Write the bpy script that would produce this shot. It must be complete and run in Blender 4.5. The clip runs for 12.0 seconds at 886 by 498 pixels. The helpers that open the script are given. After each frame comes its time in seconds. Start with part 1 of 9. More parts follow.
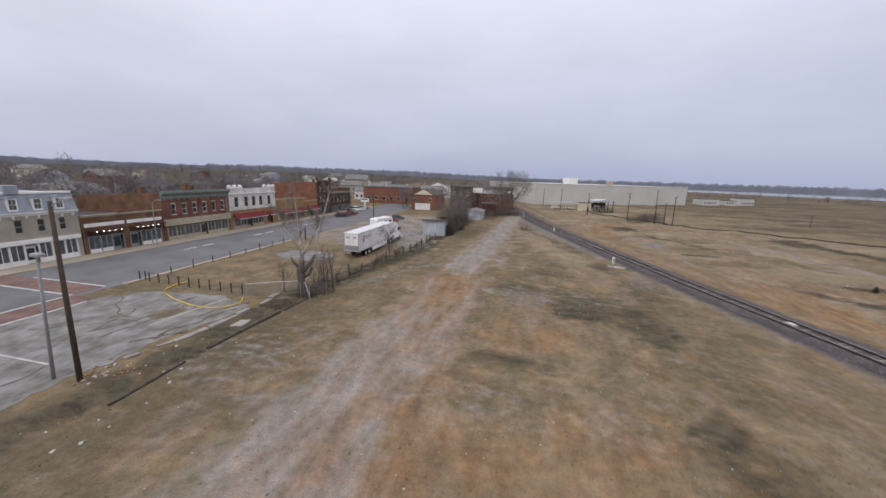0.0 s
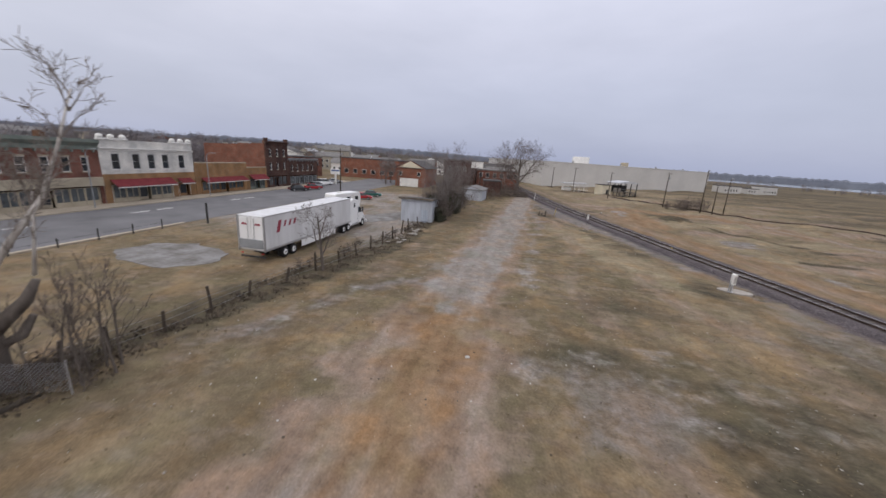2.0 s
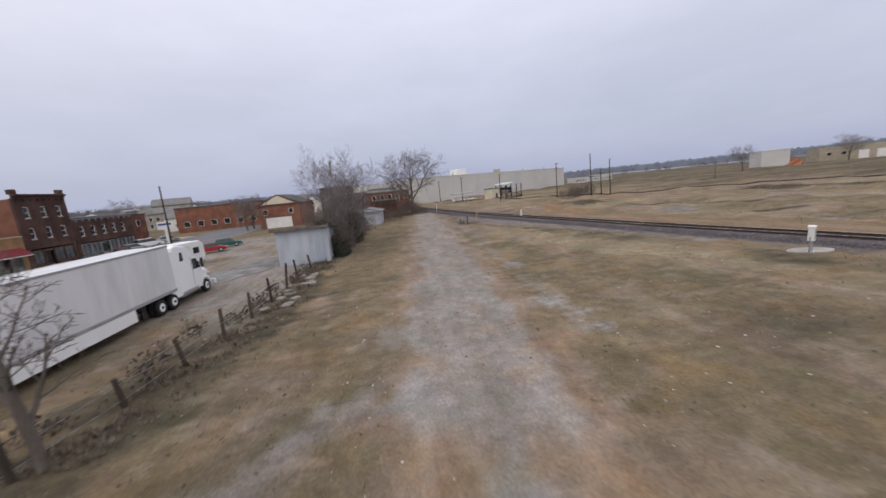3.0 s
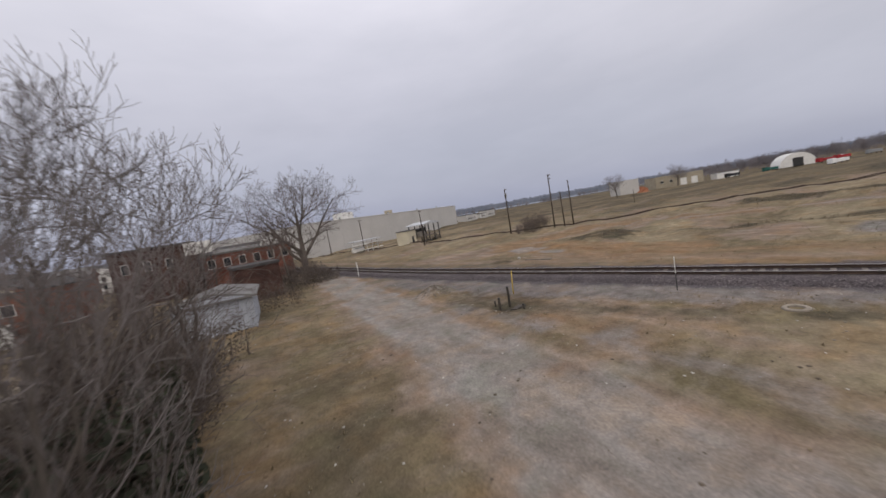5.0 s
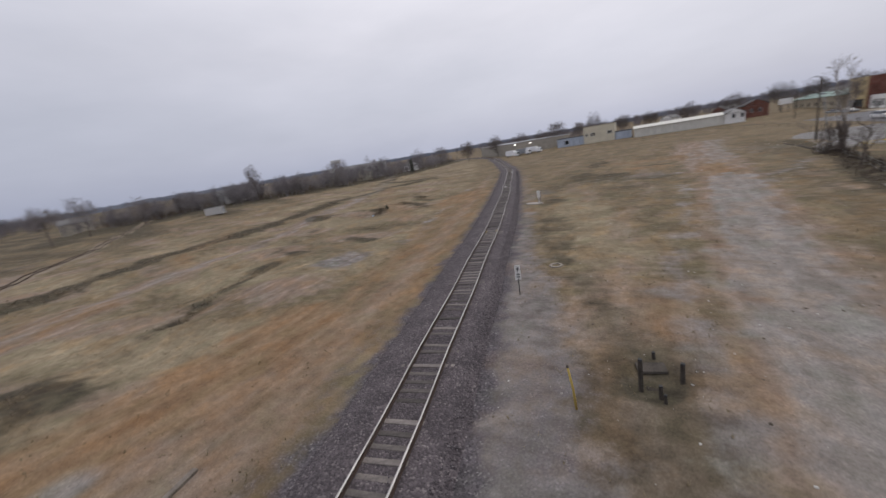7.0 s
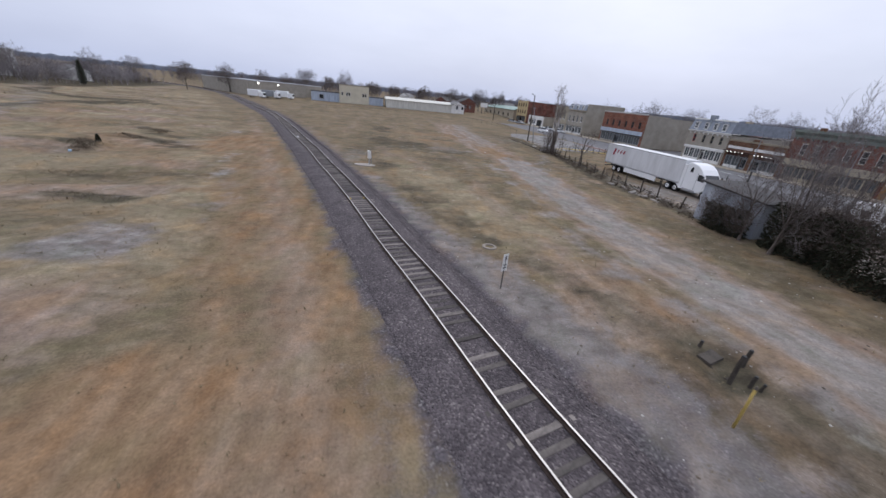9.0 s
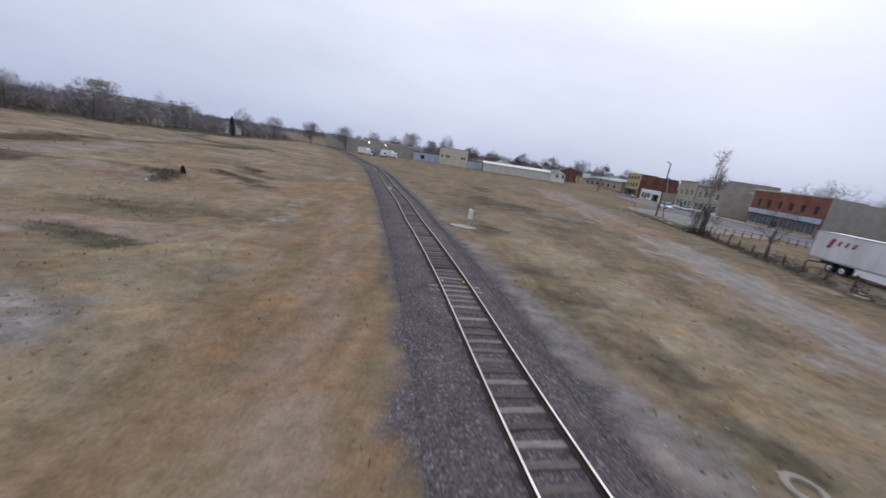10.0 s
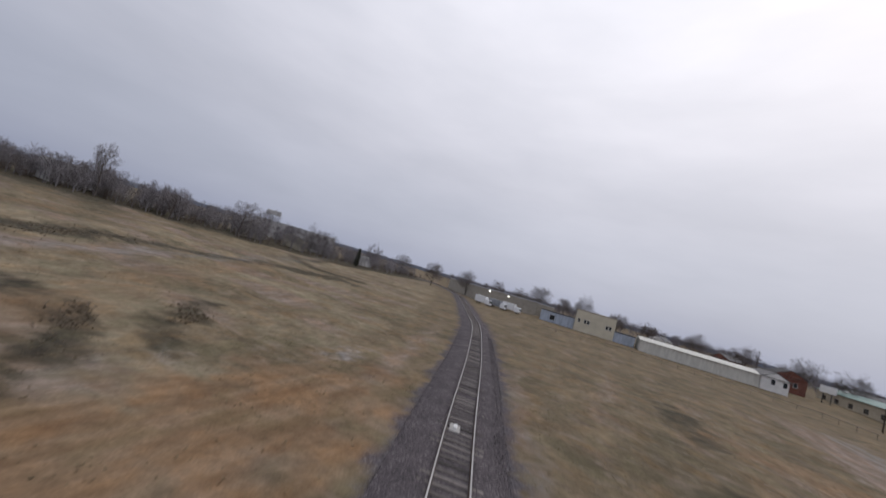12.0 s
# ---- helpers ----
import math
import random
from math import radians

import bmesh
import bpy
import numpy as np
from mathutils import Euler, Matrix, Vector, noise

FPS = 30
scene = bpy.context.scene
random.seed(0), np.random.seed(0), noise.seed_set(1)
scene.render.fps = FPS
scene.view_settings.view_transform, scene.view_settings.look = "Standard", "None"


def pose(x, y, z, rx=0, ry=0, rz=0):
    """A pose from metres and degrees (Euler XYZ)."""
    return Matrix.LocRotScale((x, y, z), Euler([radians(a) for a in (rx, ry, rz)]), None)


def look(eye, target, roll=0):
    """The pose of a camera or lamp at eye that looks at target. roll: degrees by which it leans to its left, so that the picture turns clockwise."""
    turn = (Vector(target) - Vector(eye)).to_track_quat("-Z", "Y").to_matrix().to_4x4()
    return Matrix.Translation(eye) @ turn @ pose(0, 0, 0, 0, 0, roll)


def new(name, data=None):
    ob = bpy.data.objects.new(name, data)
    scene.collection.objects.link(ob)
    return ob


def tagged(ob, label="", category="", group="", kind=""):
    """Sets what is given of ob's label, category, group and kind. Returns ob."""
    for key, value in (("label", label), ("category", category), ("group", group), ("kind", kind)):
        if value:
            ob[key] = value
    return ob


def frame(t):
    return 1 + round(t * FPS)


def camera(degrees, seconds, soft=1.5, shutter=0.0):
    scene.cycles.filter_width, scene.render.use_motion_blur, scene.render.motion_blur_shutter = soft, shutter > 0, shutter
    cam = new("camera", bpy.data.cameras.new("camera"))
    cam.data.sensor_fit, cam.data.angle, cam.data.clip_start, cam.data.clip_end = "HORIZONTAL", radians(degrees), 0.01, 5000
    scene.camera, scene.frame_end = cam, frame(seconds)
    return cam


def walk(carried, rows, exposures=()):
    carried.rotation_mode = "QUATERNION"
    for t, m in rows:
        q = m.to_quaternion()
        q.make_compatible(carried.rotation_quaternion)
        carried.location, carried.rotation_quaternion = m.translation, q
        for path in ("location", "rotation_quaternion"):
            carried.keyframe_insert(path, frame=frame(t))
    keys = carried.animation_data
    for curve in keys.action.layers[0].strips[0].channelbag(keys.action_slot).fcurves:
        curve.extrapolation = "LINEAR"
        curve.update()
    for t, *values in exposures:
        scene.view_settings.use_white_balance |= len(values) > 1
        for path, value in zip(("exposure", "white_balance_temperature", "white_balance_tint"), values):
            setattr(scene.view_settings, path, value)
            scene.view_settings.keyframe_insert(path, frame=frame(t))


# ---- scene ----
cam = camera(104.0, 12.0, shutter=0.15)
PATH = [
    (0.0, (23.762, 11.398, 13.457), (19.633, 30.542, 9.403), 1.90),
    (0.5, (24.250, 17.391, 13.263), (17.358, 35.704, 9.126), 9.07),
    (1.0, (23.540, 23.474, 12.780), (16.633, 41.445, 7.363), 14.80),
    (1.5, (21.703, 29.822, 11.725), (15.831, 47.982, 5.750), 12.48),
    (2.0, (19.291, 36.717, 9.966), (15.671, 55.722, 4.895), 3.82),
    (2.5, (16.477, 44.422, 8.017), (15.078, 63.831, 3.397), -3.77),
    (3.0, (13.690, 52.894, 6.207), (16.428, 72.399, 2.735), -5.57),
    (3.2, (12.870, 56.464, 5.749), (16.654, 75.912, 3.016), -5.91),
    (4.8, (11.315, 87.819, 6.441), (20.237, 105.616, 4.527), -9.76),
    (5.0, (11.564, 91.259, 6.554), (21.481, 108.525, 4.679), -9.70),
    (5.5, (13.025, 100.864, 6.767), (28.683, 113.067, 4.335), -8.02),
    (6.0, (16.026, 109.833, 7.378), (35.640, 112.094, 4.187), -6.10),
    (6.5, (20.701, 116.687, 8.019), (37.909, 107.208, 4.275), -6.61),
    (7.0, (25.942, 121.185, 9.332), (35.975, 104.718, 4.025), -9.63),
    (7.5, (31.095, 123.268, 10.395), (33.020, 104.571, 3.562), -7.58),
    (7.7, (32.719, 123.294, 10.604), (33.586, 104.804, 3.030), -5.45),
    (9.3, (40.484, 113.142, 8.092), (35.853, 95.403, 0.099), 6.20),
    (9.5, (40.880, 110.654, 7.564), (36.882, 92.461, 0.283), 7.62),
    (10.0, (40.728, 103.418, 6.389), (41.088, 84.119, 1.154), 8.52),
    (10.5, (40.899, 94.967, 5.782), (45.245, 75.794, 2.108), 9.01),
    (11.0, (41.920, 85.788, 5.996), (47.692, 67.018, 2.204), 10.12),
    (11.5, (43.391, 77.236, 6.306), (49.889, 58.613, 2.997), 15.15),
    (12.0, (45.902, 68.703, 7.685), (54.535, 50.722, 9.154), 16.03),
]
walk(cam, [(t, look(eye, target, roll)) for t, eye, target, roll in PATH], [(0.0, 0.12, 6500, 10), (0.5, 0.04, 6500, 10), (2.0, 0.06, 6500, 10), (3.0, 0.08, 6500, 10), (5.0, -0.17, 6780, 10), (6.5, -0.25, 6500, 10), (7.5, -0.25, 6400, 10), (9.5, 0.07, 5900, 10), (10.0, -0.1, 5930, 10), (10.5, -0.2, 6020, 10), (11.5, -0.43, 6170, 10), (12.0, -0.50, 6280, 10)])

# ---- light ----
SUN_EL, SUN_AZ = 48.0, 215.0   # degrees; azimuth clockwise from +y
world = bpy.data.worlds.new("overcast_sky")
scene.world = world
world.use_nodes = True
wn, wl = world.node_tree.nodes, world.node_tree.links
wn.clear()


def wnode(kind, **values):
    n = wn.new(kind)
    for k, v in values.items():
        n.inputs[k].default_value = v
    return n


sky = wn.new("ShaderNodeTexSky")
sky.sky_type, sky.sun_disc = "NISHITA", False
sky.sun_elevation, sky.sun_rotation = radians(SUN_EL), radians(SUN_AZ)
sky.air_density, sky.dust_density = 1.5, 4.0
coord = wn.new("ShaderNodeTexCoord")
split = wn.new("ShaderNodeSeparateXYZ")
wl.new(coord.outputs["Generated"], split.inputs[0])
# cloud deck: brightness by height, lighter towards the south-west, bluer and darker towards the north-east
height = wn.new("ShaderNodeValToRGB")
height.color_ramp.elements[0].position, height.color_ramp.elements[0].color = 0.0, (0.47, 0.50, 0.62, 1)
height.color_ramp.elements[1].position, height.color_ramp.elements[1].color = 1.0, (1.36, 1.34, 1.38, 1)
for pos, col in ((0.10, (0.56, 0.58, 0.68, 1)), (0.28, (0.70, 0.70, 0.77, 1)), (0.5, (0.98, 0.965, 1.02, 1))):
    e = height.color_ramp.elements.new(pos)
    e.color = col
wl.new(split.outputs[2], height.inputs[0])
side = wn.new("ShaderNodeVectorMath")
side.operation = "DOT_PRODUCT"
side.inputs[1].default_value = (-0.25, -0.97, 0.0)
wl.new(coord.outputs["Generated"], side.inputs[0])
tint = wn.new("ShaderNodeValToRGB")
tint.color_ramp.elements[0].position, tint.color_ramp.elements[0].color = 0.0, (0.82, 0.845, 0.93, 1)
tint.color_ramp.elements[1].position, tint.color_ramp.elements[1].color = 1.0, (1.27, 1.245, 1.225, 1)
tint.color_ramp.elements.new(0.5).color = (0.96, 0.965, 0.99, 1)
half = wn.new("ShaderNodeMath")
half.operation = "MULTIPLY_ADD"
half.inputs[1].default_value, half.inputs[2].default_value = 0.5, 0.5
wl.new(side.outputs["Value"], half.inputs[0])
wl.new(half.outputs[0], tint.inputs[0])
stretch = wn.new("ShaderNodeMapping")
stretch.inputs["Scale"].default_value = (1.0, 1.0, 3.2)
wl.new(coord.outputs["Generated"], stretch.inputs[0])
cloud = wnode("ShaderNodeTexNoise", Scale=2.3, Detail=5.0, Roughness=0.52)
wl.new(stretch.outputs[0], cloud.inputs["Vector"])
puff = wn.new("ShaderNodeValToRGB")
puff.color_ramp.elements[0].position, puff.color_ramp.elements[0].color = 0.34, (0.945, 0.95, 0.96, 1)
puff.color_ramp.elements[1].position, puff.color_ramp.elements[1].color = 0.70, (1.085, 1.08, 1.08, 1)
wl.new(cloud.outputs[0], puff.inputs[0])


def wmix(kind, fac, a, b):
    m = wn.new("ShaderNodeMix")
    m.data_type, m.blend_type = "RGBA", kind
    m.inputs[0].default_value = fac
    wl.new(a, m.inputs[6])
    wl.new(b, m.inputs[7])
    return m.outputs[2]


deck = wmix("MULTIPLY", 1.0, wmix("MULTIPLY", 1.0, height.outputs[0], tint.outputs[0]), puff.outputs[0])
scaled = wn.new("ShaderNodeVectorMath")
scaled.operation = "SCALE"
scaled.inputs["Scale"].default_value = 0.09
wl.new(sky.outputs[0], scaled.inputs[0])
back = wn.new("ShaderNodeBackground")
back.inputs["Strength"].default_value = 1.08
wl.new(wmix("MIX", 0.12, deck, scaled.outputs[0]), back.inputs["Color"])
wout = wn.new("ShaderNodeOutputWorld")
wl.new(back.outputs[0], wout.inputs[0])

sun_data = bpy.data.lights.new("sun", "SUN")
sun_data.energy, sun_data.angle, sun_data.color = 0.4, radians(30), (1.0, 0.97, 0.93)
sun = new("sun", sun_data)
az, el = radians(SUN_AZ), radians(SUN_EL)
sun.matrix_world = look((0, 0, 60), (-60 * math.sin(az), -60 * math.cos(az), 60 - 60 * math.tan(el)))

# ---- materials ----
def material(name, base, second=None, scale=3.0, rough=0.85, bump=0.15, fine=40.0, metal=0.0, spec=0.3, amount=1.0, random=0.0, stretch=None):
    """Two colours mixed by a large and a fine noise, with relief."""
    m = bpy.data.materials.new(name)
    m.use_nodes = True
    n, l = m.node_tree.nodes, m.node_tree.links
    b = n["Principled BSDF"]
    b.inputs["Roughness"].default_value, b.inputs["Metallic"].default_value = rough, metal
    b.inputs["Specular IOR Level"].default_value = spec
    second = second or tuple(c * 0.75 for c in base)
    geo = n.new("ShaderNodeTexCoord")
    src = geo.outputs["Object"]
    if stretch:
        mp = n.new("ShaderNodeMapping")
        mp.inputs["Scale"].default_value = stretch
        l.new(src, mp.inputs[0])
        src = mp.outputs[0]
    big, small = n.new("ShaderNodeTexNoise"), n.new("ShaderNodeTexNoise")
    big.inputs["Scale"].default_value, big.inputs["Detail"].default_value = 1.0 / scale, 4
    small.inputs["Scale"].default_value, small.inputs["Detail"].default_value = fine, 3
    l.new(src, big.inputs["Vector"])
    l.new(src, small.inputs["Vector"])
    add = n.new("ShaderNodeMath")
    add.operation = "MULTIPLY_ADD"
    add.inputs[1].default_value = 0.45
    l.new(small.outputs[0], add.inputs[0])
    l.new(big.outputs[0], add.inputs[2])
    ramp = n.new("ShaderNodeValToRGB")
    ramp.color_ramp.elements[0].position, ramp.color_ramp.elements[0].color = 0.73 - 0.25 * amount, (*second, 1)
    ramp.color_ramp.elements[1].position, ramp.color_ramp.elements[1].color = 0.73 + 0.22 * amount, (*base, 1)
    l.new(add.outputs[0], ramp.inputs[0])
    out = ramp.outputs[0]
    if random:
        info, hsv, mr = n.new("ShaderNodeObjectInfo"), n.new("ShaderNodeHueSaturation"), n.new("ShaderNodeMapRange")
        mr.inputs["To Min"].default_value, mr.inputs["To Max"].default_value = 1 - random, 1 + random
        l.new(info.outputs["Random"], mr.inputs[0])
        l.new(mr.outputs[0], hsv.inputs["Value"])
        l.new(out, hsv.inputs["Color"])
        out = hsv.outputs[0]
    l.new(out, b.inputs["Base Color"])
    if bump:
        bp = n.new("ShaderNodeBump")
        bp.inputs["Strength"].default_value, bp.inputs["Distance"].default_value = bump, 0.02
        l.new(small.outputs[0], bp.inputs["Height"])
        l.new(bp.outputs[0], b.inputs["Normal"])
    return m


def brick_material(name, c1, c2, mortar, stain=0.35):
    """Running-bond brick with stains, on the two upright directions of a wall."""
    m = bpy.data.materials.new(name)
    m.use_nodes = True
    n, l = m.node_tree.nodes, m.node_tree.links
    b = n["Principled BSDF"]
    b.inputs["Roughness"].default_value, b.inputs["Specular IOR Level"].default_value = 0.9, 0.2
    tc, sep, com, add = n.new("ShaderNodeTexCoord"), n.new("ShaderNodeSeparateXYZ"), n.new("ShaderNodeCombineXYZ"), n.new("ShaderNodeMath")
    l.new(tc.outputs["Object"], sep.inputs[0])
    l.new(sep.outputs[0], add.inputs[0])
    l.new(sep.outputs[1], add.inputs[1])
    l.new(add.outputs[0], com.inputs[0])
    l.new(sep.outputs[2], com.inputs[1])
    br = n.new("ShaderNodeTexBrick")
    br.inputs["Scale"].default_value = 1.0
    br.inputs["Brick Width"].default_value, br.inputs["Row Height"].default_value, br.inputs["Mortar Size"].default_value = 0.22, 0.075, 0.008
    br.inputs["Color1"].default_value, br.inputs["Color2"].default_value, br.inputs["Mortar"].default_value = (*c1, 1), (*c2, 1), (*mortar, 1)
    l.new(com.outputs[0], br.inputs["Vector"])
    ns, rp, mx = n.new("ShaderNodeTexNoise"), n.new("ShaderNodeValToRGB"), n.new("ShaderNodeMix")
    ns.inputs["Scale"].default_value, ns.inputs["Detail"].default_value = 0.5, 6
    l.new(tc.outputs["Object"], ns.inputs["Vector"])
    rp.color_ramp.elements[0].position, rp.color_ramp.elements[0].color = 0.35, (1 - stain, 1 - stain, 1 - stain, 1)
    rp.color_ramp.elements[1].position, rp.color_ramp.elements[1].color = 0.65, (1.1, 1.08, 1.05, 1)
    l.new(ns.outputs[0], rp.inputs[0])
    mx.data_type, mx.blend_type = "RGBA", "MULTIPLY"
    mx.inputs[0].default_value = 1.0
    l.new(br.outputs["Color"], mx.inputs[6])
    l.new(rp.outputs[0], mx.inputs[7])
    l.new(mx.outputs[2], b.inputs["Base Color"])
    bp = n.new("ShaderNodeBump")
    bp.inputs["Strength"].default_value, bp.inputs["Distance"].default_value, bp.invert = 0.4, 0.01, True
    l.new(br.outputs["Fac"], bp.inputs["Height"])
    l.new(bp.outputs[0], b.inputs["Normal"])
    return m


def seamed_material(name, c1, c2, width, axis=0, rough=0.5):
    """Ribbed sheet metal or boards: seams every width metres along an axis, with streaks."""
    m = bpy.data.materials.new(name)
    m.use_nodes = True
    n, l = m.node_tree.nodes, m.node_tree.links
    b = n["Principled BSDF"]
    b.inputs["Roughness"].default_value = rough
    tc, mp = n.new("ShaderNodeTexCoord"), n.new("ShaderNodeMapping")
    wv = n.new("ShaderNodeTexWave")
    wv.bands_direction = "XYZ"[axis]
    wv.inputs["Scale"].default_value = 1.0 / width * 0.314
    l.new(tc.outputs["Object"], wv.inputs["Vector"])
    ns, rp = n.new("ShaderNodeTexNoise"), n.new("ShaderNodeValToRGB")
    mp.inputs["Scale"].default_value = (1.2, 1.2, 0.25)
    ns.inputs["Scale"].default_value, ns.inputs["Detail"].default_value = 1.0, 6
    l.new(tc.outputs["Object"], mp.inputs[0])
    l.new(mp.outputs[0], ns.inputs["Vector"])
    rp.color_ramp.elements[0].position, rp.color_ramp.elements[0].color = 0.36, (*c2, 1)
    rp.color_ramp.elements[1].position, rp.color_ramp.elements[1].color = 0.62, (*c1, 1)
    l.new(ns.outputs[0], rp.inputs[0])
    l.new(rp.outputs[0], b.inputs["Base Color"])
    bp = n.new("ShaderNodeBump")
    bp.inputs["Strength"].default_value, bp.inputs["Distance"].default_value = 0.5, 0.03
    l.new(wv.outputs[0], bp.inputs["Height"])
    l.new(bp.outputs[0], b.inputs["Normal"])
    return m


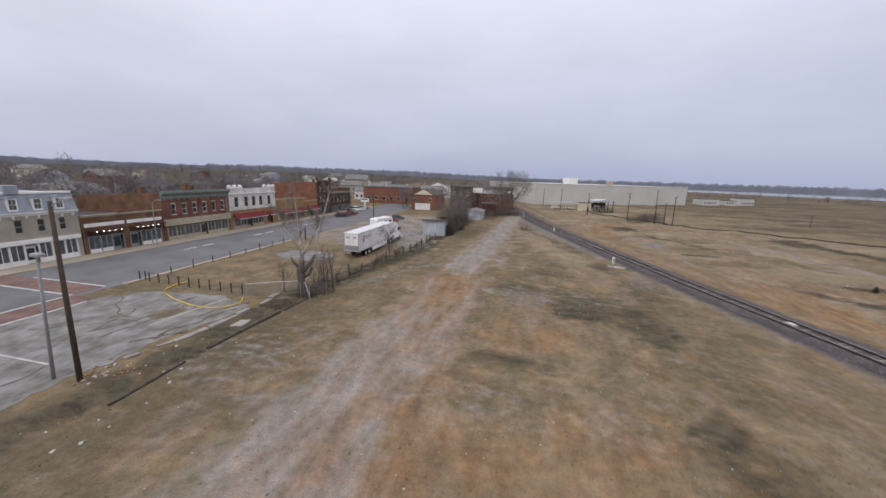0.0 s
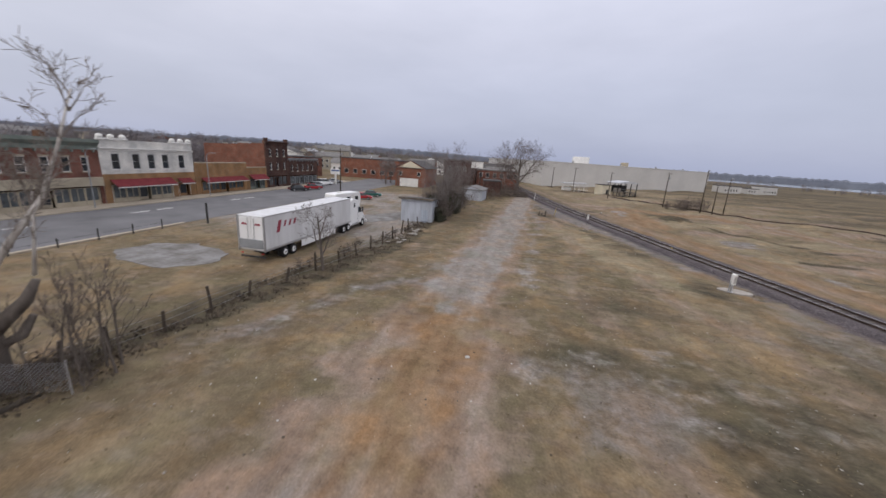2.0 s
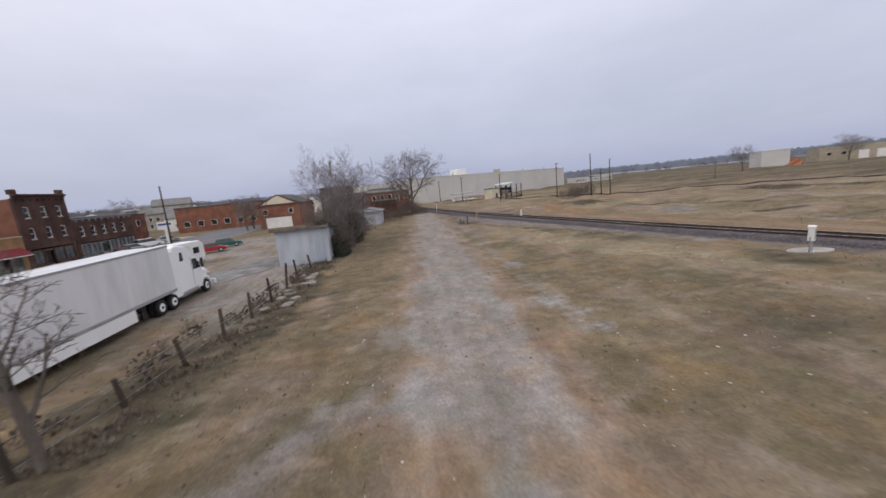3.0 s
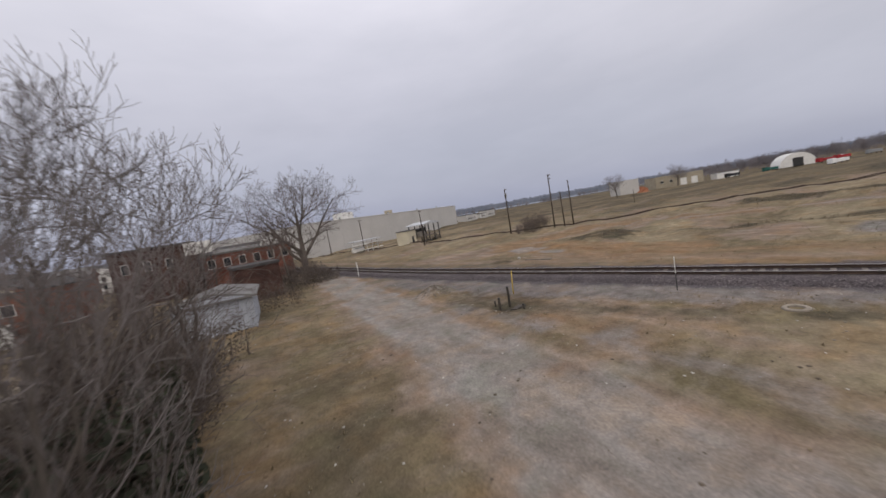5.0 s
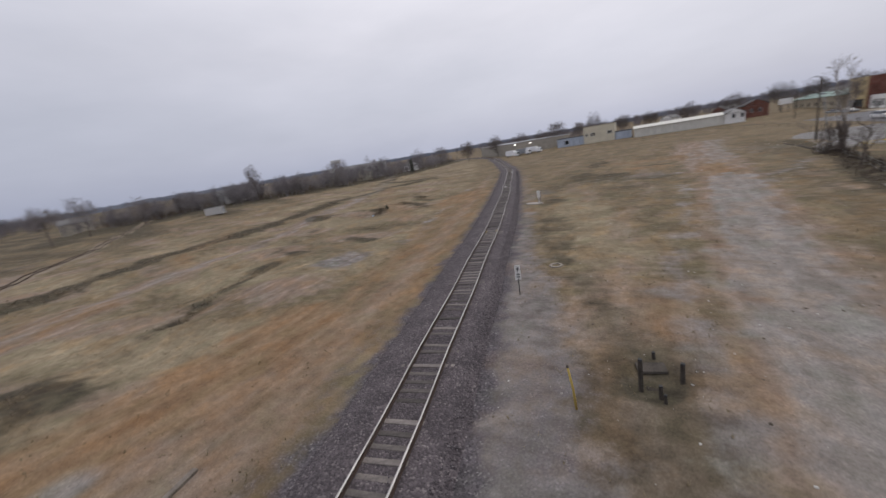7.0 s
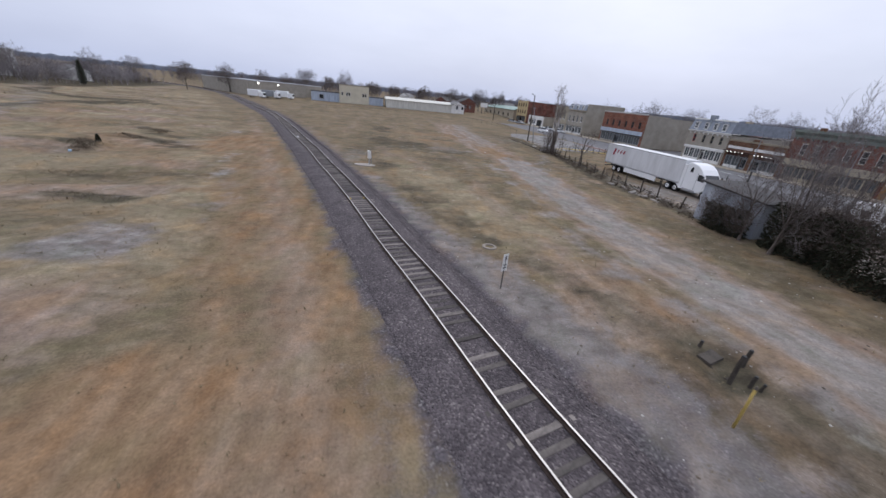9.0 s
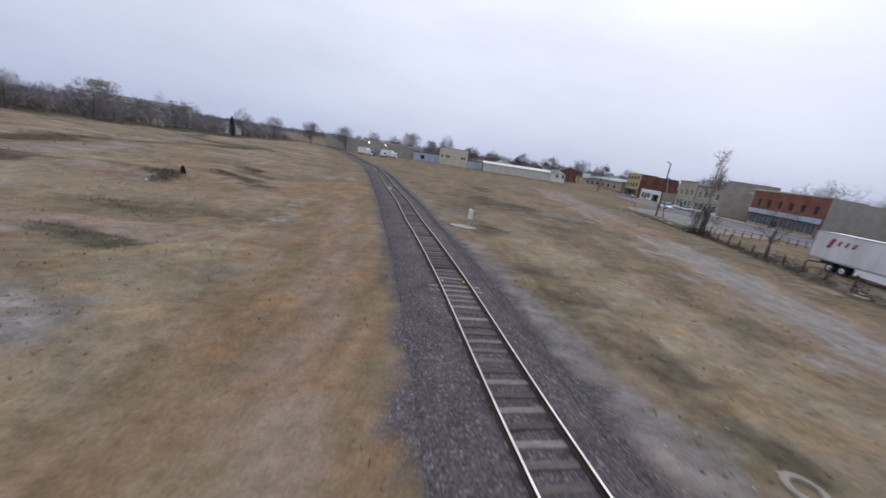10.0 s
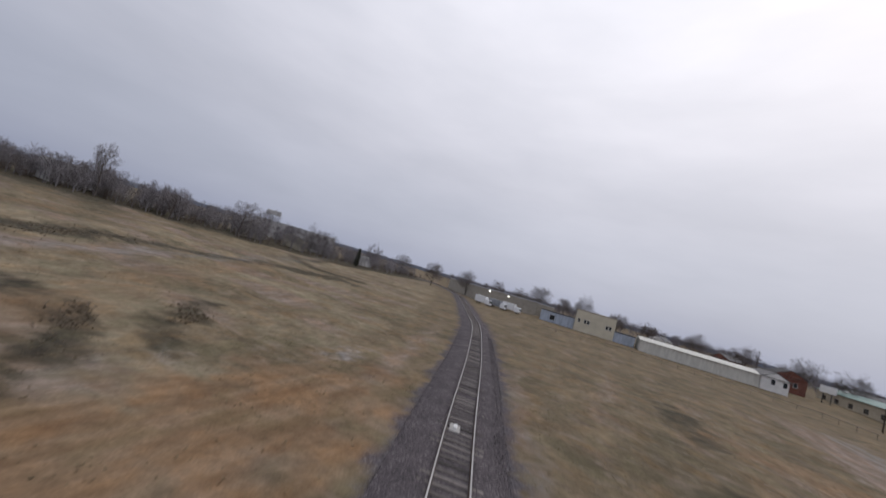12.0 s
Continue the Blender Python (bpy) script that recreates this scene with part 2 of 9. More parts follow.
M = dict(
    wood_grey=material("weathered_wood", (0.22, 0.19, 0.16), (0.09, 0.075, 0.06), 0.6, fine=25, random=0.25, stretch=(1, 1, 0.2)),
    pole=material("creosoted_pole", (0.09, 0.07, 0.055), (0.035, 0.028, 0.022), 0.8, fine=20, stretch=(1, 1, 0.15)),
    sleeper=material("weathered_sleeper", (0.185, 0.163, 0.147), (0.070, 0.061, 0.056), 0.5, fine=12, random=0.6, bump=0.4),
    rail_side=material("rusty_rail", (0.085, 0.058, 0.045), (0.042, 0.030, 0.025), 0.8, fine=30, rough=0.8, metal=0.3),
    rail_top=material("polished_rail_head", (0.55, 0.53, 0.50), (0.38, 0.36, 0.34), 1.5, rough=0.35, metal=0.9, bump=0.02),
    concrete=material("old_concrete", (0.50, 0.48, 0.44), (0.30, 0.285, 0.26), 1.2, fine=18, bump=0.3),
    concrete_dirty=material("dirty_broken_concrete", (0.32, 0.295, 0.262), (0.19, 0.172, 0.15), 0.8, fine=16, bump=0.4),
    pale_concrete=material("pale_concrete", (0.46, 0.445, 0.415), (0.33, 0.315, 0.29), 0.9, fine=22, bump=0.25),
    dusty_concrete=material("dusty_sandy_concrete", (0.36, 0.335, 0.30), (0.24, 0.215, 0.185), 0.7, fine=9, bump=0.35),
    bark=material("grey_bark", (0.16, 0.135, 0.115), (0.07, 0.058, 0.05), 0.5, fine=14, bump=0.5, stretch=(1, 1, 0.3)),
    bark_dark=material("dark_shrub_bark", (0.085, 0.070, 0.056), (0.035, 0.029, 0.024), 0.8, fine=10, bump=0.2),
    bark_pale=material("pale_sycamore_bark", (0.58, 0.55, 0.51), (0.27, 0.24, 0.215), 0.7, fine=5, bump=0.2),
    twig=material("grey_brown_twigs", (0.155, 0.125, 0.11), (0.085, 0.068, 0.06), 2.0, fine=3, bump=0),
    # far trees: haze put into the colour; thicket trees are this grey themselves
    twig_far=material("grey_and_haze_paled_twigs", (0.22, 0.195, 0.188), (0.12, 0.105, 0.10), 2.0, fine=3, bump=0),
    twig_pale=material("pale_twigs", (0.25, 0.215, 0.19), (0.13, 0.11, 0.095), 2.0, fine=3, bump=0),
    bramble=material("dead_bramble", (0.105, 0.080, 0.056), (0.034, 0.028, 0.021), 1.2, fine=6, bump=0),
    leaf=material("dull_evergreen", (0.062, 0.068, 0.042), (0.032, 0.036, 0.025), 0.8, fine=8, bump=0),
    white=material("white_paint", (0.78, 0.77, 0.74), (0.62, 0.61, 0.58), 1.5, rough=0.55, bump=0.05),
    off_white=seamed_material("off_white_sheet_metal", (0.60, 0.585, 0.52), (0.50, 0.485, 0.43), 0.9, 0, 0.6),
    white_gloss=material("white_vehicle_paint", (0.82, 0.82, 0.82), (0.72, 0.72, 0.71), 2.5, rough=0.3, bump=0.0, spec=0.5),
    trailer=seamed_material("white_trailer_sheet", (0.66, 0.66, 0.665), (0.55, 0.55, 0.55), 1.2, 1, 0.4),
    alu=material("dull_aluminium", (0.52, 0.52, 0.53), (0.38, 0.38, 0.39), 0.8, rough=0.45, metal=0.7, bump=0.03),
    steel_grey=material("grey_paint", (0.30, 0.31, 0.32), (0.20, 0.21, 0.22), 1.0, rough=0.5),
    black=material("black_rubber", (0.025, 0.025, 0.026), (0.014, 0.014, 0.015), 0.4, rough=0.8, fine=30),
    dark_steel=material("dark_chassis_steel", (0.05, 0.05, 0.052), (0.025, 0.024, 0.023), 0.6, rough=0.6),
    glass=material("dark_window_glass", (0.035, 0.04, 0.045), (0.02, 0.022, 0.025), 1.5, rough=0.08, bump=0, spec=0.6),
    shop_glass=material("shop_window_glass", (0.11, 0.125, 0.13), (0.04, 0.045, 0.05), 0.9, rough=0.08, bump=0, spec=0.6, fine=3),
    red=material("red_paint", (0.45, 0.045, 0.04), (0.36, 0.035, 0.03), 0.8, rough=0.4, bump=0),
    crimson=material("dull_crimson_paint", (0.30, 0.035, 0.06), (0.22, 0.028, 0.045), 0.8, rough=0.5, bump=0),
    maroon=material("maroon_canvas", (0.20, 0.035, 0.04), (0.12, 0.02, 0.025), 0.8, rough=0.9, bump=0.1),
    yellow=material("yellow_plastic", (0.75, 0.52, 0.06), (0.55, 0.38, 0.05), 0.6, rough=0.5, bump=0.02),
    yellow_old=material("faded_yellow_plastic", (0.52, 0.38, 0.10), (0.40, 0.29, 0.08), 0.6, rough=0.6, bump=0.02),
    green_car=material("green_vehicle_paint", (0.03, 0.12, 0.10), (0.02, 0.09, 0.075), 1, rough=0.25, bump=0, spec=0.5),
    red_car=material("red_vehicle_paint", (0.36, 0.025, 0.03), (0.28, 0.02, 0.025), 1, rough=0.25, bump=0, spec=0.5),
    dark_car=material("black_vehicle_paint", (0.03, 0.032, 0.036), (0.02, 0.021, 0.024), 1, rough=0.25, bump=0, spec=0.5),
    silver_car=material("silver_vehicle_paint", (0.40, 0.41, 0.43), (0.33, 0.34, 0.35), 1, rough=0.3, bump=0, metal=0.4),
    blue_metal=seamed_material("pale_blue_sheet_metal", (0.42, 0.47, 0.54), (0.31, 0.35, 0.41), 0.3, 0),
    shed_side=seamed_material("grey_blue_board_siding", (0.43, 0.46, 0.51), (0.32, 0.34, 0.38), 0.25, 0, 0.7),
    roof_dark=material("dark_roofing", (0.085, 0.08, 0.08), (0.045, 0.042, 0.042), 2.0, fine=10),
    roof_grey=material("grey_shingle_roof", (0.20, 0.195, 0.19), (0.12, 0.115, 0.11), 1.6, fine=12),
    roof_metal=seamed_material("galvanised_roof", (0.50, 0.51, 0.53), (0.36, 0.37, 0.39), 0.5, 0, 0.45),
    roof_green=seamed_material("green_metal_roof", (0.21, 0.30, 0.26), (0.14, 0.21, 0.18), 0.5, 1, 0.5),
    slate=material("blue_grey_slate", (0.30, 0.325, 0.365), (0.205, 0.225, 0.255), 1.0, fine=9, bump=0.4),
    stucco_tan=material("tan_stucco", (0.42, 0.37, 0.28), (0.30, 0.26, 0.195), 2.0, fine=16),
    stucco_grey=material("grey_tan_stucco", (0.37, 0.34, 0.285), (0.26, 0.235, 0.195), 2.0, fine=16),
    cream=material("cream_panel_wall", (0.62, 0.57, 0.44), (0.50, 0.455, 0.35), 3.0, fine=10),
    pink=material("pink_painted_block", (0.58, 0.41, 0.38), (0.44, 0.31, 0.29), 2.0, fine=12),
    white_brick=brick_material("white_painted_brick", (0.72, 0.71, 0.68), (0.62, 0.61, 0.58), (0.50, 0.49, 0.46), 0.3),
    brick_red=brick_material("red_brick", (0.195, 0.070, 0.050), (0.145, 0.052, 0.040), (0.22, 0.16, 0.13), 0.4),
    brick_orange=brick_material("orange_red_brick", (0.255, 0.095, 0.06), (0.20, 0.075, 0.048), (0.23, 0.165, 0.13), 0.3),
    brick_dark=brick_material("dark_brown_brick", (0.10, 0.048, 0.038), (0.065, 0.034, 0.028), (0.11, 0.085, 0.075), 0.4),
    brick_brown=brick_material("brown_brick", (0.21, 0.105, 0.06), (0.155, 0.078, 0.048), (0.20, 0.15, 0.11), 0.45),
    brick_tan=brick_material("tan_brick", (0.33, 0.185, 0.085), (0.27, 0.145, 0.068), (0.28, 0.21, 0.14), 0.3),
    # grey-tan panels, with the haze over the far factory put into the colour
    factory=material("haze_paled_grey_tan_panels", (0.54, 0.525, 0.50), (0.46, 0.45, 0.43), 9.0, fine=0.8, rough=0.6, bump=0.02),
    cornice=material("grey_green_cornice", (0.20, 0.23, 0.20), (0.12, 0.14, 0.125), 1.0, fine=12),
    lamp=None,
)
glow = bpy.data.materials.new("lit_lamp")
glow.use_nodes = True
glow.node_tree.nodes["Principled BSDF"].inputs["Emission Color"].default_value = (1.0, 0.93, 0.80, 1)
glow.node_tree.nodes["Principled BSDF"].inputs["Emission Strength"].default_value = 6.0
M["lamp"] = glow


# ---- mesh tools ----
class Mesh:
    """Vertices and faces gathered piece by piece."""

    def __init__(self):
        self.v, self.f, self.weld = [], [], False

    def add(self, verts, faces):
        k = len(self.v)
        self.v += [tuple(p) for p in verts]
        self.f += [tuple(i + k for i in fc) for fc in faces]
        return self

    def box(self, x0, x1, y0, y1, z0, z1):
        return self.add([(x, y, z) for z in (z0, z1) for y in (y0, y1) for x in (x0, x1)],
                        [(0, 2, 3, 1), (4, 5, 7, 6), (0, 1, 5, 4), (1, 3, 7, 5), (3, 2, 6, 7), (2, 0, 4, 6)])

    def soft_box(self, x0, x1, y0, y1, z0, z1, c=0.03):
        """A box whose upright edges and top are chamfered."""
        ring = [(x0 + c, y0), (x1 - c, y0), (x1, y0 + c), (x1, y1 - c), (x1 - c, y1), (x0 + c, y1), (x0, y1 - c), (x0, y0 + c)]
        cx, cy = (x0 + x1) / 2, (y0 + y1) / 2
        sx, sy = max(0.0, 1 - 2 * c / max(x1 - x0, 1e-6)), max(0.0, 1 - 2 * c / max(y1 - y0, 1e-6))
        top = [(cx + (x - cx) * sx, cy + (y - cy) * sy) for x, y in ring]
        verts = [(x, y, z0) for x, y in ring] + [(x, y, z1 - c) for x, y in ring] + [(x, y, z1) for x, y in top]
        faces = [tuple(range(7, -1, -1)), tuple(range(16, 24))]
        for r in (0, 8):
            faces += [(r + i, r + (i + 1) % 8, r + 8 + (i + 1) % 8, r + 8 + i) for i in range(8)]
        return self.add(verts, faces)

    def prism(self, outline, axis, a, b):
        """An outline in the plane across an axis, drawn out from a to b."""
        def at(p, h):
            return {0: (h, p[0], p[1]), 1: (p[0], h, p[1]), 2: (p[0], p[1], h)}[axis]
        n = len(outline)
        return self.add([at(p, a) for p in outline] + [at(p, b) for p in outline],
                        [tuple(range(n)), tuple(range(2 * n - 1, n - 1, -1))] + [(i, i + n, (i + 1) % n + n, (i + 1) % n) for i in range(n)])

    def tube(self, path, radii, sides=6, cap=True):
        path = [Vector(p) for p in path]
        base = len(self.v)
        if sides == 2:
            for k, p in enumerate(path):
                d = path[min(k + 1, len(path) - 1)] - path[max(k - 1, 0)]
                u = d.orthogonal().normalized() * radii[k]
                self.v += [tuple(p + u), tuple(p - u)]
            self.f += [(base + 2 * k, base + 2 * k + 1, base + 2 * k + 3, base + 2 * k + 2) for k in range(len(path) - 1)]
            return self
        for k, p in enumerate(path):
            d = (path[min(k + 1, len(path) - 1)] - path[max(k - 1, 0)]).normalized()
            u = d.orthogonal().normalized()
            if abs(d.z) > 0.9:
                u = (Vector((1, 0, 0)) - d * d.x).normalized()
            w = d.cross(u)
            r = radii[k] if isinstance(radii, (list, tuple)) else radii
            for s in range(sides):
                a = 2 * math.pi * s / sides
                self.v.append(tuple(p + (u * math.cos(a) + w * math.sin(a)) * r))
        for k in range(len(path) - 1):
            for s in range(sides):
                a, b = base + k * sides + s, base + k * sides + (s + 1) % sides
                self.f.append((a, b, b + sides, a + sides))
        if cap:
            self.f.append(tuple(range(base + sides - 1, base - 1, -1)))
            self.f.append(tuple(range(len(self.v) - sides, len(self.v))))
        return self

    def wheel(self, x, y, z, r, w, sides=20):
        """A tyre with a rounded shoulder, its axle along x."""
        prof = [(0.55 * r, -w / 2), (0.92 * r, -w / 2), (r, -w / 3), (r, w / 3), (0.92 * r, w / 2), (0.55 * r, w / 2)]
        base = len(self.v)
        for s in range(sides):
            a = 2 * math.pi * s / sides
            self.v += [(x + o, y + rr * math.cos(a), z + rr * math.sin(a)) for rr, o in prof]
        n = len(prof)
        for s in range(sides):
            for i in range(n):
                self.f.append((base + s * n + i, base + s * n + (i + 1) % n, base + (s + 1) % sides * n + (i + 1) % n, base + (s + 1) % sides * n + i))
        return self

    def data(self, name, mat, smooth=False):
        me = bpy.data.meshes.new(name)
        me.from_pydata(self.v, [], self.f)
        if mat:
            me.materials.append(mat)
        bm = bmesh.new()
        bm.from_mesh(me)
        if self.weld:
            bmesh.ops.remove_doubles(bm, verts=bm.verts, dist=1e-4)
        if len(bm.faces) < 20000:
            bmesh.ops.recalc_face_normals(bm, faces=bm.faces)
        bm.to_mesh(me)
        bm.free()
        if smooth:
            me.polygons.foreach_set("use_smooth", [True] * len(me.polygons))
        me.update()
        return me


def thing(name, label, category, at=(0, 0, 0), turn=0.0, group="", kind=""):
    """The empty at a thing's base, which its parts hang from."""
    ob = new(name)
    ob.empty_display_size = 0.3
    ob.matrix_basis = pose(*at, 0, 0, turn)
    return tagged(ob, label, category, group, kind)


def part(name, mesh, mat, parent, label="", smooth=False):
    """One mesh object under a thing or under a part."""
    me = mesh.data(name, mat, smooth) if isinstance(mesh, Mesh) else mesh
    ob = new(name, me)
    ob.parent = parent
    if label:
        tagged(ob, label)
    return ob


def single(name, mesh, mat, label, category, at=(0, 0, 0), turn=0.0, group="", kind="", smooth=False):
    ob = new(name, mesh.data(name, mat, smooth) if isinstance(mesh, Mesh) else mesh)
    ob.matrix_basis = pose(*at, 0, 0, turn)
    return tagged(ob, label, category, group, kind)


def near_line(x, y, line):
    """Distance of points from a line of (x, y) corners, the signed side, and how far along, as arrays."""
    best = np.full(np.shape(x), 1e9)
    side_, along = np.zeros(np.shape(x)), np.zeros(np.shape(x))
    run = 0.0
    for (ax, ay), (bx, by) in zip(line[:-1], line[1:]):
        dx, dy = bx - ax, by - ay
        length = math.hypot(dx, dy)
        t = np.clip(((x - ax) * dx + (y - ay) * dy) / length**2, 0, 1)
        px, py = x - (ax + t * dx), y - (ay + t * dy)
        d = np.hypot(px, py)
        hit = d < best
        best = np.where(hit, d, best)
        side_ = np.where(hit, np.sign(dx * py - dy * px), side_)
        along = np.where(hit, run + t * length, along)
        run += length
    return best, side_, along


def smooth_line(points, step):
    """A smooth curve through points, sampled every step metres or so."""
    p = [Vector((*q, 0)) for q in points]
    out = []
    for k in range(len(p) - 1):
        a, b, c, d = p[max(k - 1, 0)], p[k], p[k + 1], p[min(k + 2, len(p) - 1)]
        n = max(2, int((c - b).length / step))
        for i in range(n):
            t = i / n
            q = 0.5 * (2 * b + (c - a) * t + (2 * a - 5 * b + 4 * c - d) * t * t + (3 * b - a - 3 * c + d) * t**3)
            out.append((q.x, q.y))
    out.append((p[-1].x, p[-1].y))
    return out


def step(a, b, v):
    t = np.clip((np.asarray(v, float) - a) / (b - a), 0, 1)
    return t * t * (3 - 2 * t)


def lumps(x, y, size, seed):
    """Smooth noise in about -1..1 from a few rotated waves."""
    rng = np.random.RandomState(seed)
    out = np.zeros(np.shape(x))
    for k in range(7):
        a, ph, f = rng.uniform(0, 6.28), rng.uniform(0, 6.28), rng.uniform(0.6, 1.7) / size
        out = out + np.sin((x * math.cos(a) + y * math.sin(a)) * f * 6.28 + ph)
    return out / 3.2

# ---- lie of the land ----
TRACK = smooth_line([(-30, 330), (2, 255), (14, 215), (21, 180), (25.5, 155), (29.2, 133), (33.0, 116), (34.8, 109), (36.5, 102), (38.1, 96), (40.4, 86.6), (42.8, 77.8), (44.1, 73.5),
                     (47.1, 62.5), (50.9, 50.3), (56.9, 30.5), (64.9, 6.5), (72.6, -12), (92, -57), (118, -112), (155, -165), (215, -214), (300, -250), (420, -280)], 1.5)
SPUR = smooth_line([(-10, 300), (20, 250), (40, 212), (56, 176), (66, 155), (80, 138), (108, 116), (145, 93), (200, 62), (300, 8), (420, -60)], 3.0)
TRAIL = smooth_line([(-5, -110), (8, -70), (12.5, -33), (14, 0), (16.2, 20), (15.3, 37), (15.9, 50), (15.9, 62), (16.9, 72), (18.9, 95), (20.4, 115), (21.6, 132), (21.5, 150), (14, 175)], 2.5)


def land(x, y):
    """Height of the ground."""
    x, y = np.asarray(x, float), np.asarray(y, float)
    d, s, _ = near_line(x, y, TRACK[::6])
    z = 0.16 * lumps(x, y, 34, 3) * step(5.5, 12, d) * step(-3, 4, x) * step(-70, -20, y)
    east = step(8, 26, d) * (s > 0)
    z = z + east * (0.28 * lumps(x, y, 26, 5) + 0.2 * lumps(x, y, 11, 8))
    z = z + 2.0 * step(-40, -125, y) * step(110, 60, x) + 2.8 * step(45, 150, d) * (s > 0) * step(90, 10, y)
    z = z + 6.0 * step(-85, -420, x) * step(-220, -60, y) + 3.0 * step(-60, -150, x) * step(-60, 20, y) * step(700, 300, y)
    z = z + 4.0 * step(-190, -450, y) + 7.0 * step(230, 520, y) * step(40, -90, x)
    # rough verge between the lot and the trail, and a small heap by the track
    z = z + 0.95 * np.exp(-(((x - 24.7) / 1.3) ** 2 + ((y - 116.9) / 1.2) ** 2)) + 0.35 * np.exp(-(((x - 26.3) / 1.0) ** 2 + ((y - 118.2) / 0.9) ** 2))
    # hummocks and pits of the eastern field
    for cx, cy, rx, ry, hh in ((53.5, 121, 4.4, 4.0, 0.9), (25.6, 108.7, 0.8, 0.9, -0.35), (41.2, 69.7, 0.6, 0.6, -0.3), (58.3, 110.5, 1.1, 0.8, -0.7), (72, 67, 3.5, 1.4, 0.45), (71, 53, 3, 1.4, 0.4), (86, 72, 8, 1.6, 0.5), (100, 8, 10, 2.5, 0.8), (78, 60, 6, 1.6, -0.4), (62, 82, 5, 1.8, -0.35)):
        z = z + hh * np.exp(-(((x - cx) / rx) ** 2 + ((y - cy) / ry) ** 2))
    z = z - 0.22 * np.exp(-((x - 0.9 - 0.02 * (y - 30)) / 1.1) ** 2) * step(20, 26, y) * step(64, 52, y)
    return z


def land_z(x, y):
    return float(land(np.array([x]), np.array([y]))[0])


def graded(edges):
    """Grid lines: rows of (from, to, spacing)."""
    out = []
    for a, b, n in edges:
        out += list(np.arange(a, b - 1e-6, n))
    return np.array(out + [edges[-1][1]])


gx = graded([(-4000, -1000, 600), (-1000, -400, 60), (-400, -100, 15), (-100, -24, 4), (-24, -2, 1.2), (-2, 60, 0.62), (60, 100, 1.2), (100, 200, 4), (200, 500, 20), (500, 1000, 100), (1000, 4000, 600)])
gy = graded([(-4000, -1000, 600), (-1000, -300, 70), (-300, -100, 12), (-100, 0, 3), (0, 20, 1.2), (20, 135, 0.62), (135, 180, 1.2), (180, 300, 5), (300, 500, 20), (500, 1000, 100), (1000, 4000, 600)])
GX, GY = np.meshgrid(gx, gy)
vx, vy = GX.ravel(), GY.ravel()
vz = land(vx, vy)
rows, cols = GX.shape
q = (np.arange(rows - 1)[:, None] * cols + np.arange(cols - 1)[None]).ravel()
quads = np.stack([q, q + 1, q + cols + 1, q + cols], 1)
ground_mesh = bpy.data.meshes.new("ground")
ground_mesh.vertices.add(len(vx))
ground_mesh.vertices.foreach_set("co", np.stack([vx, vy, vz], 1).ravel().astype(np.float32))
ground_mesh.loops.add(quads.size)
ground_mesh.loops.foreach_set("vertex_index", quads.ravel().astype(np.int32))
ground_mesh.polygons.add(len(quads))
ground_mesh.polygons.foreach_set("loop_start", (np.arange(len(quads)) * 4).astype(np.int32))
ground_mesh.update(calc_edges=True)
ground_mesh.polygons.foreach_set("use_smooth", [True] * len(quads))

# what covers the ground, as masks that the material breaks up with noise
d_track, s_track, _ = near_line(vx, vy, TRACK[::2])
d_trail, s_trail, _ = near_line(vx, vy, TRAIL)
d_spur, _, _ = near_line(vx, vy, SPUR)
wob = lumps(vx, vy, 9, 21)
wob2 = lumps(vx, vy, 4.2, 22)
wob3 = lumps(vx, vy, 1.9, 23)


def stroke(pts, half, soft=1.0, rough=0.7):
    """A long patch along a line, with a soft uneven edge."""
    d, _, _ = near_line(vx, vy, smooth_line(pts, 4.0))
    return step(half + soft, half - soft, d + rough * wob2 + 0.5 * rough * wob3)


def blob(x, y, rx, ry, soft=0.5):
    return step(1 + soft, 1 - soft, np.hypot((vx - x) / rx, (vy - y) / ry) + 0.28 * wob2 + 0.15 * wob3)


def band(offset, half, soft=0.8, rough=0.5, side=1):
    """A strip beside the track, offset metres from its middle."""
    return step(half + soft, half - soft, np.abs(d_track - offset + rough * wob) + 0.4 * rough * wob2) * (s_track * side > 0)


# worn trail: two wheel lanes, pale and grey north of the washed orange stretch, pinkish south of it
lanes = 0.80 + 0.20 * np.cos((np.where(s_trail > 0, d_trail, -d_trail) - 0.1) * 3.4)
m_gravel = 1.1 * step(3.1, 1.2, d_trail + 0.55 * wob2 + 0.25 * wob3) * step(57, 64, vy + 1.5 * wob) * step(170, 130, vy) * lanes
m_gravel = np.maximum(m_gravel, 0.95 * step(3.1, 1.2, d_trail + 0.6 * wob2 + 0.3 * wob3) * step(62, 68, vy) * step(132, 120, vy))
m_gravel = np.maximum(m_gravel, blob(16.1, 66.5, 2.5, 7.5, 0.25))
m_gravel = np.maximum(m_gravel, 0.5 * stroke([(8, -10), (11.4, 14), (12.2, 26), (13.0, 33), (13.8, 39), (14.6, 43)], 2.4, 1.4))
m_gravel = np.maximum(m_gravel, 0.6 * stroke([(16.5, 22), (17.6, 33), (18.2, 41)], 0.5, 0.7))
m_gravel = np.maximum(m_gravel, 0.5 * stroke([(21.3, 66), (22.2, 78), (23.2, 92), (24.0, 104)], 0.25, 0.7, 0.9))
m_gravel = np.maximum(m_gravel, 0.45 * stroke([(72, 120), (76, 111), (79, 98), (81.5, 86), (90, 66), (99, 43), (111, 20), (162, -56)], 1.6, 1.1))
m_gravel = np.maximum(m_gravel, 0.6 * stroke([(64, 125), (72, 125), (80, 120)], 0.3, 0.9))
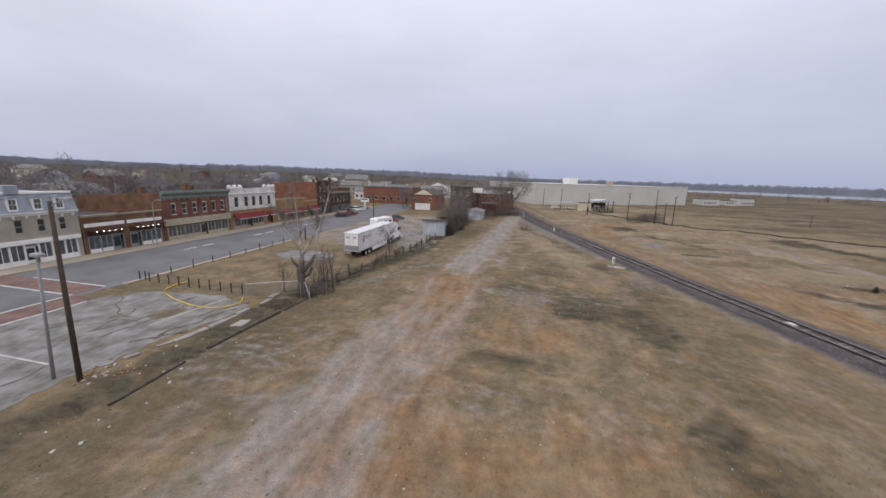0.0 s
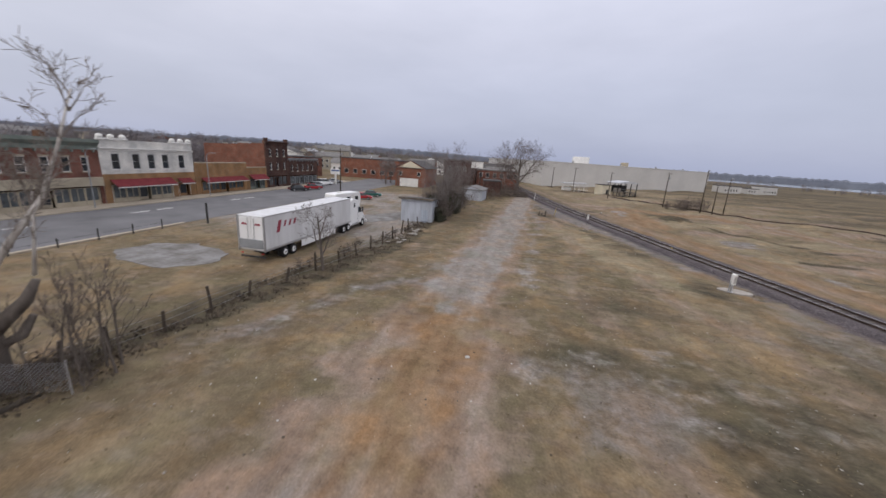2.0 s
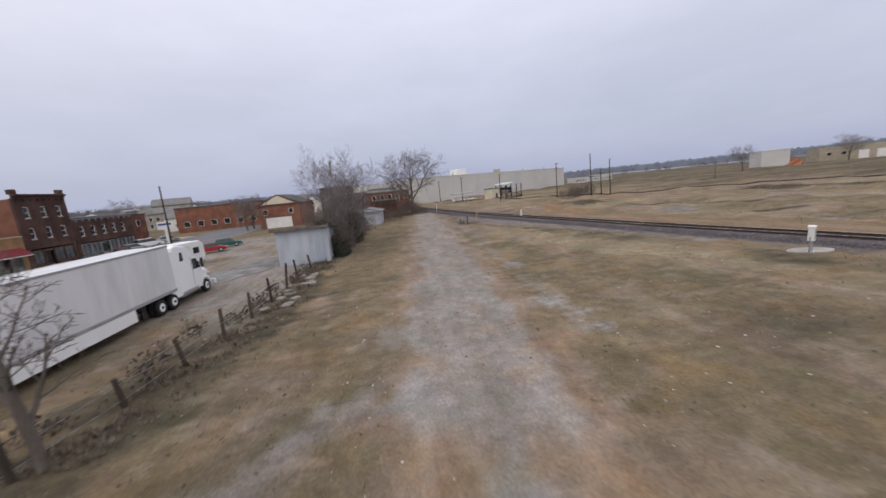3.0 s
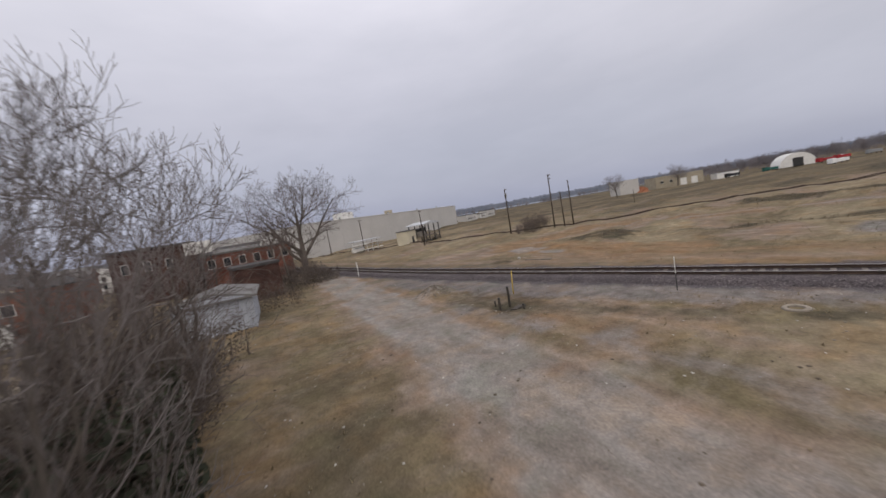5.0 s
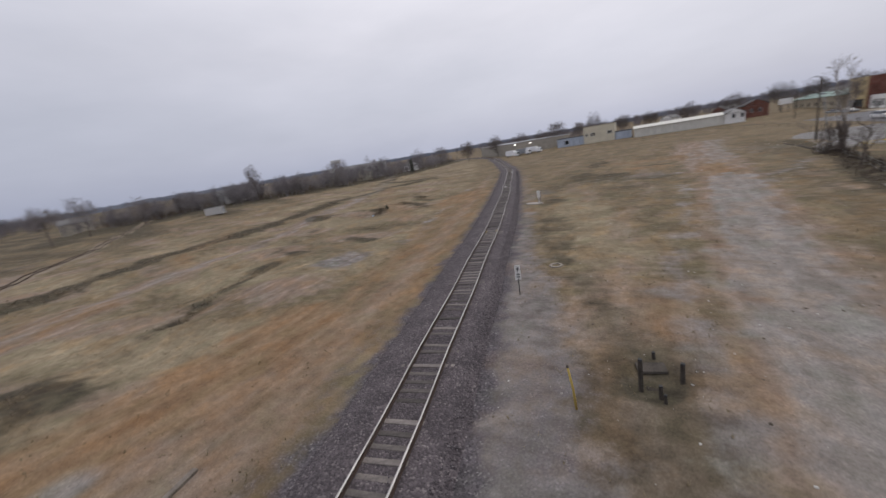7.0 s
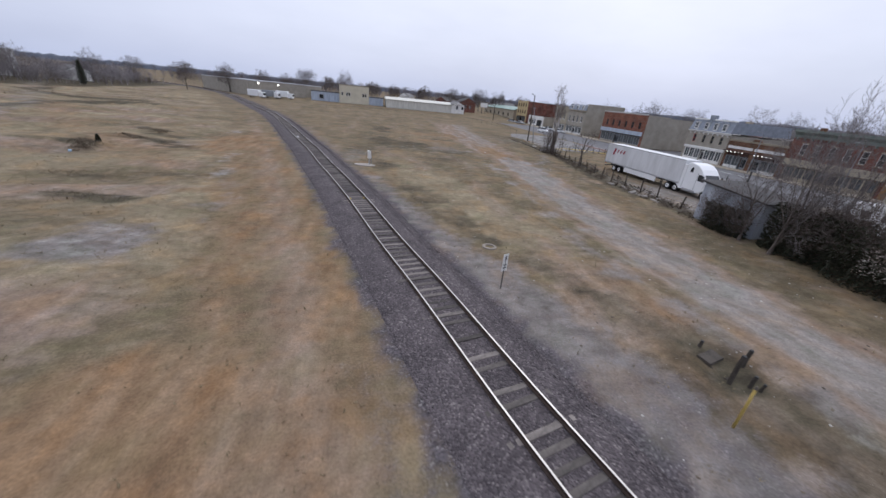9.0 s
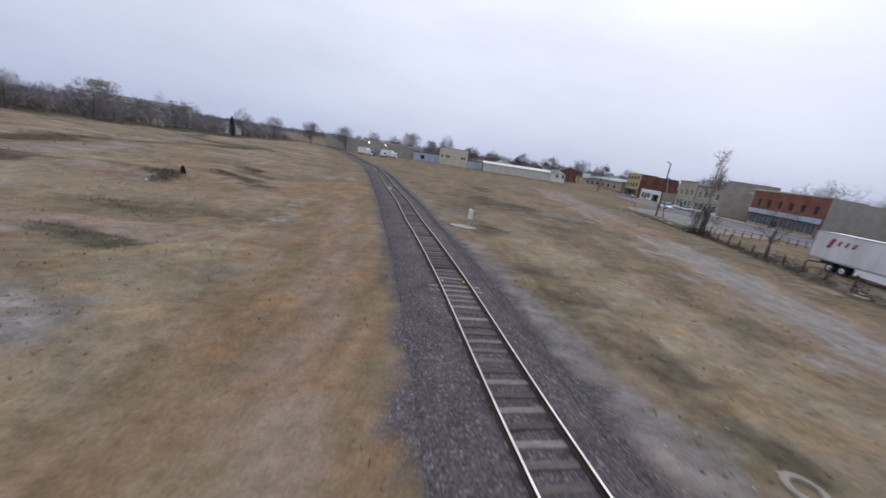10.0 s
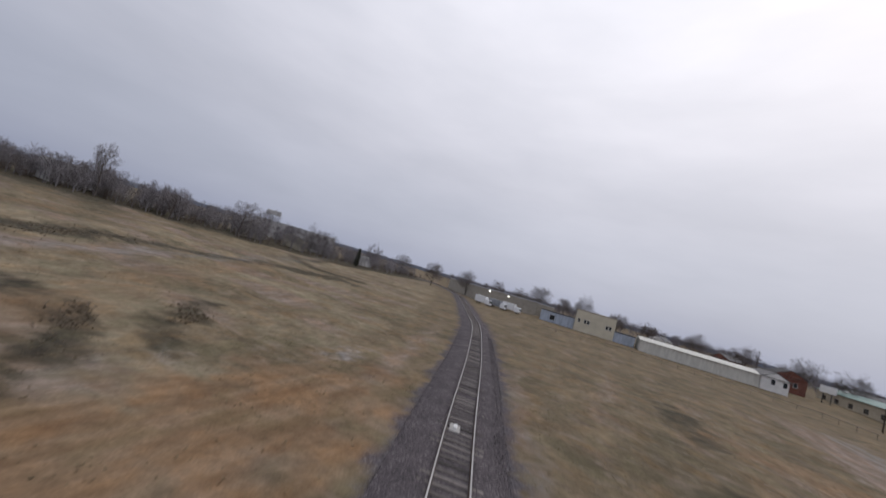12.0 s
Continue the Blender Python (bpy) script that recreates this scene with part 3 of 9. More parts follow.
m_gravel = np.maximum(m_gravel, 0.95 * step(20, 12, np.abs(vx + 8)) * step(66, 80, vy) * step(132, 122, vy) * step(8, 4, vx) * (0.7 + 0.3 * wob))
# grey sandy shoulder west of the ballast, widening to the north
wide = 4.6 + 1.9 * step(90, 104, vy) + 0.5 * step(74, 79, vy) * step(84, 79, vy)
m_grey = 0.85 * step(wide + 0.7, wide - 0.9, d_track + 0.5 * wob2 + 0.35 * wob3) * (s_track < 0) * (0.42 + 0.58 * step(74, 88, vy)) * step(10, 60, vy) * step(140, 124, vy)
m_grey = np.maximum(m_grey, 0.5 * blob(41.0, 62.5, 2.0, 4.5) * (s_track < 0))
m_grey = np.maximum(m_grey, 0.6 * stroke([(4.5, 50), (6.4, 54), (8.4, 58), (10.9, 61.5), (13, 66)], 0.6, 0.8, 0.8))
m_grey = np.maximum(m_grey, 0.85 * blob(53.8, 96.4, 2.8, 3.2))
m_grey = np.maximum(m_grey, 0.55 * blob(25, 51.5, 3.6, 3.0))
m_grey = np.maximum(m_grey, 0.7 * blob(26.8, 122.5, 1.8, 4.0))
m_grey = np.maximum(m_grey, 0.5 * stroke([(50.6, 91.5), (50.4, 86.7), (52.6, 80.5), (54.0, 76)], 0.5, 0.8, 0.9))
m_grey = np.maximum(m_grey, 0.5 * stroke([(55.5, 86.8), (58.0, 85.6), (61, 86)], 0.4, 0.7))
m_grey = np.maximum(m_grey, 0.6 * stroke([(24.2, 96), (24.4, 104), (23.4, 112)], 0.8, 1.0, 1.2))
m_gravel = np.maximum(m_gravel, 0.95 * blob(44.4, 126.4, 1.5, 3.0))
m_gravel = np.maximum(m_gravel, 0.8 * blob(43.7, 121.4, 0.8, 2.2))
m_gravel = np.maximum(m_gravel, 0.5 * blob(41.8, 66.6, 0.9, 2.0))
m_gravel = np.maximum(m_gravel, 0.75 * blob(39.0, 77.4, 1.1, 1.0))
# pinkish washed soil either side of the trail
m_pink = 1.15 * step(5.4, 2.8, d_trail + 0.8 * wob2) * step(-30, 10, vy) * step(64, 50, vy)
m_pink = np.maximum(m_pink, 0.8 * step(4.9, 2.4, d_trail + 0.8 * wob2) * step(50, 62, vy))
m_pink = np.maximum(m_pink, 0.7 * band(6.2, 1.2, 1.0, 0.5, 1) * step(-20, 40, vy))
m_pink = np.maximum(m_pink, 0.8 * blob(43.5, 116, 4, 10))
m_pink = np.maximum(m_pink, 0.6 * blob(26, 106, 5, 12))
m_pink = np.maximum(m_pink, 0.6 * stroke([(45, 60), (47, 50), (53, 33)], 0.8, 1.2))
m_pink = np.maximum(m_pink, 0.7 * step(0.05, 0.7, lumps(vx / 2.4, vy, 11, 44)) * (s_track > 0) * step(10, 14, d_track) * step(160, 90, d_track))
m_pink = np.maximum(m_pink, stroke([(38, 138), (46, 131), (56, 134), (67, 131), (75, 112)], 4.5, 2.0))
m_pink = np.maximum(m_pink, 0.5 * step(0.3, 0.8, lumps(vx, vy / 1.6, 8, 45)) * (s_track < 0) * step(-2, 2, vx))
m_pink = np.maximum(m_pink, blob(53.8, 104.4, 4.4, 2.2, 0.25))
m_pink = np.maximum(m_pink, 0.9 * stroke([(72, 120), (76, 111), (79, 98), (81.5, 86), (90, 66), (99, 43)], 2.4, 1.4))
# orange clay
m_dirt = stroke([(15.3, 41), (15.5, 46), (16.2, 54), (15.7, 60)], 2.0, 1.3)
m_dirt = np.maximum(m_dirt, 0.9 * stroke([(14.8, 50), (14.6, 62), (14.9, 74)], 0.35, 0.6))
m_dirt = np.maximum(m_dirt, 0.25 * stroke([(19.6, 64), (21.4, 80), (22.6, 95), (23.2, 103), (22.8, 113)], 0.35, 0.9, 0.8))
m_dirt = np.maximum(m_dirt, 0.75 * stroke([(46.6, 96), (47.9, 91.3), (48.6, 88), (49.9, 83.4), (53.5, 84.8)], 0.9, 1.1, 1.0))
m_dirt = np.maximum(m_dirt, 0.75 * blob(25.5, 40.5, 5.0, 2.8))
m_dirt = np.maximum(m_dirt, 0.7 * blob(27, 27, 8.0, 3.5))
m_dirt = np.maximum(m_dirt, 0.8 * blob(19.0, 28, 2.2, 7.0))
m_dirt = np.maximum(m_dirt, 0.6 * blob(24.8, 103.0, 1.6, 3.2))
m_dirt = np.maximum(m_dirt, 0.62 * band(8.6, 1.4, 1.6, 0.6, 1) * step(35, 66, vy) * step(116, 108, vy))
m_dirt = np.maximum(m_dirt, blob(58.0, 58, 4.6, 10.0))
m_dirt = np.maximum(m_dirt, 0.7 * band(4.3, 0.9, 0.8, 0.35, 1) * step(30, 60, vy) * step(110, 104, vy))
m_dirt = np.maximum(m_dirt, 0.95 * stroke([(46, 108), (45.6, 118), (45, 126), (48, 133), (57, 134.5), (66, 132), (71.5, 123), (75, 112)], 3.2, 1.5))
m_dirt = np.maximum(m_dirt, 0.6 * blob(42.5, 112, 3.2, 8.0))
m_dirt = np.maximum(m_dirt, 0.6 * blob(47.5, 62.5, 1.6, 5.0))
m_dirt = np.maximum(m_dirt, 0.95 * blob(39.9, 69.2, 0.8, 1.0))
m_dirt = np.maximum(m_dirt, 0.75 * blob(39.3, 75.4, 1.0, 1.8))
m_dirt = np.maximum(m_dirt, 0.5 * stroke([(23.4, 121), (24.0, 128), (24.6, 136)], 0.8, 1.0))
m_dirt = np.maximum(m_dirt, 0.42 * band(6.6, 3.0, 1.4, 0.5, 1) * step(30, 56, vy) * step(126, 112, vy))
m_dirt = np.maximum(m_dirt, 0.6 * stroke([(84, 100), (100, 84), (120, 62), (150, 20)], 1.6, 2.0))
m_dirt = np.maximum(m_dirt, 0.5 * stroke([(60, 75), (75, 58), (92, 40), (105, 20)], 3.0, 2.5))
# chalky stones showing through
m_rock = 0.5 * blob(4.5, 31, 5.0, 4.5) * step(-2, 1, vx)
for x, y, rx, ry, k in ((6.4, 54, 0.7, 1.6, 0.7), (8.6, 58.4, 0.8, 1.6, 0.6), (8, 38, 2.6, 4, 0.4), (24, 30.5, 9, 2.2, 0.45), (21.7, 71.2, 0.8, 1.2, 0.8),  (29, 50, 2.6, 2.0, 0.35), (24.5, 54.5, 1.2, 1.0, 0.6), (21.3, 52.2, 0.9, 0.9, 0.9), (21.5, 67.5, 0.9, 2.6, 0.9), (28.5, 56, 2.4, 1.2, 0.5)):
    m_rock = np.maximum(m_rock, k * blob(x, y, rx, ry))
for x, y, rx, ry, k in ((53.8, 96.4, 2.2, 2.6, 0.5), (53.6, 78.5, 0.8, 3.4, 0.85), (55.6, 70.5, 0.9, 4.0, 0.7), (62.2, 46, 1.6, 2.6, 0.9), (64.4, 58, 1.4, 2.4, 0.5), (36.8, 61, 1.6, 4.5, 0.25), (38.8, 56.5, 1.2, 3, 0.3), (40, 119, 0.6, 1.6, 0.6)):
    m_rock = np.maximum(m_rock, k * blob(x, y, rx, ry))
m_rock = np.maximum(m_rock, 0.75 * blob(24.7, 116.9, 1.7, 1.6))
m_rock = np.maximum(m_rock, 0.38 * blob(31, 52.5, 4.0, 3.0))
# dead dark weeds and olive moss, other dark patches, and shade painted into pits
m_dark = np.clip(0.36 * step(0.1, 0.8, lumps(vx / 1.6, vy, 19, 41)) * (s_track > 0) * step(11, 16, d_track), 0, 1)
m_dark = np.maximum(m_dark, 0.6 * blob(26.6, 110.5, 3.4, 7.5) * (s_track < 0))
# small hole by the trackside pad, its shade put into the ground colour
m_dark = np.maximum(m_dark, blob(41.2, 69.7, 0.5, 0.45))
m_dark = np.maximum(m_dark, 0.8 * blob(37.2, 70, 1.4, 2.6))
m_dark = np.maximum(m_dark, 0.6 * blob(32, 50, 6.0, 4.5))
m_dark = np.maximum(m_dark, 0.55 * blob(40, 57, 3.0, 5.0))
m_dark = np.maximum(m_dark, 0.5 * blob(4, 30, 5, 22) * step(-2, 0, vx))
m_dark = np.maximum(m_dark, 0.8 * stroke([(-0.5, 20), (0.2, 45), (1.2, 56), (3.2, 63), (4.7, 73), (6.0, 86), (6.8, 95)], 1.6, 1.4))
m_dark = np.maximum(m_dark, 0.45 * stroke([(6, 50), (9, 62), (9.6, 75), (11.5, 92), (14, 108)], 2.2, 2.0, 1.2))
m_dark = np.maximum(m_dark, 0.68 * stroke([(35.6, 80), (35.2, 84.5), (33.2, 91.6), (31.2, 95.2), (30.0, 98.2), (28.0, 102.2), (26.7, 105.6), (26.2, 109), (26.8, 113)], 0.65, 0.9, 0.6))
m_dark = np.maximum(m_dark, 0.55 * stroke([(34.2, 81), (33.6, 86), (30.8, 93)], 1.3, 1.2, 1.2))
# two small dark brown spots east of the ballast
m_dark = np.maximum(m_dark, 0.95 * blob(43.8, 88.0, 0.4, 1.3))
m_dark = np.maximum(m_dark, 0.9 * blob(41.3, 99.3, 0.4, 0.6))
m_dark = np.maximum(m_dark, 0.4 * band(6.8, 1.0, 1.1, 1.0, -1) * step(0, 40, vy) * step(95, 85, vy))
for x, y, rx, ry, k in ((31, 47.5, 3.2, 2.2, 0.9), (24.5, 54.5, 4, 2.2, 0.6), (28, 63, 5, 2.6, 0.55), (36.5, 46, 2.6, 6, 0.7), (24, 36.2, 3.4, 1.4, 0.7), (59.4, 87.4, 3.6, 1.0, 0.75), (63.4, 80.8, 3.4, 0.8, 0.7), (57.6, 79.6, 2.4, 0.7, 0.6), (57.4, 88.2, 2.4, 1.6, 0.45), (53.5, 121, 4.6, 4.2, 0.85)):
    m_dark = np.maximum(m_dark, k * blob(x, y, rx, ry))
# the patch at (58.4, 110.5) paints the shade inside a pit
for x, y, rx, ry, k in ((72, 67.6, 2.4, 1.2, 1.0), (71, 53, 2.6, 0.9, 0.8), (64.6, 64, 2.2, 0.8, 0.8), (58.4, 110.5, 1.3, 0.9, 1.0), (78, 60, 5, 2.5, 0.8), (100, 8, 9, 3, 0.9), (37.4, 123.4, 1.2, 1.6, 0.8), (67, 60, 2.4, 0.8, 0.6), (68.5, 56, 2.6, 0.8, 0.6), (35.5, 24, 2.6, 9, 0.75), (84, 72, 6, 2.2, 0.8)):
    m_dark = np.maximum(m_dark, k * blob(x, y, rx, ry))
m_dark = np.maximum(m_dark, 0.9 * stroke([(92, 116), (95, 100), (98, 82), (101, 66), (108, 45), (107, 25), (103, 3)], 3.8, 2.0, 1.2))
m_dark = np.maximum(m_dark, (0.5 + 0.25 * lumps(vx / 3, vy, 24, 47)) * (s_track > 0) * step(70, 105, d_track))
m_dark = np.maximum(m_dark, (0.32 + 0.3 * lumps(vx / 2.5, vy, 30, 49)) * step(3, 12, d_spur) * (s_track > 0) * ((vx - 66) * 0.62 + (vy - 155) * 0.78 > 0))
m_dark = np.maximum(m_dark, 0.5 * stroke([(67, 94), (72, 88), (77, 79)], 1.4, 1.2, 1.0))
m_dark = np.maximum(m_dark, 0.4 * blob(58, 91, 6.0, 3.4))
m_dark = np.maximum(m_dark, 0.85 * stroke([(61, 65.5), (67.1, 61.2), (72.4, 58.5)], 1.3, 1.1, 0.9))
m_dark = np.maximum(m_dark, 0.8 * stroke([(65, 57), (71.5, 53.7), (75, 49)], 1.0, 1.0, 0.9))
m_dark = np.maximum(m_dark, 0.9 * stroke([(2.0, 52), (3.5, 58), (5.2, 63.5), (5.8, 67.5), (6.6, 71), (7.6, 80)], 1.3, 1.1, 0.8))
m_dark = np.maximum(m_dark, stroke([(100, -5), (118, -4), (136, -15), (146, -49)], 1.8, 1.6))
m_dark = np.maximum(m_dark, 0.9 * stroke([(57.7, 112), (63.3, 100.8), (63, 94)], 1.0, 1.3))
# darker ground under the hill trees and the eastern wood
m_dark = np.maximum(m_dark, 0.9 * step(-88, -106, vx) + 0.9 * step(30, 18, near_line(vx, vy, [(236, 62), (206, 40), (188, 18), (174, -15), (168, -75), (180, -150), (230, -200)])[0]))
# dark soil round the culvert, with the pit's shade in the colour
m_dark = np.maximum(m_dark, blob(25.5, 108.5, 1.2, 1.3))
m_straw = 0.92 * (s_track > 0) * step(8, 13, d_track) * step(110, 60, d_track) * (0.62 + 0.45 * lumps(vx / 2, vy, 13, 48)) + 0.8 * band(10.5, 3.6, 2.0, 1.0, -1) * step(104, 92, vy) * step(50, 80, vy)
m_ballast = step(4.0, 2.4, d_track + 0.25 * wob2 + 0.3 * wob3 + 0.1 * (s_track < 0))
m_ballast = np.maximum(m_ballast, 0.4 * band(3.9, 0.5, 0.9, 0.5, -1) * step(108, 90, vy))
m_ballast = np.maximum(m_ballast, 0.42 * band(5.2, 2.0, 1.2, 0.5, -1) * step(104, 110, vy) * step(135, 124, vy))
m_ballast = np.maximum(m_ballast, 0.5 * band(4.4, 0.7, 0.9, 0.5, 1) * step(103, 110, vy) * step(150, 130, vy))
for key, mask in (("gravel", m_gravel), ("dirt", m_dirt), ("rock", m_rock), ("dark", m_dark), ("pink", m_pink), ("straw", m_straw), ("grey", m_grey), ("ballast", m_ballast)):
    ground_mesh.attributes.new(key, "FLOAT", "POINT").data.foreach_set("value", np.clip(mask, 0, 1).astype(np.float32))


def ground_material():
    m = bpy.data.materials.new("rough_ground")
    m.use_nodes = True
    n, l = m.node_tree.nodes, m.node_tree.links
    b = n["Principled BSDF"]
    b.inputs["Roughness"].default_value, b.inputs["Specular IOR Level"].default_value = 0.95, 0.1
    tc = n.new("ShaderNodeTexCoord")

    def noise_tex(scale, detail=4.0, rough=0.55, stretch=None):
        t = n.new("ShaderNodeTexNoise")
        t.inputs["Scale"].default_value, t.inputs["Detail"].default_value, t.inputs["Roughness"].default_value = scale, detail, rough
        if stretch:
            mp = n.new("ShaderNodeMapping")
            mp.inputs["Scale"].default_value = stretch
            l.new(tc.outputs["Object"], mp.inputs[0])
            l.new(mp.outputs[0], t.inputs["Vector"])
        else:
            l.new(tc.outputs["Object"], t.inputs["Vector"])
        return t.outputs[0]

    def ramp(src, *stops):
        r = n.new("ShaderNodeValToRGB")
        els = r.color_ramp.elements
        for i, (pos, col) in enumerate(stops):
            e = els[i] if i < 2 else els.new(pos)
            e.position, e.color = pos, (*col, 1)
        l.new(src, r.inputs[0])
        return r.outputs[0]

    def blend(fac, a, bcol):
        x = n.new("ShaderNodeMix")
        x.data_type = "RGBA"
        l.new(fac, x.inputs[0])
        l.new(a, x.inputs[6])
        l.new(bcol, x.inputs[7])
        return x.outputs[2]

    def attr(key):
        a = n.new("ShaderNodeAttribute")
        a.attribute_name = key
        return a.outputs["Fac"]

    def broken(mask, grain, spread, lo, hi):
        """mask + (noise - 0.5) * spread, sharpened between lo and hi."""
        s = n.new("ShaderNodeMath")
        s.operation = "MULTIPLY_ADD"
        s.inputs[1].default_value = spread
        l.new(grain, s.inputs[0])
        l.new(mask, s.inputs[2])
        r = n.new("ShaderNodeMapRange")
        r.interpolation_type = "SMOOTHSTEP"
        r.inputs["From Min"].default_value, r.inputs["From Max"].default_value = lo + spread / 2, hi + spread / 2
        l.new(s.outputs[0], r.inputs[0])
        g = n.new("ShaderNodeMath")
        g.operation = "MULTIPLY"
        st = n.new("ShaderNodeMapRange")
        st.inputs["From Max"].default_value = 0.12
        l.new(mask, st.inputs[0])
        l.new(r.outputs[0], g.inputs[0])
        l.new(st.outputs[0], g.inputs[1])
        return g.outputs[0]

    big, mid, fine, tiny = noise_tex(0.09, 5), noise_tex(0.33, 6, 0.66), noise_tex(1.7, 6, 0.66), noise_tex(11.0, 5, 0.72)
    patch = noise_tex(0.7, 5, 0.58, (0.8, 1.4, 1.0))
    streak = noise_tex(0.55, 4, 0.55, (1.5, 0.40, 1.0))
    cells = n.new("ShaderNodeTexVoronoi")
    cells.inputs["Scale"].default_value = 15.0
    l.new(tc.outputs["Object"], cells.inputs["Vector"])
    grey = n.new("ShaderNodeSeparateColor")
    l.new(cells.outputs["Color"], grey.inputs[0])
    grass = ramp(mid, (0.34, (0.150, 0.114, 0.072)), (0.50, (0.205, 0.157, 0.100)), (0.66, (0.275, 0.213, 0.135)))
    olive = ramp(mid, (0.34, (0.118, 0.096, 0.062)), (0.64, (0.178, 0.143, 0.089)))
    soil = ramp(streak, (0.38, (0.170, 0.131, 0.096)), (0.62, (0.255, 0.205, 0.158)))
    col = blend(ramp(big, (0.42, (0, 0, 0)), (0.60, (0.9, 0.9, 0.9))), grass, olive)
    col = blend(ramp(patch, (0.50, (0, 0, 0)), (0.66, (0.75, 0.75, 0.75))), col, soil)
    straw = ramp(mid, (0.34, (0.205, 0.163, 0.108)), (0.50, (0.268, 0.218, 0.146)), (0.66, (0.340, 0.283, 0.193)))
    col = blend(broken(attr("straw"), patch, 1.1, 0.1, 1.0), col, straw)
    rose = ramp(streak, (0.36, (0.212, 0.156, 0.118)), (0.52, (0.262, 0.200, 0.157)), (0.66, (0.318, 0.256, 0.212)))
    col = blend(broken(attr("pink"), patch, 0.8, 0.1, 0.95), col, rose)
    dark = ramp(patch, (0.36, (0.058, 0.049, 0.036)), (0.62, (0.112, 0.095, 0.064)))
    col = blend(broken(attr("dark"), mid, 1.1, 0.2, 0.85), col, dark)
    orange = ramp(streak, (0.34, (0.196, 0.125, 0.073)), (0.50, (0.246, 0.164, 0.098)), (0.66, (0.285, 0.200, 0.130)))
    col = blend(broken(attr("dirt"), patch, 0.9, 0.05, 1.0), col, orange)
    stones = ramp(streak, (0.34, (0.230, 0.200, 0.177)), (0.50, (0.266, 0.238, 0.215)), (0.66, (0.300, 0.276, 0.258)))
    grit = ramp(grey.outputs[1], (0.0, (0.72, 0.70, 0.70)), (0.6, (0.98, 0.97, 0.97)), (1.0, (1.45, 1.42, 1.40)))
    gm = n.new("ShaderNodeMix")
    gm.data_type, gm.blend_type = "RGBA", "MULTIPLY"
    gm.inputs[0].default_value = 0.22
    l.new(stones, gm.inputs[6])
    l.new(grit, gm.inputs[7])
    stones = gm.outputs[2]
    col = blend(broken(attr("gravel"), streak, 0.55, 0.0, 0.85), col, stones)
    sand = ramp(patch, (0.34, (0.165, 0.145, 0.136)), (0.50, (0.208, 0.186, 0.174)), (0.66, (0.262, 0.238, 0.222)))
    col = blend(broken(attr("grey"), fine, 0.9, 0.1, 0.95), col, sand)
    chalk = ramp(fine, (0.38, (0.205, 0.186, 0.170)), (0.62, (0.35, 0.33, 0.31)))
    col = blend(broken(attr("rock"), patch, 1.8, 0.25, 1.35), col, chalk)
    slag = ramp(grey.outputs[0], (0.0, (0.070, 0.061, 0.066)), (0.55, (0.108, 0.095, 0.102)), (0.88, (0.138, 0.123, 0.129)), (1.0, (0.23, 0.21, 0.21)))
    col = blend(broken(attr("ballast"), fine, 1.1, 0.15, 0.9), col, slag)
    hue = noise_tex(0.42, 5, 0.6, (1.0, 0.8, 1.0))
    hm = n.new("ShaderNodeMix")
    hm.data_type, hm.blend_type = "RGBA", "MULTIPLY"
    hm.inputs[0].default_value = 1.0
    l.new(col, hm.inputs[6])
    l.new(ramp(hue, (0.36, (0.88, 0.92, 0.87)), (0.50, (0.98, 0.98, 0.98)), (0.64, (1.10, 1.01, 0.90))), hm.inputs[7])
    col = hm.outputs[2]
    # clods, tufts and grit
    for tex, lo, hi in ((fine, 0.69, 1.09), (tiny, 0.72, 1.22)):
        x = n.new("ShaderNodeMix")
        x.data_type, x.blend_type = "RGBA", "MULTIPLY"
        x.inputs[0].default_value = 1.0
        l.new(col, x.inputs[6])
        l.new(ramp(tex, (0.30, (lo, lo, lo)), (0.70, (hi, hi, hi))), x.inputs[7])
        col = x.outputs[2]
    l.new(col, b.inputs["Base Color"])
    add = n.new("ShaderNodeMath")
    add.operation = "MULTIPLY_ADD"
    add.inputs[1].default_value = 0.35
    l.new(tiny, add.inputs[0])
    l.new(fine, add.inputs[2])
    bp = n.new("ShaderNodeBump")
    bp.inputs["Strength"].default_value, bp.inputs["Distance"].default_value = 0.6, 0.09
    l.new(add.outputs[0], bp.inputs["Height"])
    l.new(bp.outputs[0], b.inputs["Normal"])
    return m


ground_mesh.materials.append(ground_material())
ground = new("ground", ground_mesh)
tagged(ground, "open dry grass, orange dirt and pale gravel ground", "ground", kind="structure")


def slab(name, mat, label, outline, z0, z1, category, seed=0, ragged=0.0, kind="structure"):
    """A flat sheet of paving with a ragged outline and an edge."""
    rng = random.Random(seed)
    pts = []
    for (ax, ay), (bx, by) in zip(outline, outline[1:] + outline[:1]):
        n = max(1, int(math.hypot(bx - ax, by - ay) / (0.9 if ragged else 40)))
        for i in range(n):
            t = i / n
            pts.append((ax + (bx - ax) * t + rng.uniform(-ragged, ragged), ay + (by - ay) * t + rng.uniform(-ragged, ragged)))
    m = Mesh()
    m.prism(pts, 2, z0, z1)
    return single(name, m, mat, label, category, kind=kind)


asphalt = material("worn_asphalt", (0.165, 0.163, 0.170), (0.105, 0.104, 0.108), 4.0, fine=9, bump=0.25)
asphalt_old = material("old_cracked_asphalt", (0.235, 0.23, 0.226), (0.11, 0.10, 0.088), 1.8, fine=2.2, bump=0.3, amount=0.8)
paver = brick_material("brick_paving", (0.200, 0.128, 0.116), (0.165, 0.104, 0.095), (0.20, 0.16, 0.148), 0.3)
sidewalk = material("sidewalk_concrete", (0.40, 0.345, 0.27), (0.29, 0.25, 0.195), 2.5, fine=8)
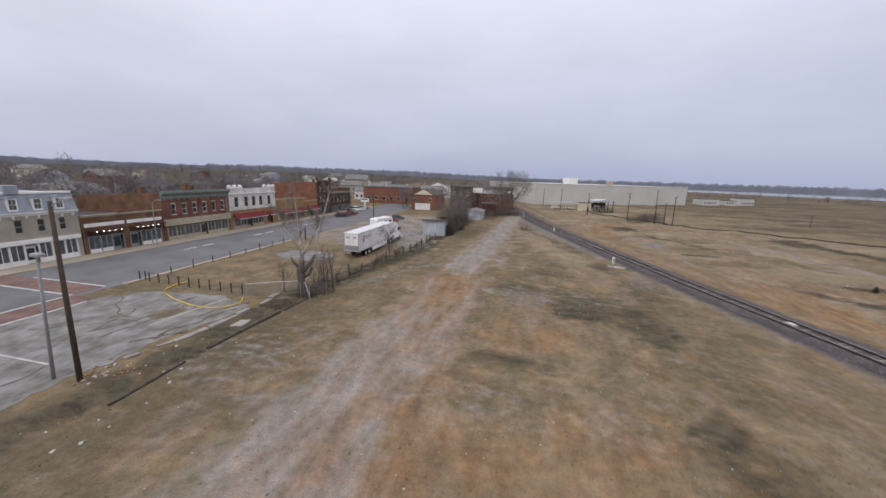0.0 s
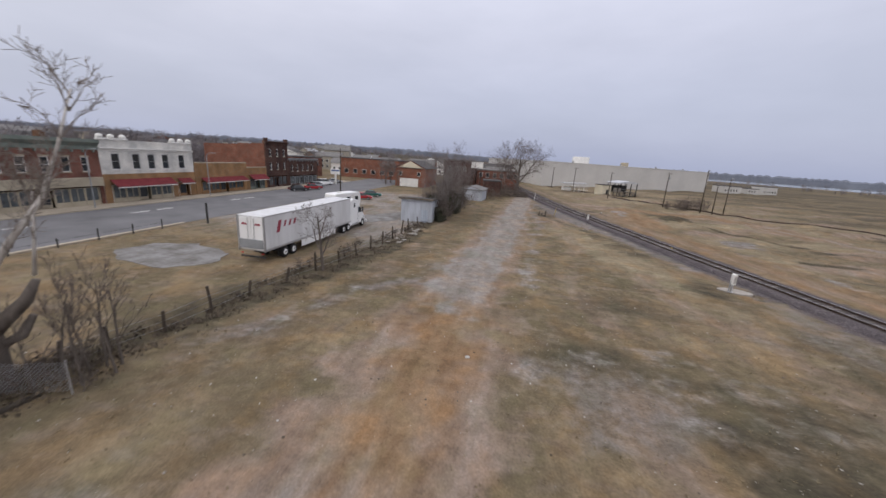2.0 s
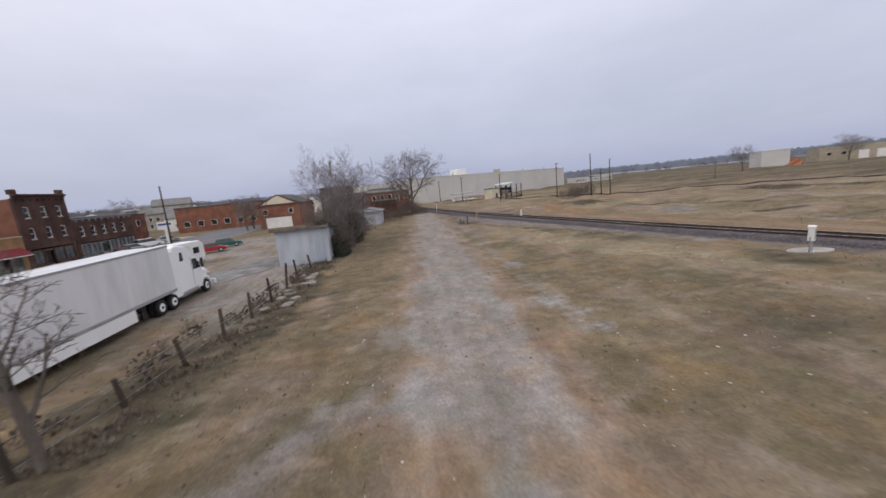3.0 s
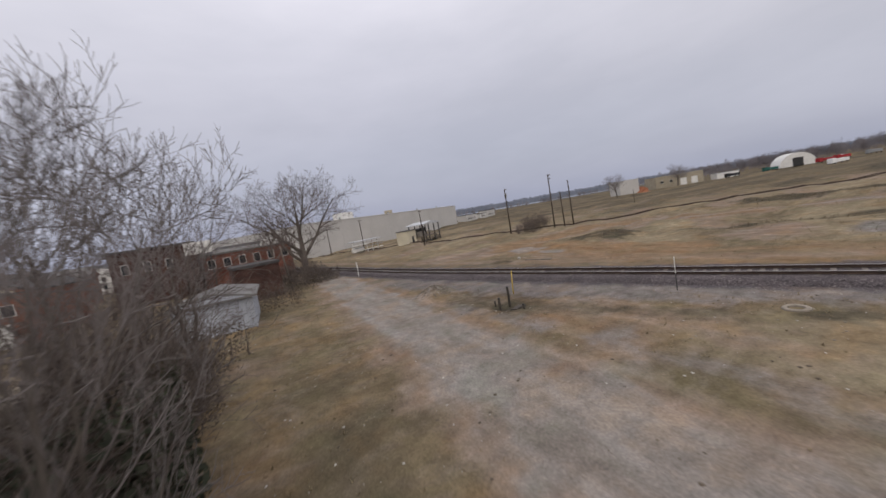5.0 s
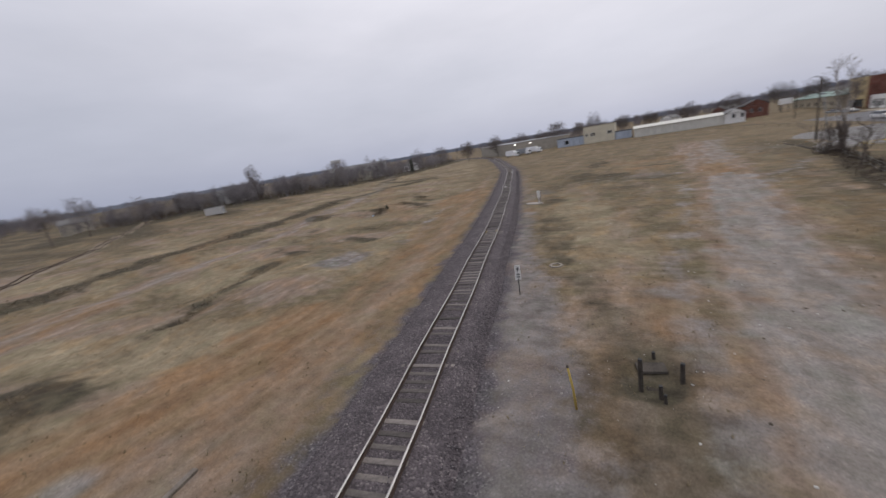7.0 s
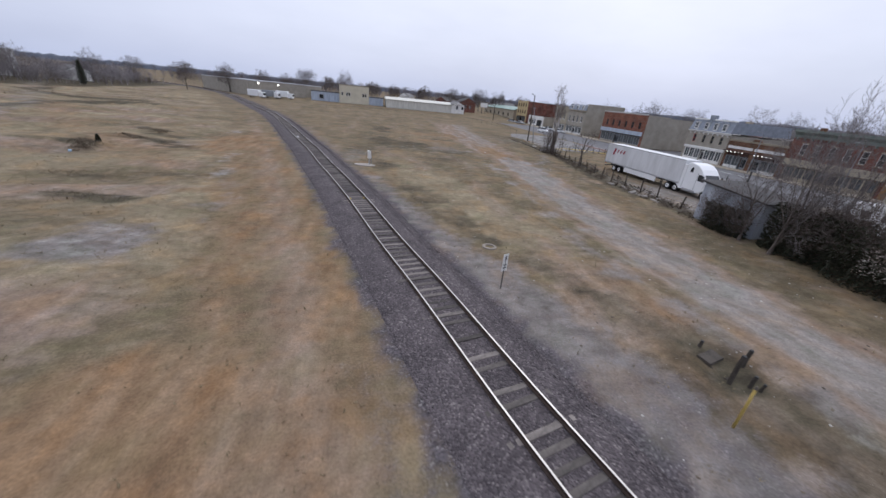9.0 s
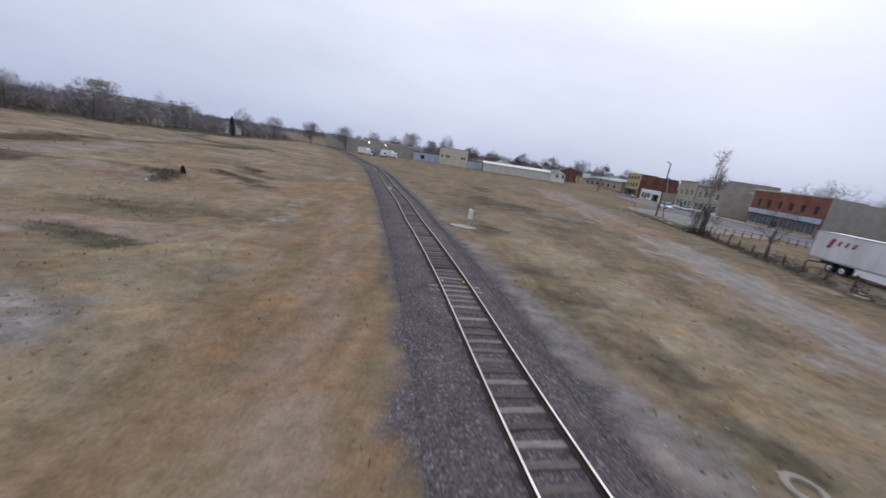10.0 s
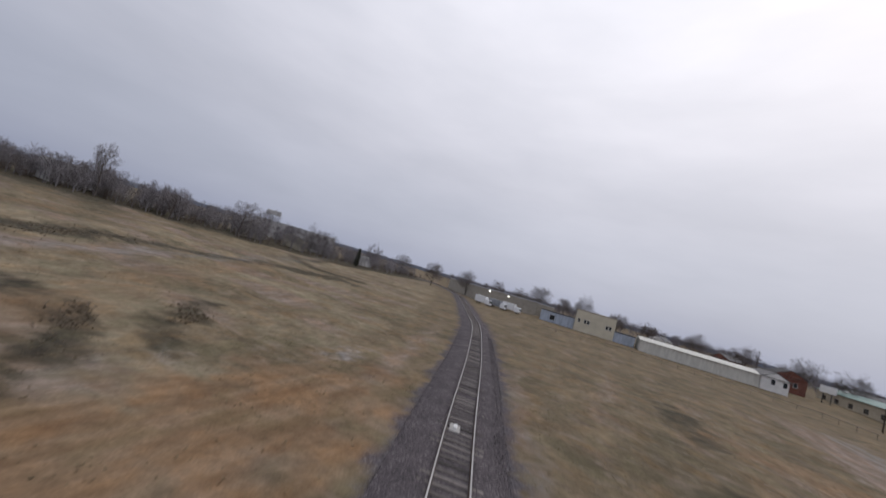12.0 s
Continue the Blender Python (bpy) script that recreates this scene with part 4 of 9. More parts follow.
paint = material("worn_white_road_paint", (0.58, 0.58, 0.57), (0.24, 0.235, 0.23), 0.7, fine=10)

X_FACE, X_WEST, X_EAST = -40.0, -36.4, -20.8      # facades, west kerb, east kerb
slab("road", asphalt, "wide grey asphalt main street", [(X_WEST, -260), (X_EAST, -260), (X_EAST, 150), (-28, 230), (-44, 230), (X_WEST, 150)], -1.2, 0.03, "road")
slab("road", asphalt, "grey asphalt side street climbing west", [(X_WEST, 24.2), (X_WEST, 36.6), (-64, 36.6), (-64, 24.2)], -0.6, 0.034, "road")
slab("pavement", sidewalk, "raised tan concrete sidewalk along the shop fronts", [(-40.6, 37.2), (X_WEST, 37.2), (X_WEST, 150), (-40.6, 150)], -0.5, 0.17, "pavement")
slab("pavement", sidewalk, "raised tan concrete sidewalk along the shop fronts", [(-40.6, -140), (X_WEST, -140), (X_WEST, 23.4), (-40.6, 23.4)], -0.5, 0.17, "pavement")
slab("pavement", sidewalk, "raised concrete kerb strip beside the street", [(X_EAST, 41.2), (X_EAST + 0.5, 41.2), (X_EAST + 0.5, 72), (X_EAST, 72)], -0.5, 0.15, "pavement")
slab("pavement", asphalt_old, "cracked pale asphalt lot with weedy joints", [(-19.8, 18), (-18.2, 37.5), (-14.6, 40.6), (-7, 41.5), (-1.6, 39.0), (-3.2, 33), (-3.6, 25), (-1.8, 16), (-6, 6), (-19, 6)], -0.4, 0.03, "pavement", 4, 0.35)
slab("pavement", asphalt_old, "two-lobed patch of pale wet asphalt in the grass", [(-15.6, 60.4), (-14.6, 63.6), (-11.3, 65.2), (-9.6, 64.2), (-8.4, 64.6), (-5.9, 63.2), (-5.2, 60.2), (-7.6, 57.9), (-10.4, 58.6), (-12.2, 58.4)], -0.4, 0.035, "pavement", 5, 0.25)
slab("pavement", asphalt_old, "patch of pale broken paving in the lot", [(-4.8, 80), (-1.6, 84), (1.2, 88), (2.2, 93), (-0.5, 96), (-5.5, 88)], -0.4, 0.04, "pavement", 6, 0.4)
slab("pavement", paver, "brick crosswalk band across the main street", [(X_WEST + 0.05, 37.1), (-21.6, 37.1), (-21.6, 39.8), (X_WEST + 0.05, 39.8)], -0.2, 0.038, "crosswalk")
slab("pavement", paver, "brick crosswalk band across the side street", [(-21.4, 24.0), (-18.4, 24.0), (-18.4, 36.9), (-21.4, 36.9)], -0.2, 0.04, "crosswalk")
for ax, bx, ay, by in ((X_WEST, -21.6, 36.75, 37.0), (X_WEST + 3.6, -21.6, 39.9, 40.15), (-21.75, -21.5, 23.5, 36.5), (-18.3, -18.05, 29.5, 36.0), (X_WEST - 3.2, X_WEST - 2.9, 24.5, 36.4)):
    m = Mesh().box(ax, bx, ay, by, 0.0, 0.046)
    single("road_marking", m, paint, "worn white painted crosswalk line", "road marking", kind="structure")
for y in (58, 61.5, 74, 77.5, 91, 94.5):
    m = Mesh().box(-31.4, -30.9, y, y + 1.5, 0.0, 0.038).prism([(-31.75, y + 1.5), (-30.55, y + 1.5), (-31.15, y + 2.6)], 2, 0.0, 0.038)
    single("road_marking", m, paint, "worn white painted turn arrow", "road marking", kind="structure")


# ---- railway ----
def along(line, s):
    """Place and heading s metres along a line."""
    run = 0.0
    for (ax, ay), (bx, by) in zip(line[:-1], line[1:]):
        d = math.hypot(bx - ax, by - ay)
        if run + d >= s:
            t = (s - run) / d
            return ax + (bx - ax) * t, ay + (by - ay) * t, math.atan2(by - ay, bx - ax)
        run += d
    (ax, ay), (bx, by) = line[-2:]
    return bx, by, math.atan2(by - ay, bx - ax)


def length_of(line):
    return sum(math.hypot(b[0] - a[0], b[1] - a[1]) for a, b in zip(line[:-1], line[1:]))


def swept(line, profile, dz=0.0, flat=False):
    """A cross-section of (offset, height) drawn along a line over the land."""
    m, n = Mesh(), len(profile)
    zs = land(np.array([p[0] for p in line]), np.array([p[1] for p in line]))
    for k, (x, y) in enumerate(line):
        (ax, ay), (bx, by) = line[max(k - 1, 0)], line[min(k + 1, len(line) - 1)]
        d = math.hypot(bx - ax, by - ay)
        nx, ny = -(by - ay) / d, (bx - ax) / d
        m.v += [(x + nx * o, y + ny * o, zs[k] + h + dz) for o, h in profile]
    for k in range(len(line) - 1):
        m.f += [(k * n + i, k * n + i + 1, (k + 1) * n + i + 1, (k + 1) * n + i) for i in range(n - 1)]
    return m


BED = 0.2
def stone_material(name, scale, *stops):
    """Crushed stone: every cell its own shade, with relief between the stones."""
    m = bpy.data.materials.new(name)
    m.use_nodes = True
    n, l = m.node_tree.nodes, m.node_tree.links
    b = n["Principled BSDF"]
    b.inputs["Roughness"].default_value, b.inputs["Specular IOR Level"].default_value = 0.9, 0.2
    tc, vor, sep, rp = n.new("ShaderNodeTexCoord"), n.new("ShaderNodeTexVoronoi"), n.new("ShaderNodeSeparateColor"), n.new("ShaderNodeValToRGB")
    vor.inputs["Scale"].default_value = scale
    l.new(tc.outputs["Object"], vor.inputs["Vector"])
    l.new(vor.outputs["Color"], sep.inputs[0])
    for i, (pos, col) in enumerate(stops):
        e = rp.color_ramp.elements[i] if i < 2 else rp.color_ramp.elements.new(pos)
        e.position, e.color = pos, (*col, 1)
    l.new(sep.outputs[0], rp.inputs[0])
    stain, sr, mx = n.new("ShaderNodeTexNoise"), n.new("ShaderNodeValToRGB"), n.new("ShaderNodeMix")
    stain.inputs["Scale"].default_value, stain.inputs["Detail"].default_value = 0.7, 5
    l.new(tc.outputs["Object"], stain.inputs["Vector"])
    sr.color_ramp.elements[0].position, sr.color_ramp.elements[0].color = 0.35, (0.78, 0.76, 0.76, 1)
    sr.color_ramp.elements[1].position, sr.color_ramp.elements[1].color = 0.65, (1.15, 1.12, 1.10, 1)
    l.new(stain.outputs[0], sr.inputs[0])
    mx.data_type, mx.blend_type = "RGBA", "MULTIPLY"
    mx.inputs[0].default_value = 1.0
    l.new(rp.outputs[0], mx.inputs[6])
    l.new(sr.outputs[0], mx.inputs[7])
    l.new(mx.outputs[2], b.inputs["Base Color"])
    bp = n.new("ShaderNodeBump")
    bp.invert = True
    bp.inputs["Strength"].default_value, bp.inputs["Distance"].default_value = 0.8, 0.05
    l.new(vor.outputs["Distance"], bp.inputs["Height"])
    l.new(bp.outputs[0], b.inputs["Normal"])
    return m


ballast_mat = stone_material("dark_crushed_ballast", 15.0, (0.0, (0.059, 0.051, 0.055)), (0.55, (0.093, 0.081, 0.086)), (0.88, (0.122, 0.108, 0.112)), (1.0, (0.20, 0.18, 0.178)))
ballast = swept(TRACK, [(-2.9, -0.15), (-2.3, 0.05), (-1.7, BED + 0.025), (-1.0, BED + 0.052), (-0.6, BED + 0.0), (0.6, BED + 0.0), (1.0, BED + 0.052), (1.75, BED + 0.025), (2.6, 0.05), (3.2, -0.15)])
single("ballast_bed", ballast, ballast_mat, "long bed of dark grey crushed ballast", "ballast", kind="structure", smooth=True)
track = thing("railway_track", "single railway track on weathered wooden sleepers", "railway track", kind="structure")
for side_of in (-1, 1):
    o = side_of * 0.7525
    prof = [(o - 0.07, 0.0), (o - 0.07, 0.02), (o - 0.012, 0.04), (o - 0.012, 0.125), (o - 0.036, 0.135), (o - 0.036, 0.17)]
    prof += [(2 * o - a, h) for a, h in reversed(prof)]
    rail = part("rail", swept(TRACK, prof, BED + 0.05), M["rail_side"], track, "rusty steel rail")
    part("rail_head", swept(TRACK, [(o - 0.034, 0.171), (o - 0.026, 0.176), (o + 0.026, 0.176), (o + 0.034, 0.171)], BED + 0.05), M["rail_top"], rail, "bright worn running surface")

spur = thing("siding_track", "rusty overgrown siding track in the field", "railway track", kind="structure")
spur_bed = swept(SPUR, [(-2.2, -0.1), (-1.3, 0.09), (1.3, 0.09), (2.2, -0.1)])
part("siding_bed", spur_bed, material("weedy_dirt_ballast", (0.235, 0.188, 0.132), (0.145, 0.115, 0.082), 2.0, fine=6, bump=0.3), spur, "low weedy dirt ballast")
for o in (-0.75, 0.75):
    part("rail", swept(SPUR, [(o - 0.07, 0.0), (o - 0.03, 0.17), (o + 0.03, 0.17), (o + 0.07, 0.0)], 0.12), M["rail_side"], spur)

# ---- buildings of the main street ----
def wall_with_openings(width, height, openings, thick=0.35, z0=0.0):
    """A wall in the plane x = 0 from y = 0 to width, its outside facing +x, with holes (y0, y1, za, zb)."""
    ys = sorted({0.0, width, *(v for o in openings for v in o[:2])})
    zs = sorted({z0, height, *(v for o in openings for v in o[2:])})
    m = Mesh()
    for a, b in zip(ys[:-1], ys[1:]):
        for c, d in zip(zs[:-1], zs[1:]):
            y, z = (a + b) / 2, (c + d) / 2
            if not any(o[0] < y < o[1] and o[2] < z < o[3] for o in openings):
                m.box(-thick, 0.0, a, b, c, d)
    m.weld = True
    return m


def add_window(parent, y0, y1, z0, z1, frame_mat, glass_mat, mull=0, rail=True, sill=True, lintel=None, x=0.0, hood=None):
    """A recessed sash window in a wall at x that faces +x: frame, panes and sill."""
    f, w = Mesh(), 0.07
    for a, b, c, d in ((y0, y0 + w, z0, z1), (y1 - w, y1, z0, z1), (y0 + w, y1 - w, z0, z0 + w), (y0 + w, y1 - w, z1 - w, z1)):
        f.box(x - 0.16, x - 0.06, a, b, c, d)
    zm = (z0 + z1) / 2
    if rail:
        f.box(x - 0.15, x - 0.07, y0 + w, y1 - w, zm - 0.03, zm + 0.03)
    for k in range(mull):
        yy = y0 + (y1 - y0) * (k + 1) / (mull + 1)
        f.box(x - 0.152, x - 0.068, yy - 0.035, yy + 0.035, z0 + w, z1 - w)
    win = part("window", f, frame_mat, parent)
    part("pane", Mesh().box(x - 0.125, x - 0.105, y0 + 0.02, y1 - 0.02, z0 + 0.02, z1 - 0.02), glass_mat, win)
    if sill:
        part("sill", Mesh().soft_box(x - 0.05, x + 0.10, y0 - 0.08, y1 + 0.08, z0 - 0.12, z0 - 0.005, 0.015), lintel or frame_mat, win)
    if hood:
        part("hood", Mesh().soft_box(x - 0.02, x + 0.09, y0 - 0.1, y1 + 0.1, z1 + 0.005, z1 + 0.2, 0.02), hood, win)
    return win


def shell(b, depth, width, h_front, h_back, side_mat, roof_mat, chimneys=(), parapet=0.45, side_name="wall"):
    """Back and side walls with a parapet, and a flat roof sloping to the back, behind a front in x = 0 .. -0.35."""
    for y0, y1 in ((0.0, 0.32), (width - 0.32, width)):
        m = Mesh()
        m.prism([(-depth, 0.0), (-0.352, 0.0), (-0.352, h_front - 0.05), (-depth * 0.45, (h_front + h_back) / 2 + 0.1), (-depth * 0.45, (h_front + h_back) / 2 - 0.15), (-depth, h_back)], 1, y0, y1)
        part(side_name, m, side_mat, b)
    part("wall", Mesh().box(-depth - 0.3, -depth - 0.002, 0, width, 0, h_back), side_mat, b)
    zf, zb = h_front - parapet - 0.3, h_back - 0.35
    m = Mesh()
    m.prism([(-depth, zb), (-0.36, zf), (-0.36, zf - 0.2), (-depth, zb - 0.2)], 1, 0.325, width - 0.325)
    part("roof", m, roof_mat, b, "flat tarred roof")
    for cx, cy in chimneys:
        part("chimney", Mesh().soft_box(cx - 0.45, cx + 0.45, cy - 0.35, cy + 0.35, zb - 0.2, h_front + 0.9, 0.04), M["brick_brown"], b)


def shopfront(b, y0, y1, h, bays, frame_mat, kick_mat, x=0.0, door_bay=None, glass=None):
    """Display windows with a stall riser, posts and a door."""
    glass = glass or M["shop_glass"]
    wid = (y1 - y0) / bays
    for k in range(bays):
        a, c = y0 + k * wid + 0.06, y0 + (k + 1) * wid - 0.06
        if k == door_bay:
            d = part("door", Mesh().box(x - 0.5, x - 0.42, a + 0.1, c - 0.1, 0.06, 2.3), frame_mat, b)
            part("pane", Mesh().box(x - 0.418, x - 0.405, a + 0.25, c - 0.25, 0.5, 2.1), M["glass"], d)
            part("handle", Mesh().box(x - 0.415, x - 0.36, c - 0.22, c - 0.18, 1.0, 1.25), M["dark_steel"], d)
            add_window(b, a, c, 2.38, h, frame_mat, glass, 0, False, False, x=x)
        else:
            part("stall_riser", Mesh().soft_box(x - 0.25, x, a, c, 0.0, 0.6, 0.02), kick_mat, b)
            add_window(b, a, c, 0.62, h, frame_mat, glass, 1, False, False, x=x)
    for k in range(bays + 1):
        yy = y0 + k * wid
        part("pilaster", Mesh().soft_box(x - 0.25, x + 0.06, yy - 0.055, yy + 0.055, 0.0, h, 0.015), frame_mat, b)


def awning(b, y0, y1, z0, z1, out, mat, x=0.0):
    m = Mesh()
    m.prism([(x + 0.01, z1), (x + out, z0 + 0.25), (x + out, z0), (x + out - 0.04, z0), (x + out - 0.04, z0 + 0.2), (x + 0.01, z1 - 0.06)], 1, y0, y1)
    a = part("awning", m, mat, b, "sloping maroon canvas awning")
    part("valance", Mesh().box(x + out - 0.03, x + out + 0.012, y0 + 0.02, y1 - 0.02, z0 - 0.02, z0 + 0.1), M["white"], a, "pale valance edge")


def cornice(b, y0, y1, z, mat, out=0.35, tall=0.5, blocks=0, x=0.0):
    m = Mesh()
    m.prism([(x - 0.1, z), (x + 0.08, z), (x + 0.1, z + tall * 0.35), (x + out * 0.6, z + tall * 0.55), (x + out, z + tall * 0.7), (x + out, z + tall), (x - 0.1, z + tall)], 1, y0, y1)
    c = part("cornice", m, mat, b)
    for k in range(blocks):
        yy = y0 + (y1 - y0) * (k + 0.5) / blocks
        part("bracket", Mesh().soft_box(x + 0.002, x + out * 0.5, yy - 0.09, yy + 0.09, z - 0.35, z - 0.004, 0.02), mat, c)


# corner house with a mansard roof over two storeys and a shop
W = 11.2
b = thing("corner_house", "grey-tan corner house with blue-grey mansard roof above white shop front", "building", (X_FACE, 38.5, 0.14))
ups = [(1.75, 2.55, 4.25, 6.0), (4.35, 5.15, 4.25, 6.0), (6.6, 7.4, 4.25, 6.0), (8.9, 9.7, 4.25, 6.0)]
part("wall", wall_with_openings(W, 6.55, ups + [(0.5, W - 0.5, 0.0, 3.1)]), M["stucco_grey"], b, "grey-tan rendered front")
add_window(b, *ups[0], M["red"], M["glass"], lintel=M["stucco_grey"])
for o in ups[1:]:
    add_window(b, *o, M["stucco_tan"], M["glass"], lintel=M["stucco_grey"])
shopfront(b, 0.6, W - 0.6, 2.75, 7, M["white"], M["white"], door_bay=3)
part("shop_sign_board", Mesh().soft_box(0.002, 0.28, 0.2, W - 0.2, 2.8, 3.35, 0.05), M["white"], b, "white painted fascia above the shop")
cornice(b, 0.0, W, 6.5, M["white"], 0.4, 0.45, 9)
shell(b, 17.5, W, 6.5, 6.5, M["stucco_grey"], M["roof_dark"])
m = Mesh()
m.prism([(0.3, 6.96), (-0.55, 9.35), (-16.5, 9.35), (-17.2, 6.96)], 1, 0.05, W - 0.05)
part("mansard_roof", m, M["slate"], b, "steep blue-grey slate mansard")
for y in (1.8, 4.5, 6.9, 9.2):
    d = part("dormer", Mesh().soft_box(-0.9, 0.22, y - 0.5, y + 0.5, 7.2, 8.85, 0.04), M["white"], b, "white dormer frame")
    part("dormer_roof", Mesh().prism([(y - 0.62, 8.852), (y + 0.62, 8.852), (y + 0.55, 8.95), (y, 9.12), (y - 0.55, 8.95)], 0, -0.85, 0.32), M["slate"], d)
    for y0 in (y - 0.33, y + 0.02):
        for z0, z1 in ((7.42, 8.02), (8.08, 8.68)):
            part("pane", Mesh().box(0.222, 0.232, y0, y0 + 0.31, z0, z1), M["shop_glass"], d)
part("parapet", Mesh().soft_box(-0.9, -0.4, 0.1, W - 0.1, 9.352, 9.65, 0.05), M["white"], b)
part("chimney", Mesh().soft_box(-1.3, -0.3, 4.2, 5.6, 9.36, 10.5, 0.06), M["slate"], b, "square slate-clad centre turret")
part("chimney", Mesh().soft_box(-17.0, -15.8, 0.4, 1.6, 6.5, 9.9, 0.06), M["stucco_tan"], b)

# pink block building up the side street
b = thing("block_building", "pink painted block building behind the corner house", "building", (-58.2, 38.6, 0.1))
part("wall", Mesh().box(-13, 0, 0, 9.5, 0, 4.6), M["pink"], b)
part("parapet", Mesh().soft_box(-6, 0.05, -0.05, 3, 4.6, 5.4, 0.05).soft_box(-1.6, 0.05, -0.06, 3, 5.4, 7.6, 0.05), M["pink"], b)
part("door", Mesh().box(-4.0, -3.0, -0.06, -0.003, 0.0, 2.1), M["white"], b)
part("window", Mesh().box(-8.6, -7.4, -0.05, -0.003, 1.2, 2.5), M["glass"], b)

# one-storey shop with white bands
W = 12.2
b = thing("shop_building", "low brown brick shop with white bands and boarded windows", "building", (X_FACE, 49.85, 0.14))
part("wall", wall_with_openings(W, 5.9, [(0.6, 5.5, 0.0, 3.5), (6.5, 11.7, 0.0, 3.5)]), M["brick_brown"], b)
for y0, y1, bays, dr in ((0.6, 5.5, 3, 2), (6.5, 11.7, 3, 0)):
    shopfront(b, y0, y1, 2.6, bays, M["steel_grey"], M["white"], door_bay=dr)
    part("transom", Mesh().box(-0.2, -0.12, y0, y1, 2.62, 3.48), M["brick_dark"], b)
    part("sign_board", Mesh().soft_box(0.003, 0.12, y0 - 0.3, y1 + 0.3, 4.1, 4.65, 0.03), M["white"], b, "white painted sign band")
    part("shop_canopy", Mesh().soft_box(0.003, 1.3, y0 - 0.2, y1 + 0.2, 3.5, 3.7, 0.04), M["brick_dark"], b)
    for k in range(5):
        part("lamp", Mesh().soft_box(0.9, 1.05, y0 + 0.6 + k * 0.85, y0 + 0.72 + k * 0.85, 3.38, 3.49, 0.03), M["lamp"], b, "small lit canopy lamp")
cornice(b, 0, W, 5.6, M["stucco_tan"], 0.25, 0.35)
part("parapet", Mesh().prism([(5.0, 5.9), (7.0, 5.9), (6.6, 6.4), (5.4, 6.4)], 0, -0.3, 0.05), M["brick_brown"], b)
shell(b, 22, W, 5.8, 5.0, M["brick_brown"], M["roof_dark"], [(-14, 3.0)])

# red brick two-storey shop with green cornice
W = 15.2
b = thing("brick_building", "red brick two-storey shop with grey-green cornice", "building", (X_FACE, 62.15, 0.14))
ups = [(y - 0.45, y + 0.45, 4.75, 6.75) for y in (2.3, 4.5, 6.7, 9.0, 11.2, 13.4)]
part("wall", wall_with_openings(W, 8.0, ups + [(0.5, W - 0.5, 0.0, 2.7)]), M["brick_red"], b)
for o in ups:
    add_window(b, *o, M["white"], M["glass"], lintel=M["stucco_tan"], hood=M["stucco_tan"])
shopfront(b, 0.7, W - 0.7, 2.5, 8, M["stucco_tan"], M["stucco_tan"], door_bay=4)
part("sign_board", Mesh().soft_box(0.003, 0.35, 0.1, W - 0.1, 2.72, 3.95, 0.06), M["stucco_tan"], b, "weathered tan sign fascia")
cornice(b, 0.0, W, 7.75, M["cornice"], 0.6, 1.45, 12)
shell(b, 21, W, 8.9, 7.6, M["brick_brown"], M["roof_dark"], [(-5, 0.8), (-9, 14.4)])

# white painted brick building with urns
W = 15.2
b = thing("brick_building", "white painted brick building with scrolled parapet and maroon awning", "building", (X_FACE, 77.4, 0.14))
ups = [(y - 0.55, y + 0.55, 5.0, 7.3) for y in (2.1, 5.1, 7.5, 9.9, 12.9)]
part("wall", wall_with_openings(W, 9.3, ups + [(1.0, 10.6, 0.0, 2.6), (11.8, 14.0, 0.0, 2.5)], z0=0.0), M["white_brick"], b)
for o in ups:
    add_window(b, *o, M["steel_grey"], M["glass"], lintel=M["white"])
shopfront(b, 1.1, 10.5, 2.5, 5, M["stucco_tan"], M["stucco_tan"], door_bay=2)
shopfront(b, 11.9, 13.9, 2.4, 1, M["brick_tan"], M["brick_tan"], door_bay=0)
part("wall_facing", wall_with_openings(W, 4.3, [(0.9, 10.7, -1, 2.7), (11.7, 14.1, -1, 2.6)], 0.05) , M["brick_tan"], b, "tan brick ground floor").location = (0.052, 0, 0)
cornice(b, 0, W, 7.75, M["white"], 0.35, 0.4)
for y in (0.5, 2.0, 3.6, 11.6, 13.2, 14.7):
    part("urn", Mesh().tube([(-0.1, y, 9.3), (-0.1, y, 9.5), (-0.1, y, 9.7), (-0.1, y, 9.95), (-0.1, y, 10.1)], [0.42, 0.3, 0.45, 0.38, 0.1], 8), M["white"], b)
for y0, y1 in ((0.0, 4.2), (11.0, W)):
    part("parapet", Mesh().soft_box(-0.3, 0.12, y0, y1, 9.302, 9.55, 0.04), M["white"], b)
awning(b, 0.8, 10.4, 2.35, 3.5, 1.4, M["maroon"], 0.055)
awning(b, 11.6, 14.2, 2.35, 3.3, 1.1, M["maroon"], 0.055)
shell(b, 20, W, 9.1, 7.8, M["brick_brown"], M["roof_dark"], [(-13, 1.2)])

# low tan brick shops
W = 13.2
b = thing("shop_building", "low tan brick shop with long maroon awning", "building", (X_FACE, 92.75, 0.12))
part("wall", wall_with_openings(W, 5.9, [(1.2, 12.2, 0.0, 2.5)]), M["brick_tan"], b)
shopfront(b, 1.3, 12.1, 2.4, 5, M["brick_tan"], M["brick_tan"], door_bay=2)
awning(b, 1.2, 12.3, 2.2, 3.2, 1.3, M["maroon"])
part("coping", Mesh().soft_box(-0.4, 0.06, 0, W, 5.902, 6.05, 0.03), M["stucco_tan"], b)
shell(b, 18, W, 5.85, 5.2, M["brick_tan"], M["roof_dark"])
W = 6.4
b = thing("shop_building", "narrow tan brick shop with short maroon awning", "building", (X_FACE, 106.0, 0.1))
